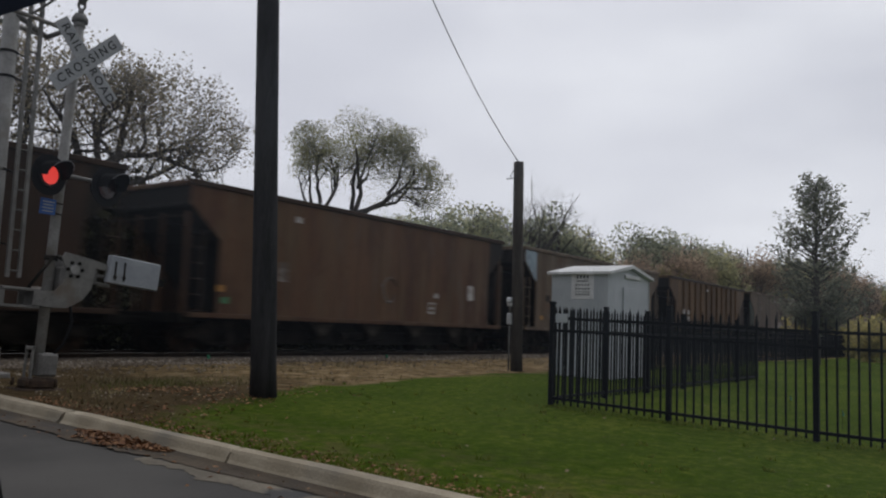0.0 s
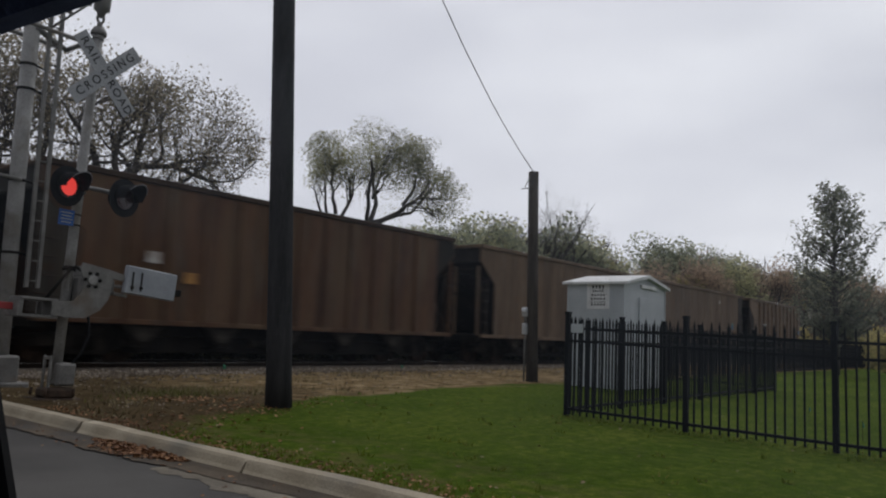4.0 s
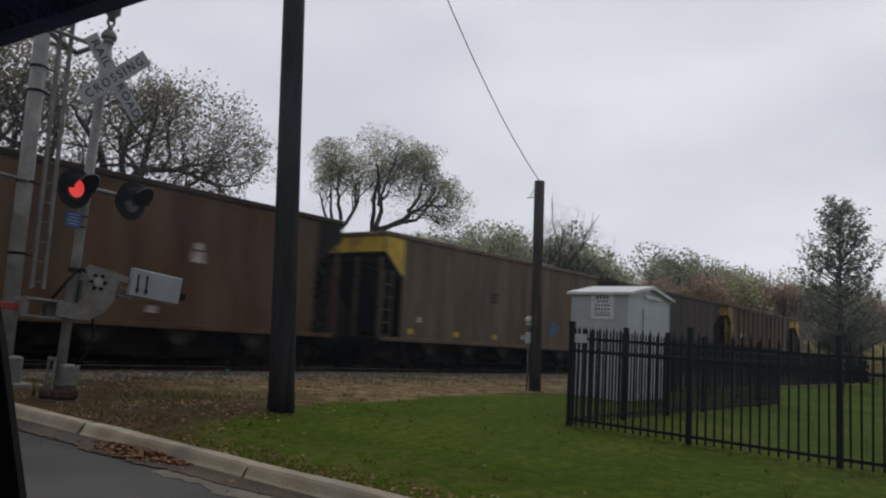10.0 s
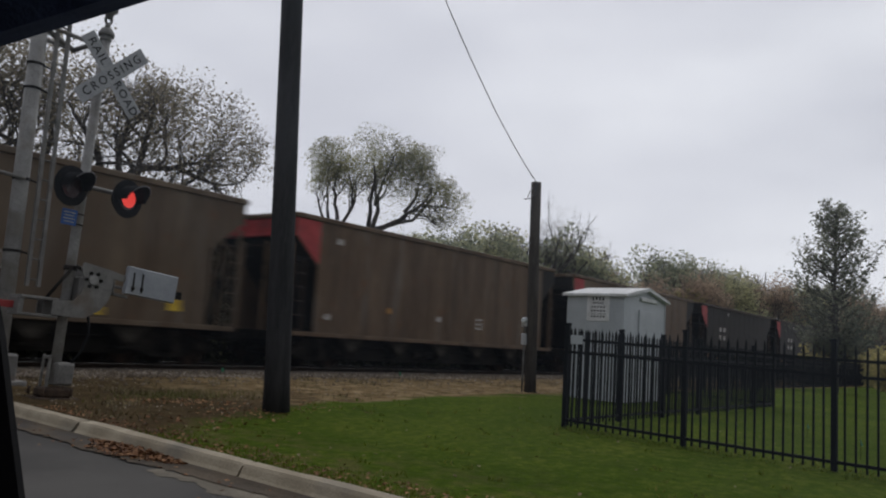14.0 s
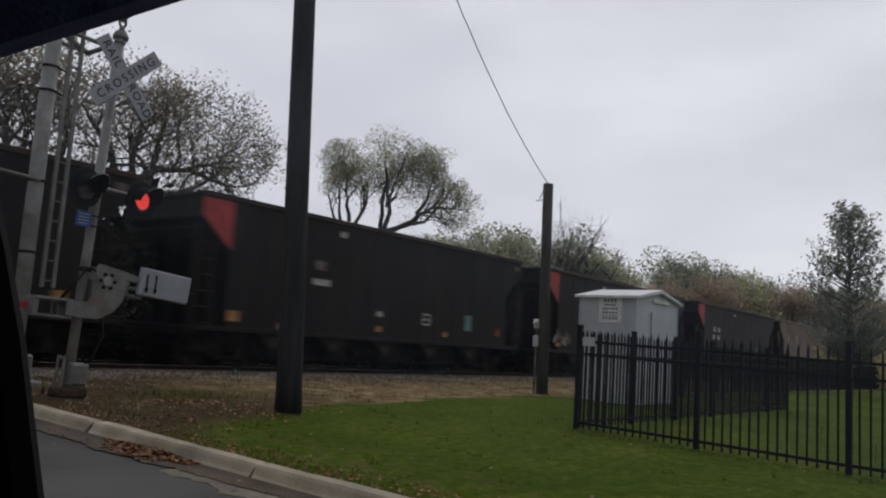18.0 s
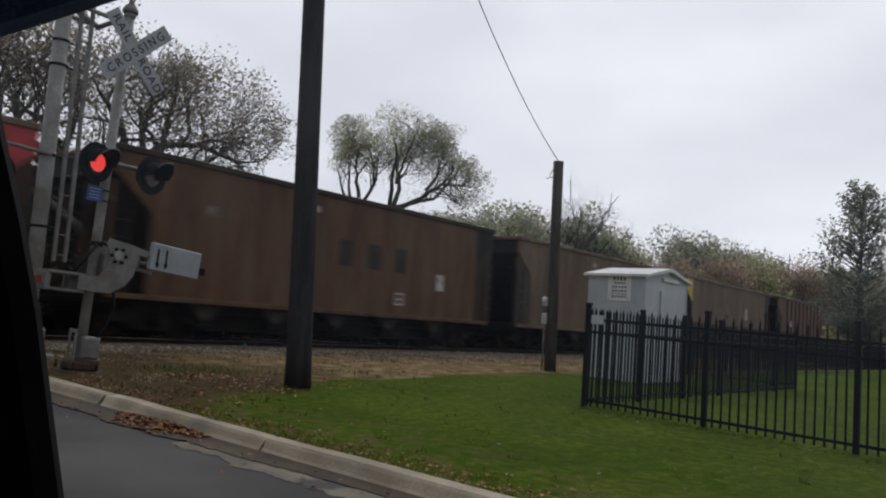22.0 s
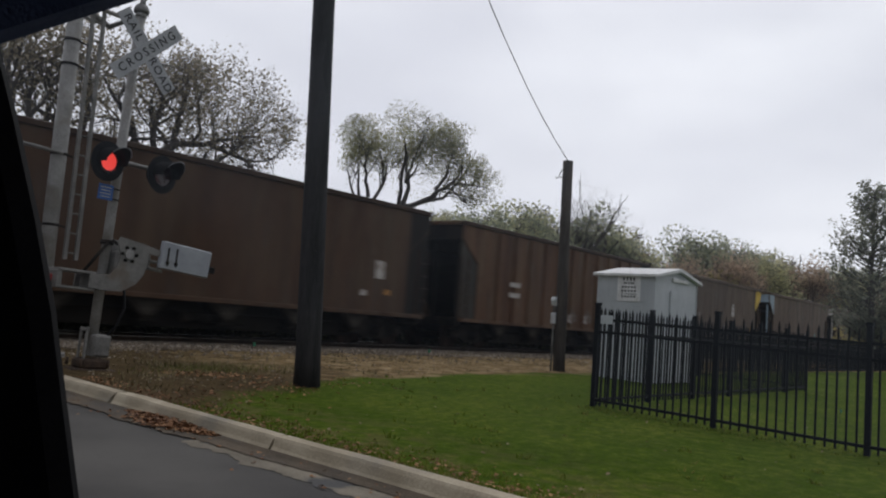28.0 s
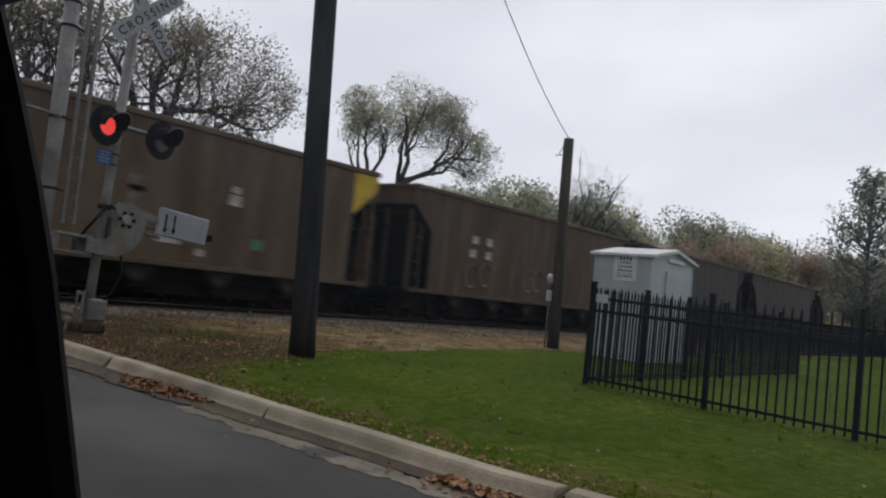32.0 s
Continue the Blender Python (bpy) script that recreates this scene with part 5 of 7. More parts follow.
jb = part("junction_box", Solid().box((0.07, 0, 0.37), (0.24, 0.26, 0.29), 0.02), ALU_PAINT, signal, "grey junction box round the foot of the mast")
part("lid", Solid().box((0.07, -0.135, 0.37), (0.205, 0.02, 0.245), 0.008), ALU_PAINT, jb)
part("side_plate", Solid().box((-0.12, -0.08, 0.39), (0.03, 0.03, 0.42), 0.006).box((-0.12, 0.08, 0.39), (0.03, 0.03, 0.42), 0.006).box((-0.115, 0.0, 0.57), (0.035, 0.19, 0.04), 0.006), ALU_PAINT, jb)
# mast top: eye bolt and bell
top = Solid()
top.tube([(0, 0, 4.84), (0, 0, 4.88), (0, 0, 4.95)], [0.1, 0.105, 0.07], 14).tube([(0, 0, 4.95), (0, 0, 5.02)], [0.04, 0.035], 10)
ring = [(0.045 * math.cos(a), 0, 5.08 + 0.06 * math.sin(a)) for a in [2 * math.pi * i / 12 for i in range(13)]]
top.tube(ring, 0.018, 6)
part("cap", top, ALU_PAINT, signal)
part("finial", Solid().tube([(0, 0, 5.10), (0, 0, 5.17), (0, 0, 5.2), (0, 0, 5.46), (0, 0, 5.5)], [0.045, 0.06, 0.105, 0.11, 0.07], 14), ALU_PAINT, signal)
# crossbuck
cross_c = Vector((0.01, -0.27, 4.42 - MZ))
BL, BW = 1.17, 0.21
for name, ang, words in (("blade", 46, (("CROSSING", 0.0, 0.158),)), ("blade", -47, (("RAIL", -0.34, 0.16), ("ROAD", 0.34, 0.16)))):
    back = -0.006 if ang < 0 else -0.018
    m = Matrix.Translation(cross_c + Vector((0, back, 0))) @ Matrix.Rotation(radians(-ang), 4, "Y")
    blade = part(name, Solid().box((0, 0, 0), (BL, 0.008, BW), 0.002), BLADE_WHITE, signal, "white crossbuck blade with black letters", m=m)
    for word, at_x, size in words:
        letters("lettering", word, size, BLACK_INK, blade, Matrix.Translation((at_x, -0.007, 0)) @ pose(0, 0, 0, 90, 0, 0), spread=1.42 if word == "CROSSING" else 1.15)
part("sign_bracket", Solid().box((0.02, -0.13, 4.345 - MZ), (0.2, 0.26, 0.05)).tube([(0.0, 0, 4.3 - MZ), (0, 0.0, 4.39 - MZ)], 0.08, 12), STEEL_DARK, signal)
# flashing lamps
arm = Solid().tube([(-0.33, -0.02, 2.95 - MZ), (0.49, -0.02, 2.95 - MZ)], 0.03, 10).tube([(0, 0, 2.86 - MZ), (0, 0, 3.06 - MZ)], 0.085, 14)
part("lamp_crossarm", arm, ALU_PAINT, signal)
FLASHERS = []
for lx, first in ((-0.30, True), (0.47, False)):
    m = pose(lx, -0.30, 2.86 - MZ, 0, 0, 14)
    lamp = part("flasher", Solid().tube([(0, 0.0, 0), (0, 0.012, 0)], 0.255, 36).tube([(0, 0.01, 0), (0, 0.14, 0), (0, 0.22, 0)], [0.16, 0.15, 0.07], 20), LAMP_BLACK, signal, "black round lamp with hood", m=m)
    hood = Solid()
    n = 18
    vs, fs = [], []
    for j, (yy, r) in enumerate(((0.0, 0.17), (-0.3, 0.165), (-0.3, 0.16), (0.0, 0.165))):
        for i in range(n + 1):
            a = math.pi * (-0.06 + 1.12 * i / n)
            cut = 1 - 0.45 * (1 - math.sin(min(max(a, 0), math.pi)))
            vs.append((r * math.cos(a), yy * cut, r * math.sin(a)))
    for j in range(3):
        fs += [(j * (n + 1) + i, j * (n + 1) + i + 1, (j + 1) * (n + 1) + i + 1, (j + 1) * (n + 1) + i) for i in range(n)]
    hood.add(vs, fs, True)
    part("hood", hood, LAMP_BLACK, lamp)
    part("hood_lip", Solid().tube([(0.165 * math.cos(a), -0.305 * (1 - 0.45 * (1 - math.sin(a))), 0.165 * math.sin(a)) for a in [math.pi * (0.15 + 0.7 * i / 14) for i in range(15)]], 0.007, 5), HOOD_EDGE, lamp)
    part("bezel", Solid().tube([(0, -0.002, 0), (0, -0.025, 0)], [0.165, 0.16], 28, caps=False), LAMP_BLACK, lamp)
    # a disc lit on one face, turned over to stand in for the flashing
    part("lens_ring", Solid().tube([(0, 0.002, 0), (0, -0.006, 0)], 0.15, 28), LENS_DARK, lamp, "dark red lens")
    lens_me = Solid().tube([(0, -0.006, 0), (0, 0.006, 0)], 0.118, 28, smooth=False).mesh("lens")
    if not lens_me.materials:
        lens_me.materials.append(LENS_DARK)
        lens_me.materials.append(LIT)
    for f in lens_me.polygons:
        f.material_index = 1 if f.normal.y < -0.9 else 0
    lens = new("lens", lens_me)
    lens.parent, lens.matrix_basis = lamp, pose(0, -0.014, 0)
    lens["label"] = "flashing red lens"
    FLASHERS.append((lens, first))
    part("lamp_stem", Solid().tube([(0, 0.2, 0), (0, 0.24, 0.05), (0, 0.27, 0.09)], 0.03, 8), ALU_PAINT, lamp)
# blue emergency sign
blue = part("emergency_sign", Solid().box((-0.17, -0.1, 2.5 - MZ), (0.2, 0.008, 0.2), 0.002), SIGN_BLUE, signal, "small blue notice with white lines")
for k in range(4):
    part("text_bar", Solid().box((-0.17, -0.106, 2.56 - MZ - 0.04 * k), (0.15 - 0.02 * (k % 2), 0.003, 0.013)), BLADE_WHITE, blue)
for z in (2.43, 2.565):
    part("strap", Solid().tube([(0, 0, z - 0.01 - MZ), (0, 0, z + 0.01 - MZ)], 0.068, 14).box((-0.1, -0.06, z - MZ), (0.2, 0.03, 0.02)), STEEL_DARK, signal)
# gate mechanism: a curved side arm, its gear, the counterweight and the arm across the road
gz0 = -MZ
GX = -0.12
ga = Solid()
prof = [(-0.28, 1.26), (-0.1, 1.24), (0.16, 1.25), (0.34, 1.36), (0.44, 1.5), (0.47, 1.62), (0.48, 1.79), (0.66, 1.77), (0.66, 1.85), (0.42, 1.9), (0.06, 1.95), (0.03, 1.88), (0.09, 1.72), (0.06, 1.55), (-0.02, 1.45), (-0.28, 1.43)]
for y0, y1 in ((-0.24, -0.21), (0.13, 0.16)):
    ga.prism([(x, z + gz0) for x, z in prof], "y", y0, y1)
side = part("gate_bracket", ga, ALU_PAINT, signal, "grey curved gate support arms")
gear = Solid().tube([(0.20, -0.26, 1.74 + gz0), (0.20, -0.235, 1.74 + gz0)], [0.06, 0.075], 16)
part("hub", gear, ALU, side, "round cast hub")
for k in range(6):
    a = k * math.pi / 3
    part("bolt", Solid().tube([(0.20 + 0.095 * math.cos(a), -0.265, 1.74 + gz0 + 0.095 * math.sin(a)), (0.20 + 0.095 * math.cos(a), -0.235, 1.74 + gz0 + 0.095 * math.sin(a))], 0.022, 8), STEEL_DARK, side)
part("mechanism_box", Solid().box((0.2, 0.0, 1.6 + gz0), (0.24, 0.3, 0.36), 0.03), ALU_PAINT, signal)
part("counterweight_arm", Solid().box((0.58, -0.17, 1.70 + gz0), (0.34, 0.03, 0.04), 0.006, Matrix.Rotation(radians(3), 4, "Y")).box((0.56, -0.17, 1.60 + gz0), (0.36, 0.03, 0.045), 0.006, Matrix.Rotation(radians(5), 4, "Y")).box((0.52, -0.17, 1.68 + gz0), (0.035, 0.03, 0.2), 0.006), ALU_PAINT, signal)
cw = part("counterweight", Solid().box((1.02, -0.24, 1.785 + gz0), (0.76, 0.09, 0.37), 0.012, Matrix.Rotation(radians(3.5), 4, "Y")), WEIGHT_PAINT, signal, "pale grey counterweight plates")
for x in (0.73, 0.86):
    part("bolt_bar", Solid().box((x, -0.292, 1.785 + gz0), (0.022, 0.012, 0.25), 0.003).tube([(x, -0.3, 1.705 + gz0), (x, -0.205, 1.705 + gz0)], 0.026, 8), STEEL_DARK, cw)
part("weight_tab", Solid().box((1.46, -0.2, 1.70 + gz0), (0.16, 0.04, 0.1), 0.01), STEEL_DARK, cw)
part("brace", Solid().tube([(-0.02, -0.07, 1.86 + gz0), (-0.3, -0.1, 1.45 + gz0)], 0.022, 8).tube([(0.02, -0.1, 1.9 + gz0), (0.16, -0.22, 1.8 + gz0)], 0.022, 8), STEEL_DARK, signal)
for z0, z1 in ((1.84, 1.9), (1.24, 1.4)):
    part("clamp", Solid().tube([(0, 0, z0 + gz0), (0, 0, z1 + gz0)], 0.084, 14), STEEL_DARK, signal)
shear = Solid().box((-0.42, -0.06, 1.44 + gz0), (0.46, 0.3, 0.035), 0.006).box((-0.42, -0.06, 1.23 + gz0), (0.5, 0.3, 0.035), 0.006).box((-0.22, -0.06, 1.33 + gz0), (0.05, 0.26, 0.2), 0.008)
part("arm_adapter", shear, ALU_PAINT, signal)
part("adapter_end", Solid().box((-0.63, -0.06, 1.335 + gz0), (0.07, 0.26, 0.19), 0.01), ALU_PAINT, signal)
part("cable", Solid().tube([(0.3, -0.05, 1.3 + gz0), (0.33, -0.08, 1.05 + gz0), (0.24, -0.1, 0.8 + gz0), (0.1, -0.1, 0.62 + gz0)], 0.018, 7), LAMP_BLACK, signal)
gate = part("gate_arm", Solid().box((-1.1, -0.06, 1.33 + gz0), (0.9, 0.03, 0.085), 0.004), ARM_RED, signal, "red and white striped gate arm")
for i in range(14):
    part("stripe", Solid().box((-1.6 - 0.42 * i, -0.06, 1.33 + gz0 - 0.004 * i), (0.42, 0.028, 0.083 - 0.002 * i), 0.003), ARM_RED if i % 2 else BLADE_WHITE, gate)

# ---- cantilever signal mast behind it ----
CXX, CYY = 5.42, 12.2
canti = thing("cantilever_mast", pose(CXX, CYY, 0.17), "tall silver cantilever signal mast with a ladder and walkway arm", "signal mast")
part("mast", Solid().tube([(0, 0, 0.0), (0, 0, 5.75)], 0.112, 22), ALU, canti, "thick silver tubular mast")
part("foot", Solid().box((0, 0, 0.06), (0.62, 0.62, 0.12), 0.02).box((0, 0, 0.3), (0.4, 0.4, 0.4), 0.03), ALU_PAINT, canti)
for z in (4.47, 4.85, 3.08, 2.0):
    part("band", Solid().tube([(0, 0, z - 0.02), (0, 0, z + 0.02)], 0.124, 20).tube([(0.1, -0.06, z), (0.3, -0.02, z - 0.03)], 0.014, 6), STEEL_DARK, canti)
ladder = part("ladder", Solid().box((0.2, -0.15, 3.7), (0.055, 0.05, 4.4), 0.004).box((0.37, -0.15, 3.7), (0.055, 0.05, 4.4), 0.004), ALU_PAINT, canti, "narrow galvanised ladder")
rung = Solid().tube([(0.2, -0.15, 0), (0.36, -0.15, 0)], 0.014, 6).mesh("rung")
for i in range(15):
    part("rung", rung, GALV, ladder, m=pose(0, 0, 1.6 + 0.3 * i))
wk = Solid()
for y in (-0.3, 0.3):
    wk.tube([(0.72, y, 6.0), (-9.0, y, 6.3)], 0.04, 8).tube([(0.72, y, 5.36), (-9.0, y, 5.75)], 0.036, 8)
part("truss", wk, ALU_PAINT, canti)
part("truss_end", Solid().tube([(0.7, -0.34, 5.36), (0.7, 0.34, 5.36)], 0.04, 8).tube([(0.68, 0.3, 5.36), (0.0, -0.1, 5.42)], 0.045, 8), ALU_PAINT, canti)
for i in range(4):
    x = 0.7 - 2.4 * i
    part("truss_brace", Solid().tube([(x, -0.3, 6.0 - 0.03 * (x - 0.7)), (x - 0.6, -0.3, 5.38 - 0.04 * (x - 0.7))], 0.02, 6), GALV, canti)
part("side_arm", Solid().tube([(0.0, -0.13, 3.08), (-0.75, -0.14, 3.12)], 0.028, 8), ALU_PAINT, canti)
back_lamp = part("back_lamp", Solid().tube([(-0.72, -0.12, 2.72), (-0.72, -0.10, 2.72)], 0.25, 28).tube([(-0.72, -0.34, 2.72), (-0.72, -0.12, 2.72)], [0.1, 0.16], 18), LAMP_BLACK, canti, "black lamp seen from behind")
part("pale_plate", Solid().box((-0.72, -0.36, 2.74), (0.12, 0.01, 0.12), 0.004), ALU_PAINT, back_lamp)

# ---- small plate and marker flags ----
solo("fence_plate", Solid().box((10.23, 5.41, 1.38), (0.006, 0.19, 0.125), 0.002).box((10.226, 5.41, 1.405), (0.003, 0.14, 0.02)).box((10.226, 5.41, 1.37), (0.003, 0.15, 0.016)).box((10.226, 5.41, 1.342), (0.003, 0.13, 0.014)), HUT_PAINT, "small grey metal plate on the black fence", "plate")
FLAG_GREEN = material("green_flag", (0.015, 0.12, 0.06), (0.02, 0.17, 0.085), 0.6, bump=0)
for x, y in ((13.5, 3.1), (11.75, 2.05), (15.0, 12.7), (10.2, 13.3)):
    flag = thing("marker_flag", pose(x, y, ground_z(x, y) - 0.01), "small green plastic marker flag stuck in the ground", "flag", group="marker flags")
    part("stake", Solid().tube([(0, 0, 0), (0.01, 0, 0.36)], 0.004, 5), STEEL_DARK, flag)
    fl = Solid()
    fl.add([(0.01, 0, 0.36), (0.10, 0.02, 0.35), (0.11, -0.02, 0.25), (0.01, 0, 0.24), (0.01, 0.003, 0.36), (0.10, 0.023, 0.35), (0.11, -0.017, 0.25), (0.01, 0.003, 0.24)], [(0, 1, 2, 3), (7, 6, 5, 4), (0, 4, 5, 1), (1, 5, 6, 2), (2, 6, 7, 3), (3, 7, 4, 0)])
    part("flag", fl, FLAG_GREEN, flag)
    flag.scale = (0.75, 0.75, 0.75)

# ---- the window of the car that the camera looks out of ----
TRIM_BLACK = material("black_door_trim", (0.0035, 0.0035, 0.004), (0.006, 0.006, 0.007), 0.9, scale=20, fine=200, bump=0.1, spec=0.05)
TRIM_NAVY = material("dark_headliner", (0.036, 0.050, 0.095), (0.052, 0.070, 0.125), 0.9, scale=30, fine=300, bump=0.3, spec=0.1)
frame_t = thing("car_window_frame", pose(0, 0, 0), "black door pillar and dark roof edge of a parked car's window", "car window")
LEFT, AHEAD = Vector((-0.63, 0.776, 0)), Vector((0.776, 0.63, 0))
edge = [(0.2575, 0.7542, 1.43), (0.2805, 0.7402, 1.35), (0.3055, 0.7282, 1.26), (0.3255, 0.7202, 1.18), (0.3415, 0.7132, 1.10), (0.3575, 0.7052, 1.02), (0.3805, 0.6922, 0.90)]
pl = Solid()
vs = []
for p in edge:
    p = Vector(p)
    vs += [p, p + 0.015 * LEFT - 0.012 * AHEAD, p + 0.5 * LEFT - 0.02 * AHEAD, p + 0.5 * LEFT + 0.06 * AHEAD, p + 0.02 * LEFT + 0.05 * AHEAD]
pl.add(vs, [(i * 5 + k, i * 5 + (k + 1) % 5, (i + 1) * 5 + (k + 1) % 5, (i + 1) * 5 + k) for i in range(len(edge) - 1) for k in range(5)] + [(0, 1, 2, 3, 4), tuple((len(edge) - 1) * 5 + k for k in (4, 3, 2, 1, 0))])
part("pillar", pl, TRIM_BLACK, frame_t, "black padded door pillar")
rf = Solid()
vs = []
for p in [(0.1113, 0.5538, 1.3043), (0.1681, 0.4809, 1.3419), (0.1994, 0.4408, 1.3626), (0.2439, 0.3837, 1.3921), (0.3386, 0.2623, 1.4547)]:
    p = Vector(p)
    vs += [p, p + Vector((0, 0, 0.02)) - 0.012 * AHEAD, p + Vector((-0.04, -0.03, 0.2)), p + Vector((0.03, 0.02, 0.2)), p + Vector((0, 0, 0.02)) + 0.05 * AHEAD]
rf.add(vs, [(i * 5 + k, i * 5 + (k + 1) % 5, (i + 1) * 5 + (k + 1) % 5, (i + 1) * 5 + k) for i in range(4) for k in range(5)] + [(0, 1, 2, 3, 4), (24, 23, 22, 21, 20)])
part("roof_edge", rf, TRIM_NAVY, frame_t, "dark navy roof lining edge")
# unseen car roof and sides, added round the window to shade the pillar
shell = Solid()
for a, b, c, d in (((0.42, 0.5, 1.56), (0.1, 0.98, 1.5), (-1.0, 0.3, 1.55), (-0.7, -1.3, 1.58)),):
    quad = [Vector(p) for p in (a, b, c, d)]
    shell.add(quad + [q + Vector((0, 0, 0.05)) for q in quad], [(0, 1, 2, 3), (7, 6, 5, 4), (0, 4, 5, 1), (1, 5, 6, 2), (2, 6, 7, 3), (3, 7, 4, 0)])
part("roof", shell, TRIM_NAVY, frame_t, "unseen car roof, added to shade the pillar")
wall = Solid()
for quad in ([(-1.0, 0.3, 1.55), (-0.7, -1.3, 1.58), (-0.75, -1.35, 0.04), (-1.05, 0.3, 0.04)], [(-1.0, 0.3, 1.55), (0.1, 0.98, 1.5), (0.1, 1.02, 0.04), (-1.05, 0.3, 0.04)]):
    quad = [Vector(p) for p in quad]
    mid = sum(quad, Vector()) / 4
    out = Vector((mid.x, mid.y, 0)).normalized() * 0.04
    wall.add(quad + [q + out for q in quad], [(0, 1, 2, 3), (7, 6, 5, 4), (0, 4, 5, 1), (1, 5, 6, 2), (2, 6, 7, 3), (3, 7, 4, 0)])
part("unseen_side_panel", wall, TRIM_BLACK, frame_t)
# the side window, on its plane beyond the pillar and the roof edge
# its thin film paints in a veil of haze
PANE = bpy.data.materials.new("hazed_window_glass")
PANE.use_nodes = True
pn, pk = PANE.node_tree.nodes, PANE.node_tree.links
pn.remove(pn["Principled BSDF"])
clear, film, both, dust_haze, span, spots = pn.new("ShaderNodeBsdfTransparent"), pn.new("ShaderNodeBsdfTranslucent"), pn.new("ShaderNodeMixShader"), pn.new("ShaderNodeTexNoise"), pn.new("ShaderNodeMapRange"), pn.new("ShaderNodeTexCoord")
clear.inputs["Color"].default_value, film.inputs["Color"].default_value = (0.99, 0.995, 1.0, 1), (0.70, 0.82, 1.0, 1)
dust_haze.inputs["Scale"].default_value, dust_haze.inputs["Detail"].default_value = 6.0, 6.0
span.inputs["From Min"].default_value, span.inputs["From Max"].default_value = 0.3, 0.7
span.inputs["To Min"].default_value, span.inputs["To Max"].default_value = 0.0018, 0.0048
pk.new(spots.outputs["Object"], dust_haze.inputs["Vector"])
pk.new(dust_haze.outputs["Fac"], span.inputs["Value"])
# the painted haze is laid on thicker towards the upper rear half
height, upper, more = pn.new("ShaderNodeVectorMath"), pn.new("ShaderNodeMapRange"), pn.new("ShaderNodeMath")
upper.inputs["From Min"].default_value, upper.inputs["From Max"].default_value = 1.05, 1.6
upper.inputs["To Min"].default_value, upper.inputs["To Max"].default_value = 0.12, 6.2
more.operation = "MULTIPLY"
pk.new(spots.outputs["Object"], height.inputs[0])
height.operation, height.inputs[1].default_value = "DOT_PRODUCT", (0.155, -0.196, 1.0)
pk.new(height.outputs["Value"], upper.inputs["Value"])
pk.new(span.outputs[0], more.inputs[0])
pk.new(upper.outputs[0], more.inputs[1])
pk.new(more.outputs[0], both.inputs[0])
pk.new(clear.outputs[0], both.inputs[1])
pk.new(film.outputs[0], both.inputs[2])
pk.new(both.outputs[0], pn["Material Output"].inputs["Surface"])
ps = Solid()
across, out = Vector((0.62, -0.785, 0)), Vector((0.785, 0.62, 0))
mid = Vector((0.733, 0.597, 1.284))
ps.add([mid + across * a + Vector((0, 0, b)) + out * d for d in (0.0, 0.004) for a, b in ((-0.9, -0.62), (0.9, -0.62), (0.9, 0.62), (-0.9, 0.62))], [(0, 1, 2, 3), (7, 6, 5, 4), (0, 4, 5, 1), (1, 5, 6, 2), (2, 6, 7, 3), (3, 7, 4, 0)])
pane = part("window_pane", ps, PANE, frame_t, "clear window glass with a painted film of haze")
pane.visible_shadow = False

# ---- trees ----


def foliage(name, dark, mid, light, thin=0.0):
    """Leaves whose colour differs from leaf to leaf."""
    ma = bpy.data.materials.new(name)
    ma.use_nodes = True
    n, l = ma.node_tree.nodes, ma.node_tree.links
    bs = n["Principled BSDF"]
    geo, rp, tc, ns, add = n.new("ShaderNodeNewGeometry"), n.new("ShaderNodeValToRGB"), n.new("ShaderNodeTexCoord"), n.new("ShaderNodeTexNoise"), n.new("ShaderNodeMath")
    ns.inputs["Scale"].default_value = 0.5
    l.new(tc.outputs["Object"], ns.inputs["Vector"])
    add.operation = "MULTIPLY_ADD"
    add.inputs[1].default_value = 0.55
    l.new(geo.outputs["Random Per Island"], add.inputs[0])
    sub = n.new("ShaderNodeMath")
    sub.operation, sub.inputs[1].default_value = "MULTIPLY_ADD", 0.9
    sub.inputs[2].default_value = -0.22
    l.new(ns.outputs["Fac"], sub.inputs[0])
    l.new(sub.outputs[0], add.inputs[2])
    l.new(add.outputs[0], rp.inputs[0])
    rp.color_ramp.elements.new(0.5)
    for e, (p, c) in zip(rp.color_ramp.elements, ((0.15, dark), (0.5, mid), (0.85, light))):
        e.position, e.color = p, (*c, 1)
    l.new(rp.outputs[0], bs.inputs["Base Color"])
    bs.inputs["Roughness"].default_value, bs.inputs["Specular IOR Level"].default_value = 0.7, 0.25
    if thin:
        tr, mx = n.new("ShaderNodeBsdfTranslucent"), n.new("ShaderNodeMixShader")
        mx.inputs[0].default_value = thin
        l.new(rp.outputs[0], tr.inputs["Color"])
        l.new(bs.outputs[0], mx.inputs[1])
        l.new(tr.outputs[0], mx.inputs[2])
        l.new(mx.outputs[0], n["Material Output"].inputs["Surface"])
    return ma


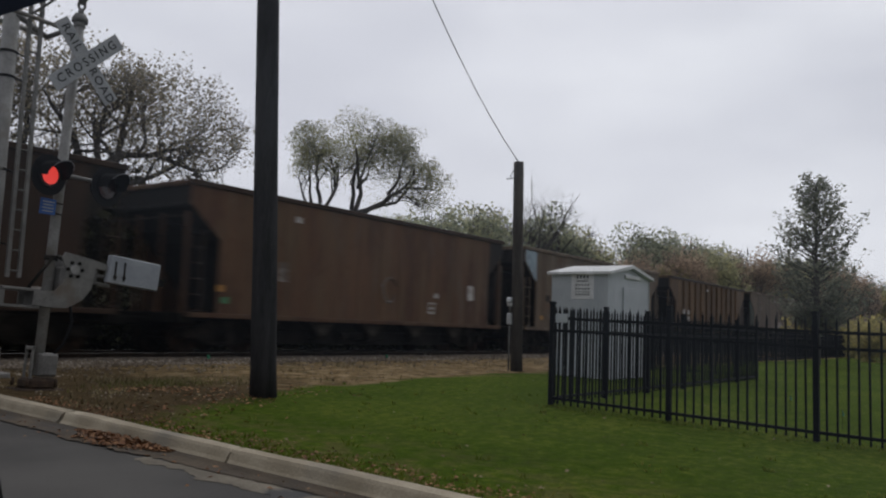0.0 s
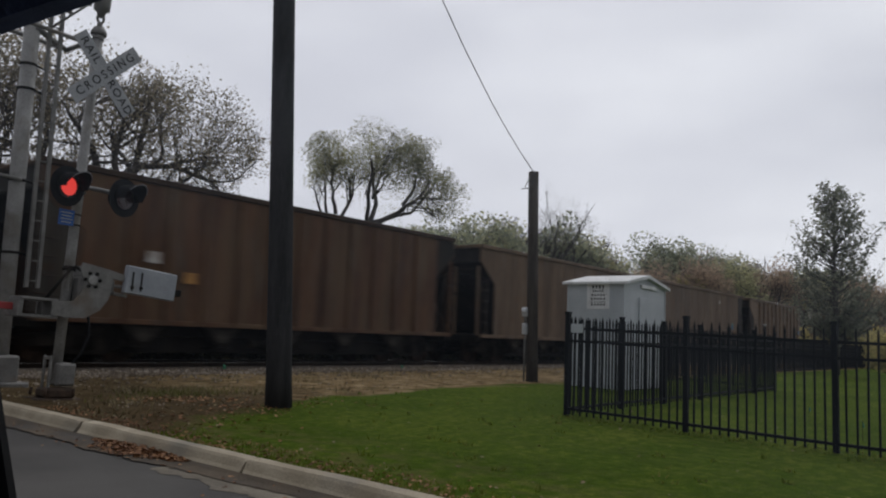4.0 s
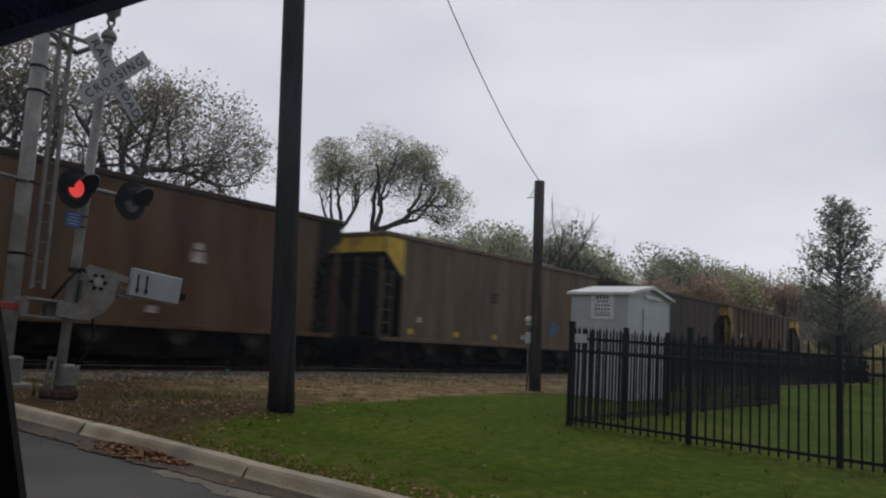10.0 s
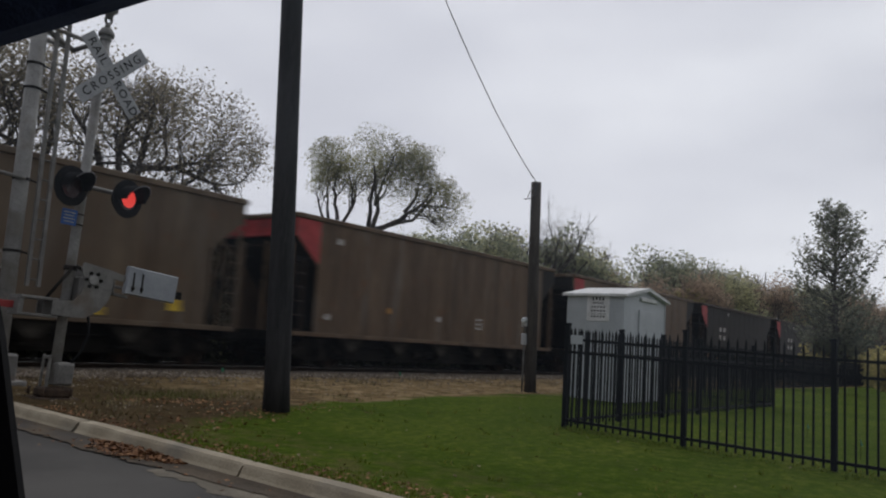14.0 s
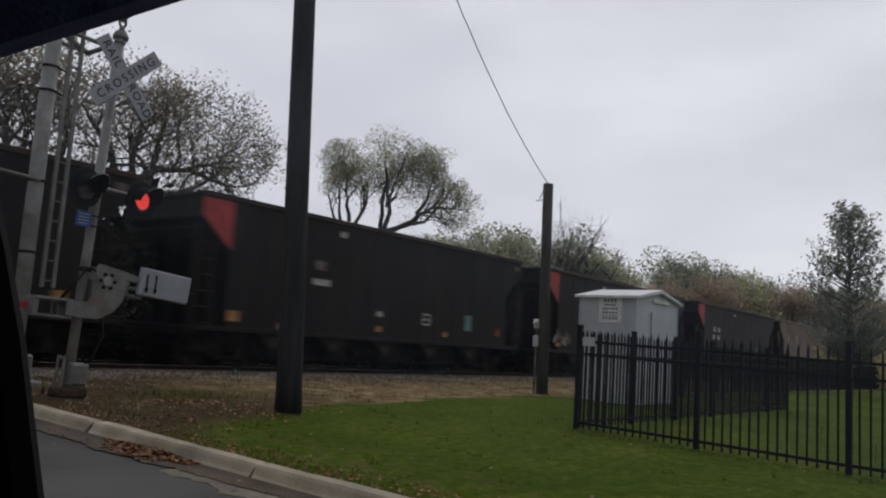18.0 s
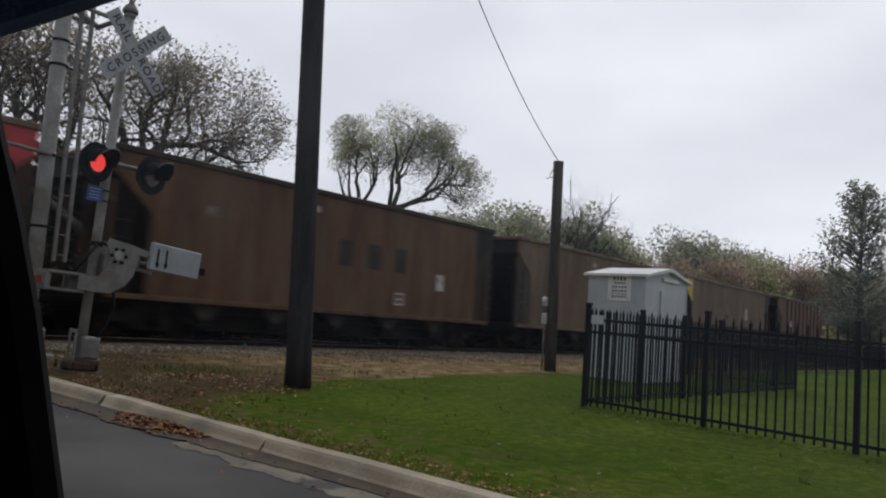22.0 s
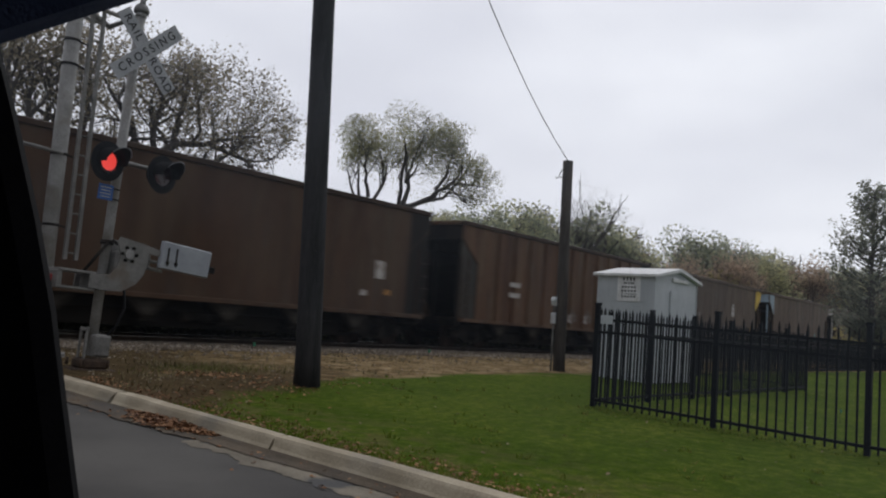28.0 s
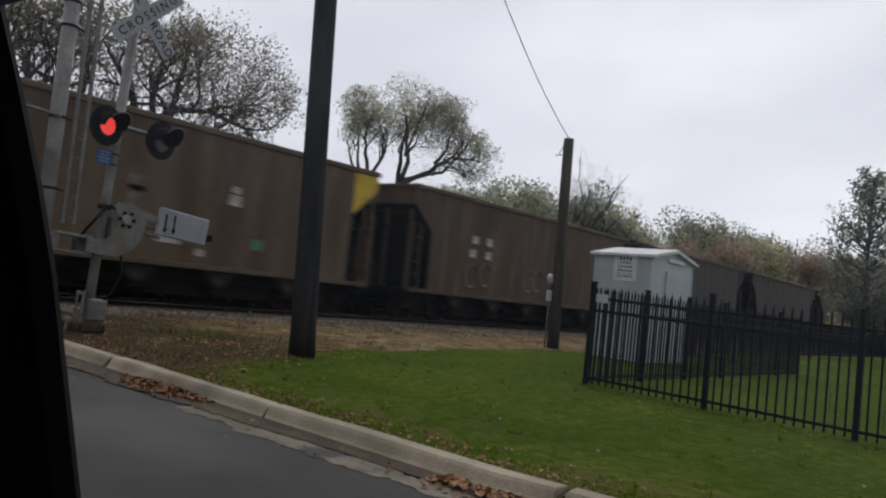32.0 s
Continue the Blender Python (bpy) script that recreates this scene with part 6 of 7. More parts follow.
BARK = material("grey_bark", (0.055, 0.049, 0.045), (0.14, 0.127, 0.117), 0.95, scale=5, fine=40, bump=0.8, stretch=(1, 1, 0.3))
LEAF_OLIVE = foliage("olive_leaves", (0.2464, 0.2425, 0.1711), (0.4146, 0.4072, 0.2507), (0.6274, 0.5948, 0.3244), 0.82)
LEAF_THIN = foliage("thin_yellow_green_leaves", (0.16, 0.16, 0.105), (0.28, 0.277, 0.16), (0.45, 0.425, 0.22), 0.82)
LEAF_GREY = foliage("brownish_leaves", (0.16, 0.14, 0.108), (0.26, 0.228, 0.168), (0.36, 0.315, 0.22), 0.82)
LEAF_GREEN = foliage("dull_green_leaves", (0.2058, 0.2292, 0.1764), (0.3344, 0.3565, 0.2520), (0.5145, 0.5092, 0.3150), 0.78)
LEAF_GOLD = foliage("yellowing_leaves", (0.2438, 0.2194, 0.1008), (0.3737, 0.3250, 0.1382), (0.5200, 0.4388, 0.1788), 0.65)
LEAF_RUST = foliage("rusty_leaves", (0.2930, 0.2261, 0.1758), (0.4186, 0.3140, 0.2302), (0.5442, 0.4186, 0.2930), 0.78)
UNDER = foliage("undergrowth_leaves_painted_dark", (0.018, 0.020, 0.010), (0.034, 0.036, 0.016), (0.06, 0.055, 0.022))


def leaf(out, p, size, rng):
    """One folded leaf."""
    a, t = rng.uniform(0, 2 * math.pi), rng.uniform(-0.9, 0.9)
    d = Vector((math.cos(a) * math.cos(t), math.sin(a) * math.cos(t), math.sin(t)))
    s = d.cross(Vector((rng.uniform(-1, 1), rng.uniform(-1, 1), rng.uniform(-1, 1)))).normalized()
    up = d.cross(s)
    w = size * rng.uniform(0.28, 0.42)
    base = len(out.v)
    out.v += [tuple(p), tuple(p + d * size * 0.5 + s * w + up * w * 0.4), tuple(p + d * size), tuple(p + d * size * 0.5 - s * w + up * w * 0.4)]
    out.f += [(base, base + 1, base + 2), (base, base + 2, base + 3)]
    out.s += [False, False]


def grow(wood, leaves, rng, p, d, length, r, level, cfg):
    """A wandering limb that tapers, forks and ends in leafy twigs."""
    n = 7 if level < 2 else 5 if level == 2 else 3
    pts, radii = [p.copy()], [r]
    step = length / n
    d = d.normalized()
    for i in range(n):
        bend = Vector((rng.gauss(0, 1), rng.gauss(0, 1), rng.gauss(0, 1))) * cfg["crook"]
        d = (d + bend + Vector((0, 0, cfg["lift"] if level < 3 else -0.02))).normalized()
        q = p + d * step
        if level and not cfg["inside"](q):
            d = (d * 0.4 + (cfg["heart"] - q).normalized() * 0.6).normalized()
            q = p + d * step * 0.6
            if not cfg["inside"](q):
                break
        p = q
        pts.append(p.copy())
        radii.append(r * (1 - 0.72 * (i + 1) / n))
    if len(pts) < 2:
        return
    n = len(pts) - 1
    wood.tube(pts, radii, (9, 7, 5, 4, 3)[min(level, 4)], caps=False)
    if level >= cfg["levels"]:
        for q in pts[1:]:
            for _ in range(cfg["leaves"]):
                off = Vector((rng.gauss(0, 1), rng.gauss(0, 1), rng.gauss(0, 1))) * cfg["spread"]
                if cfg["inside"](q + off):
                    leaf(leaves, q + off, cfg["size"] * rng.uniform(0.6, 1.3), rng)
        return
    kids = cfg["kids"][level]
    for k in range(kids):
        s = cfg["from"] + (1 - cfg["from"]) * (k + rng.uniform(0.2, 0.9)) / kids
        i = min(int(s * n), n - 1)
        q = pts[i].lerp(pts[i + 1], s * n - i)
        axis = (pts[i + 1] - pts[i]).normalized()
        side = axis.cross(Vector((rng.gauss(0, 1), rng.gauss(0, 1), rng.gauss(0, 1)))).normalized()
        ang = radians(rng.uniform(*cfg["angle"]))
        dd = axis * math.cos(ang) + side * math.sin(ang)
        dd.z += cfg["rise"]
        grow(wood, leaves, rng, q, dd, length * rng.uniform(*cfg["shrink"]), radii[i] * rng.uniform(*cfg["taper"]), level + 1, cfg)


CFG = dict(levels=4, kids=(5, 5, 4, 4), crook=0.16, lift=0.03, leaves=2, spread=0.22, size=0.16, angle=(28, 65), shrink=(0.5, 0.72), rise=0.12, taper=(0.45, 0.62))
CFG["from"] = 0.3


def within(*blobs, low=0.0):
    """Whether a point lies in one of some ellipsoids with uneven skins, or on the bare trunk below."""
    def inside(p):
        for (cx, cy, cz), (rx, ry, rz) in blobs:
            e = ((p.x - cx) / rx) ** 2 + ((p.y - cy) / ry) ** 2 + ((p.z - cz) / rz) ** 2
            if e < 1 + 1.25 * noise.noise((p.x * 0.75, p.y * 0.75 + cx, p.z * 0.75)):
                return True
        return False
    return inside


def tree(seed, m, stems, label, leaf_mat, group="", **over):
    """stems: direction, length and radius of each limb that leaves the foot."""
    cfg, rng = {**CFG, **over}, random.Random(seed)
    ob = thing("tree", m, label, "tree", group)
    wood, leaves = Solid(), Solid()
    for foot, d, length, r in stems:
        grow(wood, leaves, rng, Vector(foot), Vector(d), length, r, 0, cfg)
    part("trunk", wood.mesh("trunk", False), BARK, ob, "dark branching trunk and limbs")
    part("crown", leaves.mesh("crown", False), leaf_mat, ob, "sparse crown of small leaves")
    return ob


# the gnarled tree beyond the crossing signal, its neighbour, and the wide one beyond the tall pole
tree(5, pose(13.9, 24.2, 0.1), [((0, 0, 0), (0.03, 0, 1), 6.0, 0.3), ((0.05, 0, 5.2), (0.95, -0.1, 0.5), 4.6, 0.17), ((-0.05, 0, 5.0), (-0.75, 0.1, 0.6), 3.6, 0.16), ((0.05, 0, 5.8), (0.6, 0.2, 0.75), 3.6, 0.14), ((0, 0, 5.4), (-0.25, -0.3, 0.9), 3.0, 0.13), ((0, 0, 5.0), (0.95, 0.3, 0.22), 4.4, 0.13), ((0.3, 0, 5.3), (1.0, -0.2, 0.16), 3.4, 0.1), ((0, 0, 5.6), (0.2, 0.3, 0.9), 3.0, 0.12), ((2.0, 0, 6.6), (1.0, 0.0, 0.35), 3.6, 0.09)], "large gnarled tree with thin brown-green autumn leaves", LEAF_GREY, kids=(6, 5, 5, 4), leaves=1, size=0.105, crook=0.22, spread=0.2, inside=within(((0.9, 0, 7.6), (3.2, 2.8, 2.6)), ((3.4, 0, 7.3), (2.7, 2.2, 1.9)), ((-2.3, 0, 7.4), (2.8, 2.4, 2.3))), heart=Vector((1.6, 0, 7.2)))
tree(11, pose(9.3, 24.6, 0.1), [((0, 0, 0), (-0.03, 0, 1), 5.8, 0.27), ((0, 0, 4.4), (0.75, -0.1, 0.6), 3.6, 0.16), ((0, 0, 4.7), (-0.7, 0.1, 0.6), 3.6, 0.16), ((0, 0, 5.2), (0.3, 0.2, 0.9), 3.4, 0.13), ((0, 0, 5.2), (-0.2, -0.3, 0.9), 3.4, 0.13)], "crooked tree with sparse greenish autumn leaves", LEAF_GREY, kids=(6, 5, 5, 4), leaves=1, size=0.115, crook=0.2, spread=0.2, inside=within(((0.3, 0, 7.7), (3.9, 3, 3.3))), heart=Vector((0.2, 0, 7.4)))
tree(17, pose(12.3, 26.6, 0.1), [((0, 0, 0), (0.02, 0, 1), 6.0, 0.26), ((0, 0, 5.0), (0.8, -0.1, 0.55), 3.6, 0.16), ((0, 0, 5.0), (-0.8, 0.1, 0.6), 3.6, 0.15), ((0, 0, 5.6), (0.2, 0.2, 0.95), 3.4, 0.13), ((0, 0, 5.6), (-0.3, -0.2, 0.9), 3.4, 0.13)], "tangled tree with brown-green autumn leaves", LEAF_GREY, kids=(6, 5, 5, 3), leaves=1, size=0.12, crook=0.22, spread=0.22, inside=within(((0, 0, 8.2), (3.3, 2.8, 3.1))), heart=Vector((0, 0, 7.6)))
tree(23, pose(27.42, 25.7, 0.1, 0, 0, -47), [((0, 0, 0), (0, 0, 1), 6.3, 0.24), ((0, 0, 5.9), (0.75, 0, 0.6), 4.0, 0.15), ((0.3, 0, 6.3), (0.95, 0.12, 0.3), 4.4, 0.11), ((0.1, 0, 6.2), (0.3, 0.1, 0.95), 4.0, 0.13), ((0, 0, 6.0), (-0.12, -0.2, 0.95), 4.2, 0.12), ((-2.1, 0, 0), (0.1, 0, 1), 6.8, 0.15), ((-1.5, 0, 6.2), (0.5, 0.1, 0.85), 3.0, 0.1), ((-1.5, 0, 6.6), (-0.35, -0.1, 0.9), 2.6, 0.1), ((-2.3, 0, 5.6), (0.55, 0, 0.8), 2.4, 0.1), ((-1.9, 0, 6.5), (-0.5, 0.1, 0.8), 2.2, 0.08), ((1.6, 0, 7.2), (0.3, -0.2, 0.9), 2.5, 0.09), ((-0.9, 0, 7.2), (0.2, 0.2, 0.95), 2.8, 0.08), ((0.2, 0, 7.4), (0.0, -0.2, 1.0), 2.8, 0.08), ((2.2, 0, 7.5), (0.8, 0.1, 0.4), 2.0, 0.07)], "wide many-stemmed tree with thin yellow-green leaves", LEAF_THIN, kids=(6, 5, 4, 3), leaves=3, size=0.075, crook=0.22, lift=0.03, spread=0.2, taper=(0.36, 0.52), inside=within(((-1.9, 0, 8.8), (1.3, 2.0, 1.6)), ((0.1, 0, 9.6), (1.3, 2.2, 1.7)), ((2.0, 0, 9.0), (1.4, 2.0, 1.6)), ((3.3, 0, 7.7), (1.5, 1.8, 1.2)), ((1.7, 0, 7.3), (1.9, 2.0, 0.8)), ((-1.0, 0, 7.5), (1.3, 1.5, 0.9))), heart=Vector((0.8, 0, 8.5)))
# the young tree beyond the fence
LEAF_YOUNG = foliage("dull_grey_green_leaves", (0.155, 0.165, 0.135), (0.22, 0.23, 0.178), (0.30, 0.305, 0.22), 0.8)


# half width of the young tree's crown against its height
GIRTH = ((0.0, 0.8), (0.1, 1.5), (0.26, 2.0), (0.45, 2.1), (0.65, 1.8), (0.8, 1.35), (0.92, 0.8), (1.04, 0.3))


def girth(h):
    for (h0, w0), (h1, w1) in zip(GIRTH, GIRTH[1:]):
        if h <= h1:
            return w0 + (w1 - w0) * (h - h0) / (h1 - h0)
    return 0.1


def young_tree(m):
    """An upswept crown of many leafy sprays on a straight leader."""
    rng = random.Random(31)
    ob = thing("tree", m, "young upswept tree with dense dull green leaves", "tree")
    wood, leaves = Solid(), Solid()
    wood.tube([(0, 0, -0.1), (0.02, 0, 2), (-0.03, 0.02, 5), (0, 0, 8.3)], [0.13, 0.11, 0.06, 0.015], 8)
    for i in range(330):
        h = rng.random() ** 1.2
        a = rng.uniform(0, 2 * math.pi)
        out = girth(h) * rng.uniform(0.35, 1.0) * (1 + 0.75 * noise.noise((math.cos(a) * 1.8, math.sin(a) * 1.8, h * 9)))
        tip = Vector((out * math.cos(a), out * math.sin(a), 2.0 + 6.6 * h + rng.uniform(-0.1, 0.25)))
        foot = Vector((0, 0, max(1.3, tip.z - out * rng.uniform(0.6, 1.1) - 0.2)))
        mid = foot.lerp(tip, 0.55) + Vector((0.12 * math.cos(a) * out, 0.12 * math.sin(a) * out, -0.1 * out))
        wood.tube([foot, mid, tip], [0.022, 0.014, 0.004], 4, caps=False)
        for _ in range(28):
            s = rng.uniform(0.4, 1.06)
            q = mid.lerp(tip, (s - 0.45) / 0.55) + Vector((rng.gauss(0, 0.085), rng.gauss(0, 0.085), rng.gauss(0, 0.085)))
            leaf(leaves, q, 0.13 * rng.uniform(0.6, 1.3), rng)
    part("trunk", wood.mesh("trunk", False), BARK, ob, "straight grey trunk with upswept twigs")
    part("crown", leaves.mesh("crown", False), LEAF_YOUNG, ob, "dense crown of small dull green leaves")


young_tree(pose(38.0, 7.62, 0.15) @ Matrix.Diagonal((1.12, 1.12, 0.965, 1)))

# the woods along the far side of the railway
WG = "woods behind the railway"
BUSHY = within(((0, 0, 5.6), (2.9, 2.9, 3.8)))
WOODS = [
    tree(41, pose(44, 33, 0), [((0, 0, 0), (0, 0, 1), 7.0, 0.2), ((0, 0, 2.4), (0.5, 0.1, 0.8), 4.0, 0.14), ((0, 0, 2.2), (-0.5, -0.1, 0.8), 4.0, 0.14), ((0, 0, 3.0), (0.1, 0.5, 0.8), 4.0, 0.12), ((0, 0, 3.0), (0.1, -0.5, 0.8), 4.0, 0.12)], "leafy green-brown tree in the woods", LEAF_GREEN, WG, levels=3, kids=(7, 6, 4), leaves=2, size=0.24, spread=0.34, inside=BUSHY, heart=Vector((0, 0, 5.5))),
    tree(43, pose(49, 34, 0), [((0, 0, 0), (0, 0, 1), 7.0, 0.2), ((0, 0, 2.4), (0.45, 0.2, 0.8), 4.0, 0.13), ((0, 0, 2.4), (-0.45, 0.1, 0.8), 4.0, 0.13), ((0, 0, 3), (0.1, -0.45, 0.8), 4.0, 0.13)], "leafy yellow-green tree in the woods", LEAF_OLIVE, WG, levels=3, kids=(7, 6, 4), leaves=2, size=0.24, spread=0.34, inside=within(((0, 0, 5.2), (3.1, 3.1, 3.3)), ((1.0, 0, 7), (1.8, 1.8, 2.2))), heart=Vector((0, 0, 5.5))),
    tree(47, pose(60.5, 36, 0), [((0, 0, 0), (0, 0, 1), 7.5, 0.16), ((0, 0, 2), (0.35, 0.1, 0.9), 6.0, 0.1), ((0, 0, 2.4), (-0.35, 0.1, 0.9), 6.0, 0.1), ((0, 0, 1.6), (0.1, -0.3, 0.9), 5.6, 0.09)], "nearly bare tree with upright twigs in the woods", LEAF_GREY, WG, levels=3, kids=(8, 5, 4), leaves=0, size=0.2, angle=(18, 42), lift=0.06, rise=0.2, taper=(0.38, 0.52), inside=within(((0, 0, 6.5), (3.2, 3.2, 4.8))), heart=Vector((0, 0, 8))),
    tree(53, pose(64, 33, 0), [((0, 0, 0), (0, 0, 1), 7.4, 0.16), ((0, 0, 2), (0.3, 0.1, 0.9), 4.6, 0.1), ((0, 0, 2.4), (-0.35, 0.1, 0.8), 4.4, 0.1), ((0, 0, 2.4), (0.1, -0.35, 0.8), 4.4, 0.1)], "thin rusty-leaved tree in the woods", LEAF_RUST, WG, levels=3, kids=(7, 6, 4), leaves=2, size=0.2, spread=0.3, inside=within(((0, 0, 5.6), (2.6, 2.6, 4.0))), heart=Vector((0, 0, 5.5))),
    tree(59, pose(75, 33, 0), [((0, 0, 0), (0, 0, 1), 5.4, 0.16), ((0, 0, 1.6), (0.4, 0.1, 0.8), 3.6, 0.12), ((0, 0, 1.4), (-0.45, 0.1, 0.8), 3.6, 0.12), ((0, 0, 1.4), (0.1, -0.45, 0.8), 3.6, 0.12)], "leafy golden-yellow tree in the woods", LEAF_GOLD, WG, levels=3, kids=(7, 6, 4), leaves=2, size=0.24, spread=0.34, inside=within(((0, 0, 4.4), (2.7, 2.7, 3.0))), heart=Vector((0, 0, 4.5))),
]
wr = random.Random(77)
# kind, x, y, scale
ROW = [(1, 42, 35, 1.0), (0, 47, 37, 1.1), (0, 50, 33, 1.15), (1, 53.5, 36, 1.3), (0, 60, 33, 1.3), (1, 65, 33, 1.25), (0, 70, 33, 1.05), (3, 73, 34, 1.05), (3, 78, 33, 1.1), (4, 82, 31, 1.2), (3, 86, 30, 1.2), (2, 62, 38, 0.9), (3, 71, 37, 1.2), (1, 39, 38, 0.8), (0, 36, 41, 0.75), (1, 22, 40, 0.75), (0, 17.5, 42, 0.8), (0, 31, 44, 0.8)]
for x in range(84, 236, 7):
    ROW.append((wr.choice((0, 1, 3, 3, 3, 4, 3)), x + wr.uniform(-2, 2), 29 - 4 * min((x - 84) / 60, 1) + wr.uniform(0, 5), 1.3 + 0.35 * min((x - 84) / 100, 1) + wr.uniform(-0.15, 0.15)))
for x in range(88, 236, 13):
    ROW.append((wr.choice((0, 3, 4, 1)), x + wr.uniform(-2, 2), 33 + wr.uniform(0, 5), 1.5 + 0.3 * min((x - 84) / 100, 1)))
for x in range(-40, 4, 11):
    ROW.append((wr.choice((0, 1, 3)), x, 30 + wr.uniform(0, 8), 1.1))
for kind, x, y, s in ROW:
    copy_thing(WOODS[kind], pose(x, y, 0, 0, 0, wr.uniform(0, 360)) @ Matrix.Diagonal((s, s, s, 1)))

copy_thing(WOODS[2], pose(56.6, 32.2, 0, 0, 0, 30) @ Matrix.Diagonal((1.6, 1.6, 1.16, 1)))

# undergrowth along the far side of the track, and by the young tree


def shrub(seed, m, label, leaf_mat, w, h, count, group):
    rng = random.Random(seed)
    ob = thing("shrub", m, label, "shrub", group)
    wood, leaves = Solid(), Solid()
    for i in range(14):
        a = rng.uniform(0, 2 * math.pi)
        d = Vector((math.cos(a) * w * rng.uniform(0.2, 0.9), math.sin(a) * w * 0.4 * rng.uniform(0.2, 0.9), h * rng.uniform(0.5, 0.95)))
        mid = d * 0.5 + Vector((rng.uniform(-0.1, 0.1), rng.uniform(-0.1, 0.1), 0.15))
        wood.tube([(0, 0, 0), mid, d], [0.03, 0.02, 0.006], 4, caps=False)
        for _ in range(count // 14):
            s = rng.uniform(0.15, 1.05)
            q = d * s + Vector((rng.gauss(0, 1) * w * 0.2, rng.gauss(0, 1) * w * 0.12, rng.gauss(0, 1) * h * 0.11))
            if q.z > 0.02:
                leaf(leaves, q, (0.24 if h < 4 else 0.6) * rng.uniform(0.6, 1.3), rng)
    part("stem_cluster", wood.mesh("stems", False), BARK, ob)
    part("leaves", leaves.mesh("leaves", False), leaf_mat, ob)
    return ob


# the two by the track are painted dark to back the shaded train gaps
SHRUBS = [shrub(3, pose(4, 22.6, -0.05), "leafy undergrowth beside the railway, painted dark as a backing", UNDER, 2.2, 2.6, 1500, "undergrowth"), shrub(8, pose(8, 22.8, -0.05), "tangled undergrowth beside the railway, painted dark as a backing", UNDER, 2.2, 2.4, 1500, "undergrowth"), shrub(12, pose(55.5, 9.0, 0.1), "yellow-green bush beyond the fence", LEAF_GOLD, 1.8, 2.2, 1100, "bushes beyond the fence")]
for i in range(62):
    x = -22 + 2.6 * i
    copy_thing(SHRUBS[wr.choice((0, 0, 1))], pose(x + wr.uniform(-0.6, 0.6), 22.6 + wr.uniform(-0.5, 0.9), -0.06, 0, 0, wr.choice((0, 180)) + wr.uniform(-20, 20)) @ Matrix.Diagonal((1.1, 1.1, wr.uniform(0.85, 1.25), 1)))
# unseen tall leaf mass, added behind the train to fill its gaps with dark
gap_backing = shrub(21, pose(2, 25.6, -0.05), "tall leaf mass added behind the railway, dark in place of gap shade", UNDER, 2.6, 5.5, 2600, "undergrowth")
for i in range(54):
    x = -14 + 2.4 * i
    copy_thing(gap_backing, pose(x + wr.uniform(-0.5, 0.5), 25.6 + wr.uniform(-0.5, 0.7), -0.06, 0, 0, wr.choice((0, 180)) + wr.uniform(-20, 20)) @ Matrix.Diagonal((1.0, 1.0, wr.uniform(0.85, 1.05), 1)))
for x, y, s in ((48, 7.0, 1.0), (62, 8.6, 1.2), (70, 6.5, 1.5), (84, 7.5, 1.8), (66, 3.5, 1.3), (90, 3.0, 2.0), (110, 8, 2.2), (58, 12.6, 1.1), (74, 12.4, 1.3)):
    copy_thing(SHRUBS[2], pose(x, y, 0.1, 0, 0, wr.uniform(0, 360)) @ Matrix.Diagonal((s, s, s, 1)))

# ---- grass, stones and fallen leaves ----


def lawn_edge(x):
    return 9.6 - 2.6 * math.exp(-(x - 4.8) / 3.2)


GRASS = foliage("grass_blades", (0.085, 0.125, 0.014), (0.115, 0.15, 0.02), (0.19, 0.18, 0.05), 0.6)
GRASS.node_tree.nodes["Principled BSDF"].inputs["Specular IOR Level"].default_value = 0.03
gr, rg = Solid(), random.Random(9)
for _ in range(2600):
    x = 4.42 + 0.45 * rg.random() ** 2.0
    y = rg.uniform(-2.5, 9.6)
    if rg.random() < 0.3:
        x, y = 10.26 - 0.048 * (5.69 - y) + rg.gauss(0, 0.12), rg.uniform(-3, 5.7)
    if y > lawn_edge(x) + rg.gauss(0, 0.25):
        continue
    z = ground_z(x, y)
    far = math.hypot(x, y)
    for _ in range(2):
        a, h = rg.uniform(0, 2 * math.pi), rg.uniform(0.02, 0.045)
        w = 0.004 + 0.0006 * far
        px, py = x + rg.gauss(0, 0.02), y + rg.gauss(0, 0.02)
        lean = rg.uniform(0.004, 0.025)
        b = len(gr.v)
        gr.v += [(px - w * math.sin(a), py + w * math.cos(a), z - 0.005), (px + w * math.sin(a), py - w * math.cos(a), z - 0.005), (px + lean * math.cos(a), py + lean * math.sin(a), z + h)]
        gr.f.append((b, b + 1, b + 2))
        gr.s.append(False)
for _ in range(150):
    x, y = 4.75 + 6.5 * rg.random() ** 1.3, rg.uniform(-3, 9)
    if y > lawn_edge(x):
        continue
    z, w = ground_z(x, y), rg.uniform(0.01, 0.018)
    for _ in range(rg.randint(3, 9)):
        a, h, lean = rg.uniform(0, 2 * math.pi), rg.uniform(0.02, 0.06), rg.uniform(0.02, 0.06)
        px, py, b = x + rg.gauss(0, 0.04), y + rg.gauss(0, 0.04), len(gr.v)
        gr.v += [(px - w * math.sin(a), py + w * math.cos(a), z - 0.005), (px + w * math.sin(a), py - w * math.cos(a), z - 0.005), (px + lean * math.cos(a), py + lean * math.sin(a), z + h)]
        gr.f.append((b, b + 1, b + 2))
        gr.s.append(False)
grass = new("grass", gr.mesh("grass", False))
grass.data.materials.append(GRASS)
tagged(grass, "short green mown grass with yellowing blades", "grass", kind="stuff")

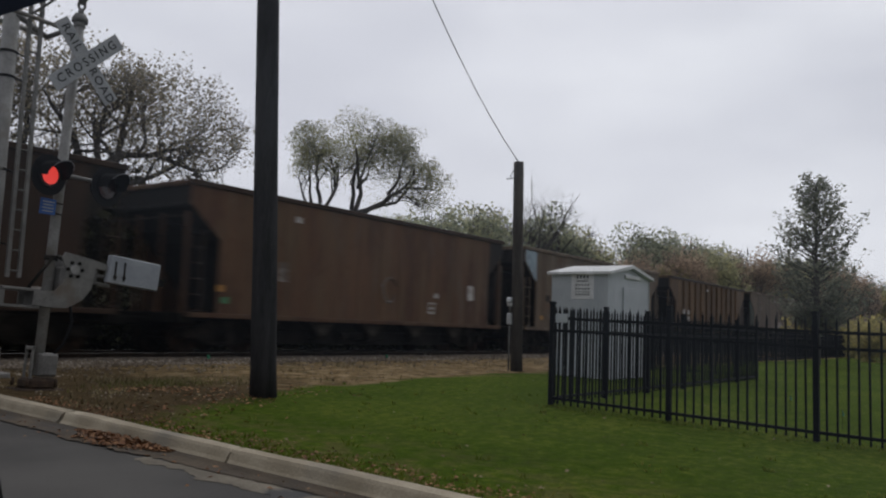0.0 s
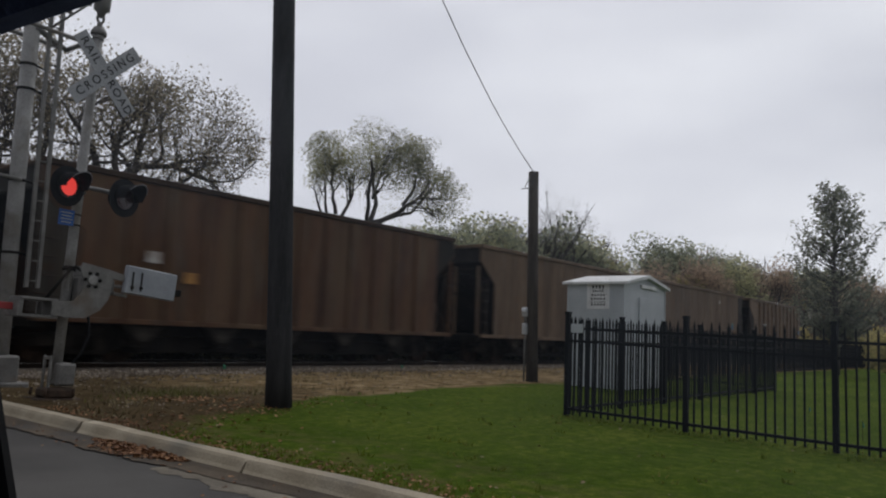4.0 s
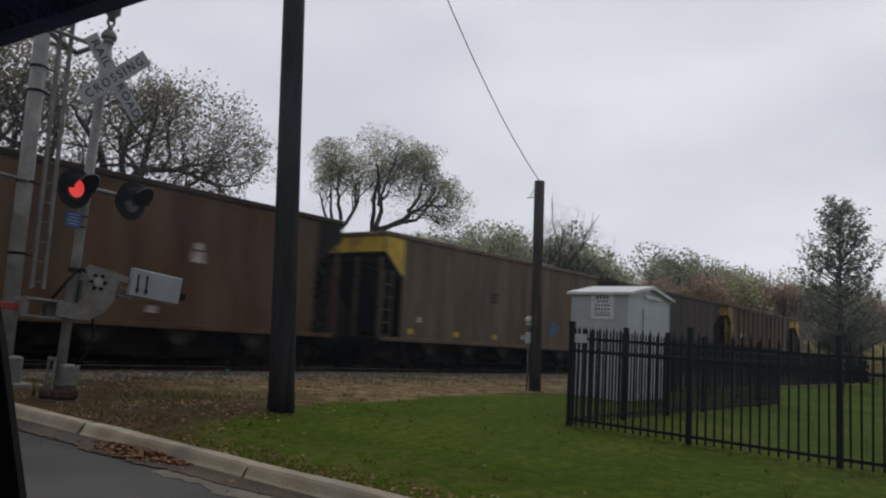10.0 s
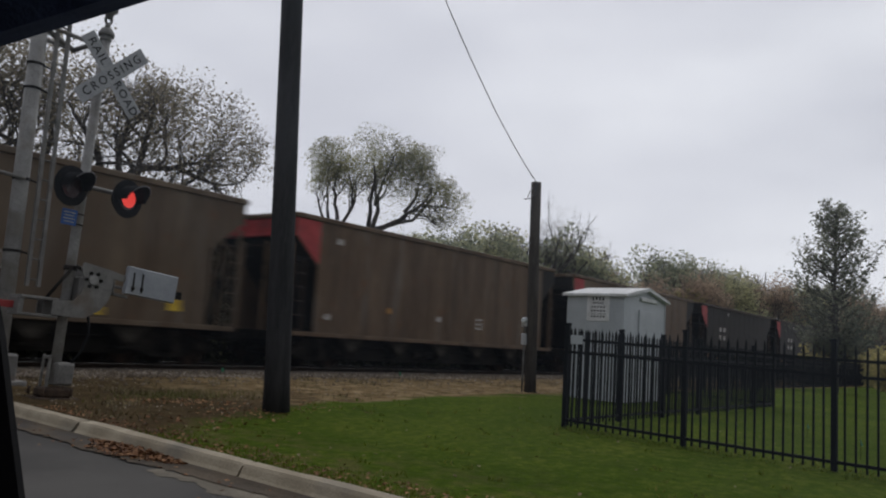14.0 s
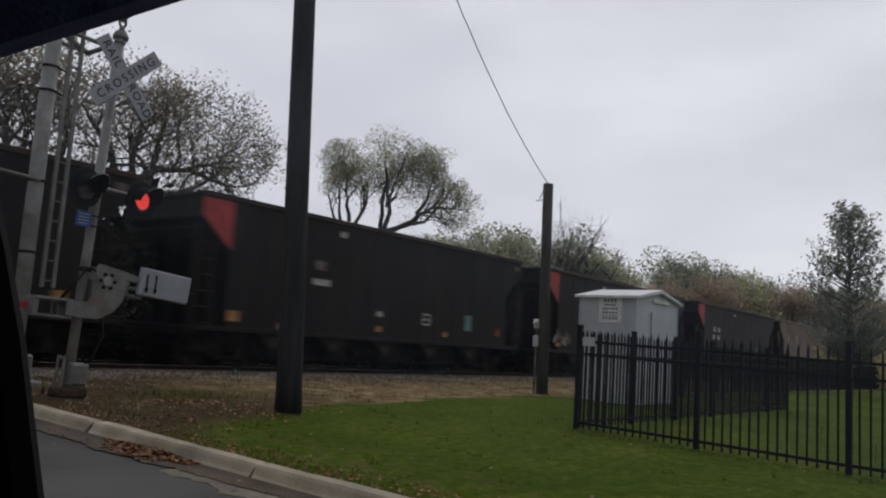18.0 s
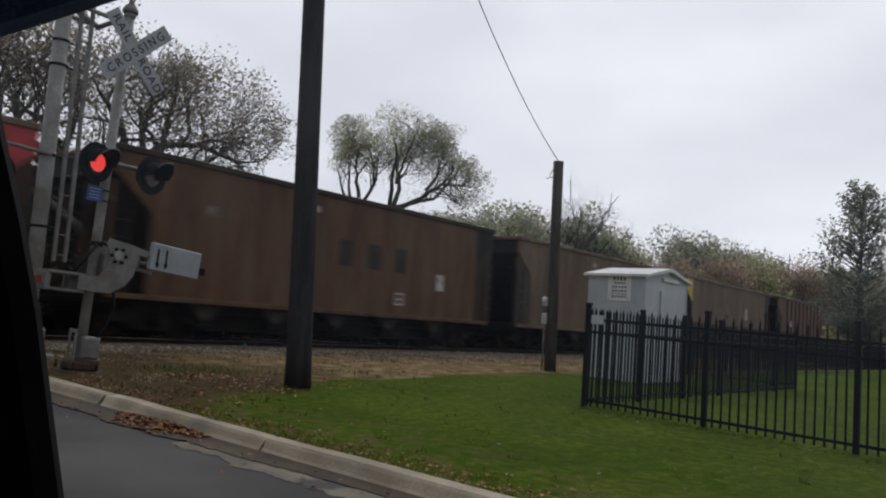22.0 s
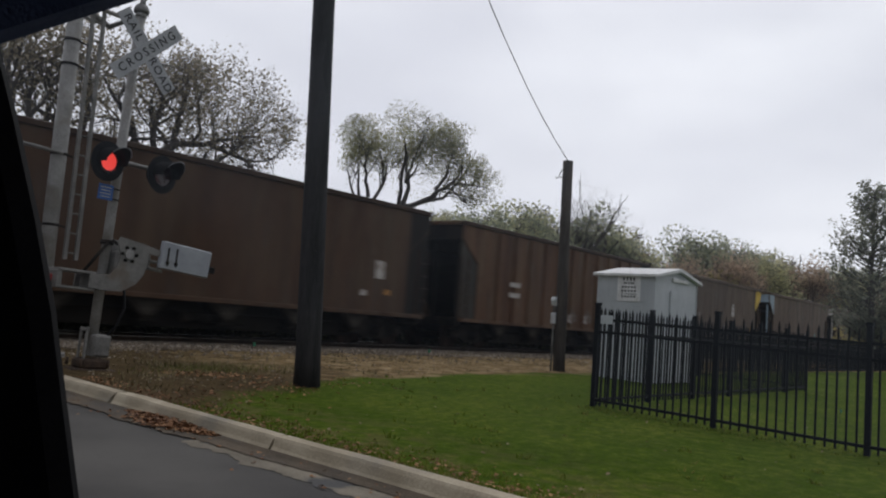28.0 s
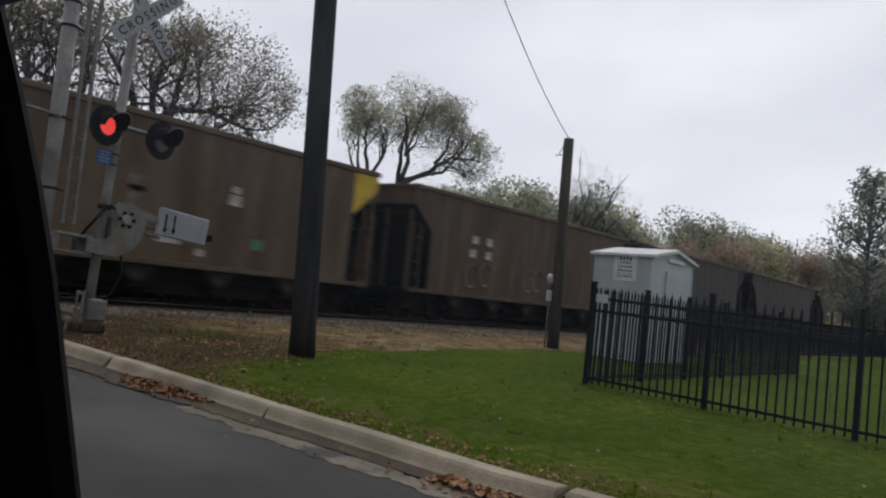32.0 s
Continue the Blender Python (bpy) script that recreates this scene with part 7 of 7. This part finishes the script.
tuft, rt = Solid(), random.Random(15)
for _ in range(520):
    x = rt.gauss(7.3, 0.7)
    y = 10.35 + 0.25 * (x - 7.3) + rt.gauss(0, 0.3)
    a, h, w, b = rt.uniform(0, 6.28), rt.uniform(0.03, 0.1), rt.uniform(0.006, 0.014), len(tuft.v)
    z, lean = ground_z(x, y), rt.uniform(0.02, 0.09)
    tuft.v += [(x - w * math.sin(a), y + w * math.cos(a), z), (x + w * math.sin(a), y - w * math.cos(a), z), (x + lean * math.cos(a), y + lean * math.sin(a), z + h)]
    tuft.f.append((b, b + 1, b + 2))
    tuft.s.append(False)
weed_tuft = new("weed_tuft", tuft.mesh("weed_tuft", False))
weed_tuft.data.materials.append(foliage("olive_weeds", (0.075, 0.085, 0.02), (0.12, 0.12, 0.035), (0.19, 0.16, 0.07), 0.5))
tagged(weed_tuft, "straggling olive weeds on the dirt beyond the lawn", "weeds", kind="stuff")

LITTER = foliage("dry_leaves", (0.075, 0.034, 0.014), (0.20, 0.088, 0.038), (0.40, 0.225, 0.105))
PALE_LEAF = foliage("pale_fallen_leaves", (0.10, 0.075, 0.03), (0.17, 0.13, 0.06), (0.27, 0.22, 0.12))


def flat_leaf(out, x, y, z, size, rng):
    a = rng.uniform(0, 2 * math.pi)
    u, v = Vector((math.cos(a), math.sin(a), rng.uniform(-0.3, 0.3))), Vector((-math.sin(a), math.cos(a), rng.uniform(-0.5, 0.5)))
    p = Vector((x, y, z))
    b = len(out.v)
    out.v += [tuple(p - u * size * 0.5), tuple(p + v * size * 0.32 + Vector((0, 0, size * 0.15))), tuple(p + u * size * 0.5), tuple(p - v * size * 0.32 + Vector((0, 0, size * 0.12)))]
    out.f += [(b, b + 1, b + 2), (b, b + 2, b + 3)]
    out.s += [False, False]


lt = Solid()
for _ in range(1700):
    y = rg.uniform(5.75, 7.2)
    c = 1 - abs((y - 6.45) / 0.75) ** 2
    x = 4.17 - abs(rg.gauss(0, 0.13)) * max(c, 0.25)
    flat_leaf(lt, x, y, road_z(y) + 0.02 + 0.04 * rg.random() * max(c, 0) * max(0, 1 - (4.17 - x) / 0.35), rg.uniform(0.025, 0.062), rg)
for _ in range(420):
    y = rg.uniform(1.7, 3.2)
    flat_leaf(lt, 4.16 - abs(rg.gauss(0, 0.12)), y, road_z(y) + 0.02 + 0.03 * rg.random(), rg.uniform(0.04, 0.085), rg)
for _ in range(260):
    y = rg.uniform(-3, 12)
    flat_leaf(lt, 4.16 - abs(rg.gauss(0, 0.2)), y, road_z(y) + 0.015, rg.uniform(0.03, 0.07), rg)
pile = new("leaf_litter", lt.mesh("leaf_litter", False))
pile.data.materials.append(LITTER)
tagged(pile, "drift of dry brown leaves in the gutter against the kerb", "leaves", kind="stuff")
ll, pp = Solid(), Solid()
for _ in range(1500):
    y = rg.uniform(-3, 9)
    x = KERB_X + 0.2 + abs(rg.gauss(0, 0.22))
    flat_leaf(ll, x, y, ground_z(x, y) + 0.02, rg.uniform(0.018, 0.05), rg)
for _ in range(300):
    x, y = rg.uniform(4.6, 8.6), rg.gauss(0, 0.45)
    y = lawn_edge(x) + y - 0.1
    flat_leaf(ll, x, y, ground_z(x, y) + 0.02, rg.uniform(0.03, 0.07), rg)
for _ in range(170):
    x = rg.gauss(6.5, 0.36)
    y = 9.35 - 0.62 * (x - 6.2) * 0.5 + rg.gauss(0, 0.22)
    flat_leaf(ll, x, y, ground_z(x, y) + 0.02 + 0.03 * rg.random(), rg.uniform(0.03, 0.07), rg)
for _ in range(260):
    x, y = 4.6 + 9 * rg.random() ** 2.2, rg.uniform(-2, 9)
    if y < lawn_edge(x):
        flat_leaf(pp, x, y, ground_z(x, y) + 0.03, rg.uniform(0.02, 0.055), rg)
for name, so, mat, lab in (("fallen_leaves", ll, LITTER, "dry brown leaves along the kerb and the lawn's edge"), ("scattered_leaves", pp, PALE_LEAF, "pale fallen leaves scattered over the lawn")):
    ob = new(name, so.mesh(name, False))
    ob.data.materials.append(mat)
    tagged(ob, lab, "leaves", kind="stuff")


def stones(name, count, where, size, label, mat):
    so = Solid()
    for _ in range(count):
        x, y = where()
        s = rg.uniform(*size)
        z = max(ground_z(x, y), 0.10 + 0.09 * min(max((y - 14.6) / 0.7, 0), 1)) + s * 0.15
        k = [rg.uniform(0.6, 1.1) * s for _ in range(6)]
        so.add([(x + k[0], y + 0.2 * s, z), (x + 0.1 * s, y + k[1], z), (x - k[2], y - 0.1 * s, z), (x, y - k[3], z), (x + 0.2 * s, y, z + k[4] * 0.7), (x - 0.2 * s, y + 0.1 * s, z + k[5] * 0.6), (x, y, z - s * 0.5)], [(0, 1, 4), (1, 5, 4), (1, 2, 5), (2, 3, 5), (3, 4, 5), (3, 0, 4), (1, 0, 6), (2, 1, 6), (3, 2, 6), (0, 3, 6)])
    ob = new(name, so.mesh(name, False))
    ob.data.materials.append(mat)
    return tagged(ob, label, "stones", kind="stuff")


def island_stone():
    ma = foliage("stones_mixed", (0.075, 0.056, 0.038), (0.155, 0.123, 0.088), (0.34, 0.29, 0.235))
    ma.node_tree.nodes["Principled BSDF"].inputs["Roughness"].default_value = 0.95
    return ma


STONES = island_stone()
stones("gravel", 9000, lambda: (4.8 + 34 * rg.random() ** 1.3, 14.2 + abs(rg.gauss(0, 1.0))), (0.02, 0.06), "grey crushed stones spilled beside the track", STONES)


def dirt_spot():
    while True:
        x, y = 4.7 + 22 * rg.random() ** 1.2, rg.uniform(7, 14.8)
        if y > lawn_edge(x) + 0.1:
            return x, y


stones("spilled_stones", 1100, lambda: (5.2 + 22 * rg.random() ** 1.4, 14.5 - abs(rg.gauss(0, 1.0))), (0.015, 0.055), "pale crushed stones scattered over the dirt", STONES)
stones("pebbles", 1500, dirt_spot, (0.008, 0.026), "small stones in the brown dirt", STONES)
DRY = foliage("dry_weeds", (0.09, 0.075, 0.035), (0.16, 0.125, 0.06), (0.24, 0.19, 0.09))
wd = Solid()
for i in range(69):
    cx, cy = dirt_spot() if i < 45 else (rg.gauss(7.4, 0.65), rg.gauss(10.5, 0.4))
    spread = rg.uniform(0.05, 0.28)
    for _ in range(rg.randint(12, 40)):
        x, y = cx + rg.gauss(0, spread), cy + rg.gauss(0, spread)
        a, h, b = rg.uniform(0, 6.28), rg.uniform(0.03, 0.13), len(wd.v)
        z = ground_z(x, y)
        wd.v += [(x - 0.008 * math.sin(a), y + 0.008 * math.cos(a), z), (x + 0.008 * math.sin(a), y - 0.008 * math.cos(a), z), (x + 0.06 * math.cos(a), y + 0.06 * math.sin(a), z + h)]
        wd.f.append((b, b + 1, b + 2))
        wd.s.append(False)
for _ in range(1500):
    x, y = dirt_spot()
    flat_leaf(wd, x, y, ground_z(x, y) + 0.012, rg.uniform(0.03, 0.07), rg)
weeds = new("dry_weeds", wd.mesh("dry_weeds", False))
weeds.data.materials.append(DRY)
tagged(weeds, "dry yellow-brown weeds and leaf scraps on the dirt", "weeds", kind="stuff")

motions()
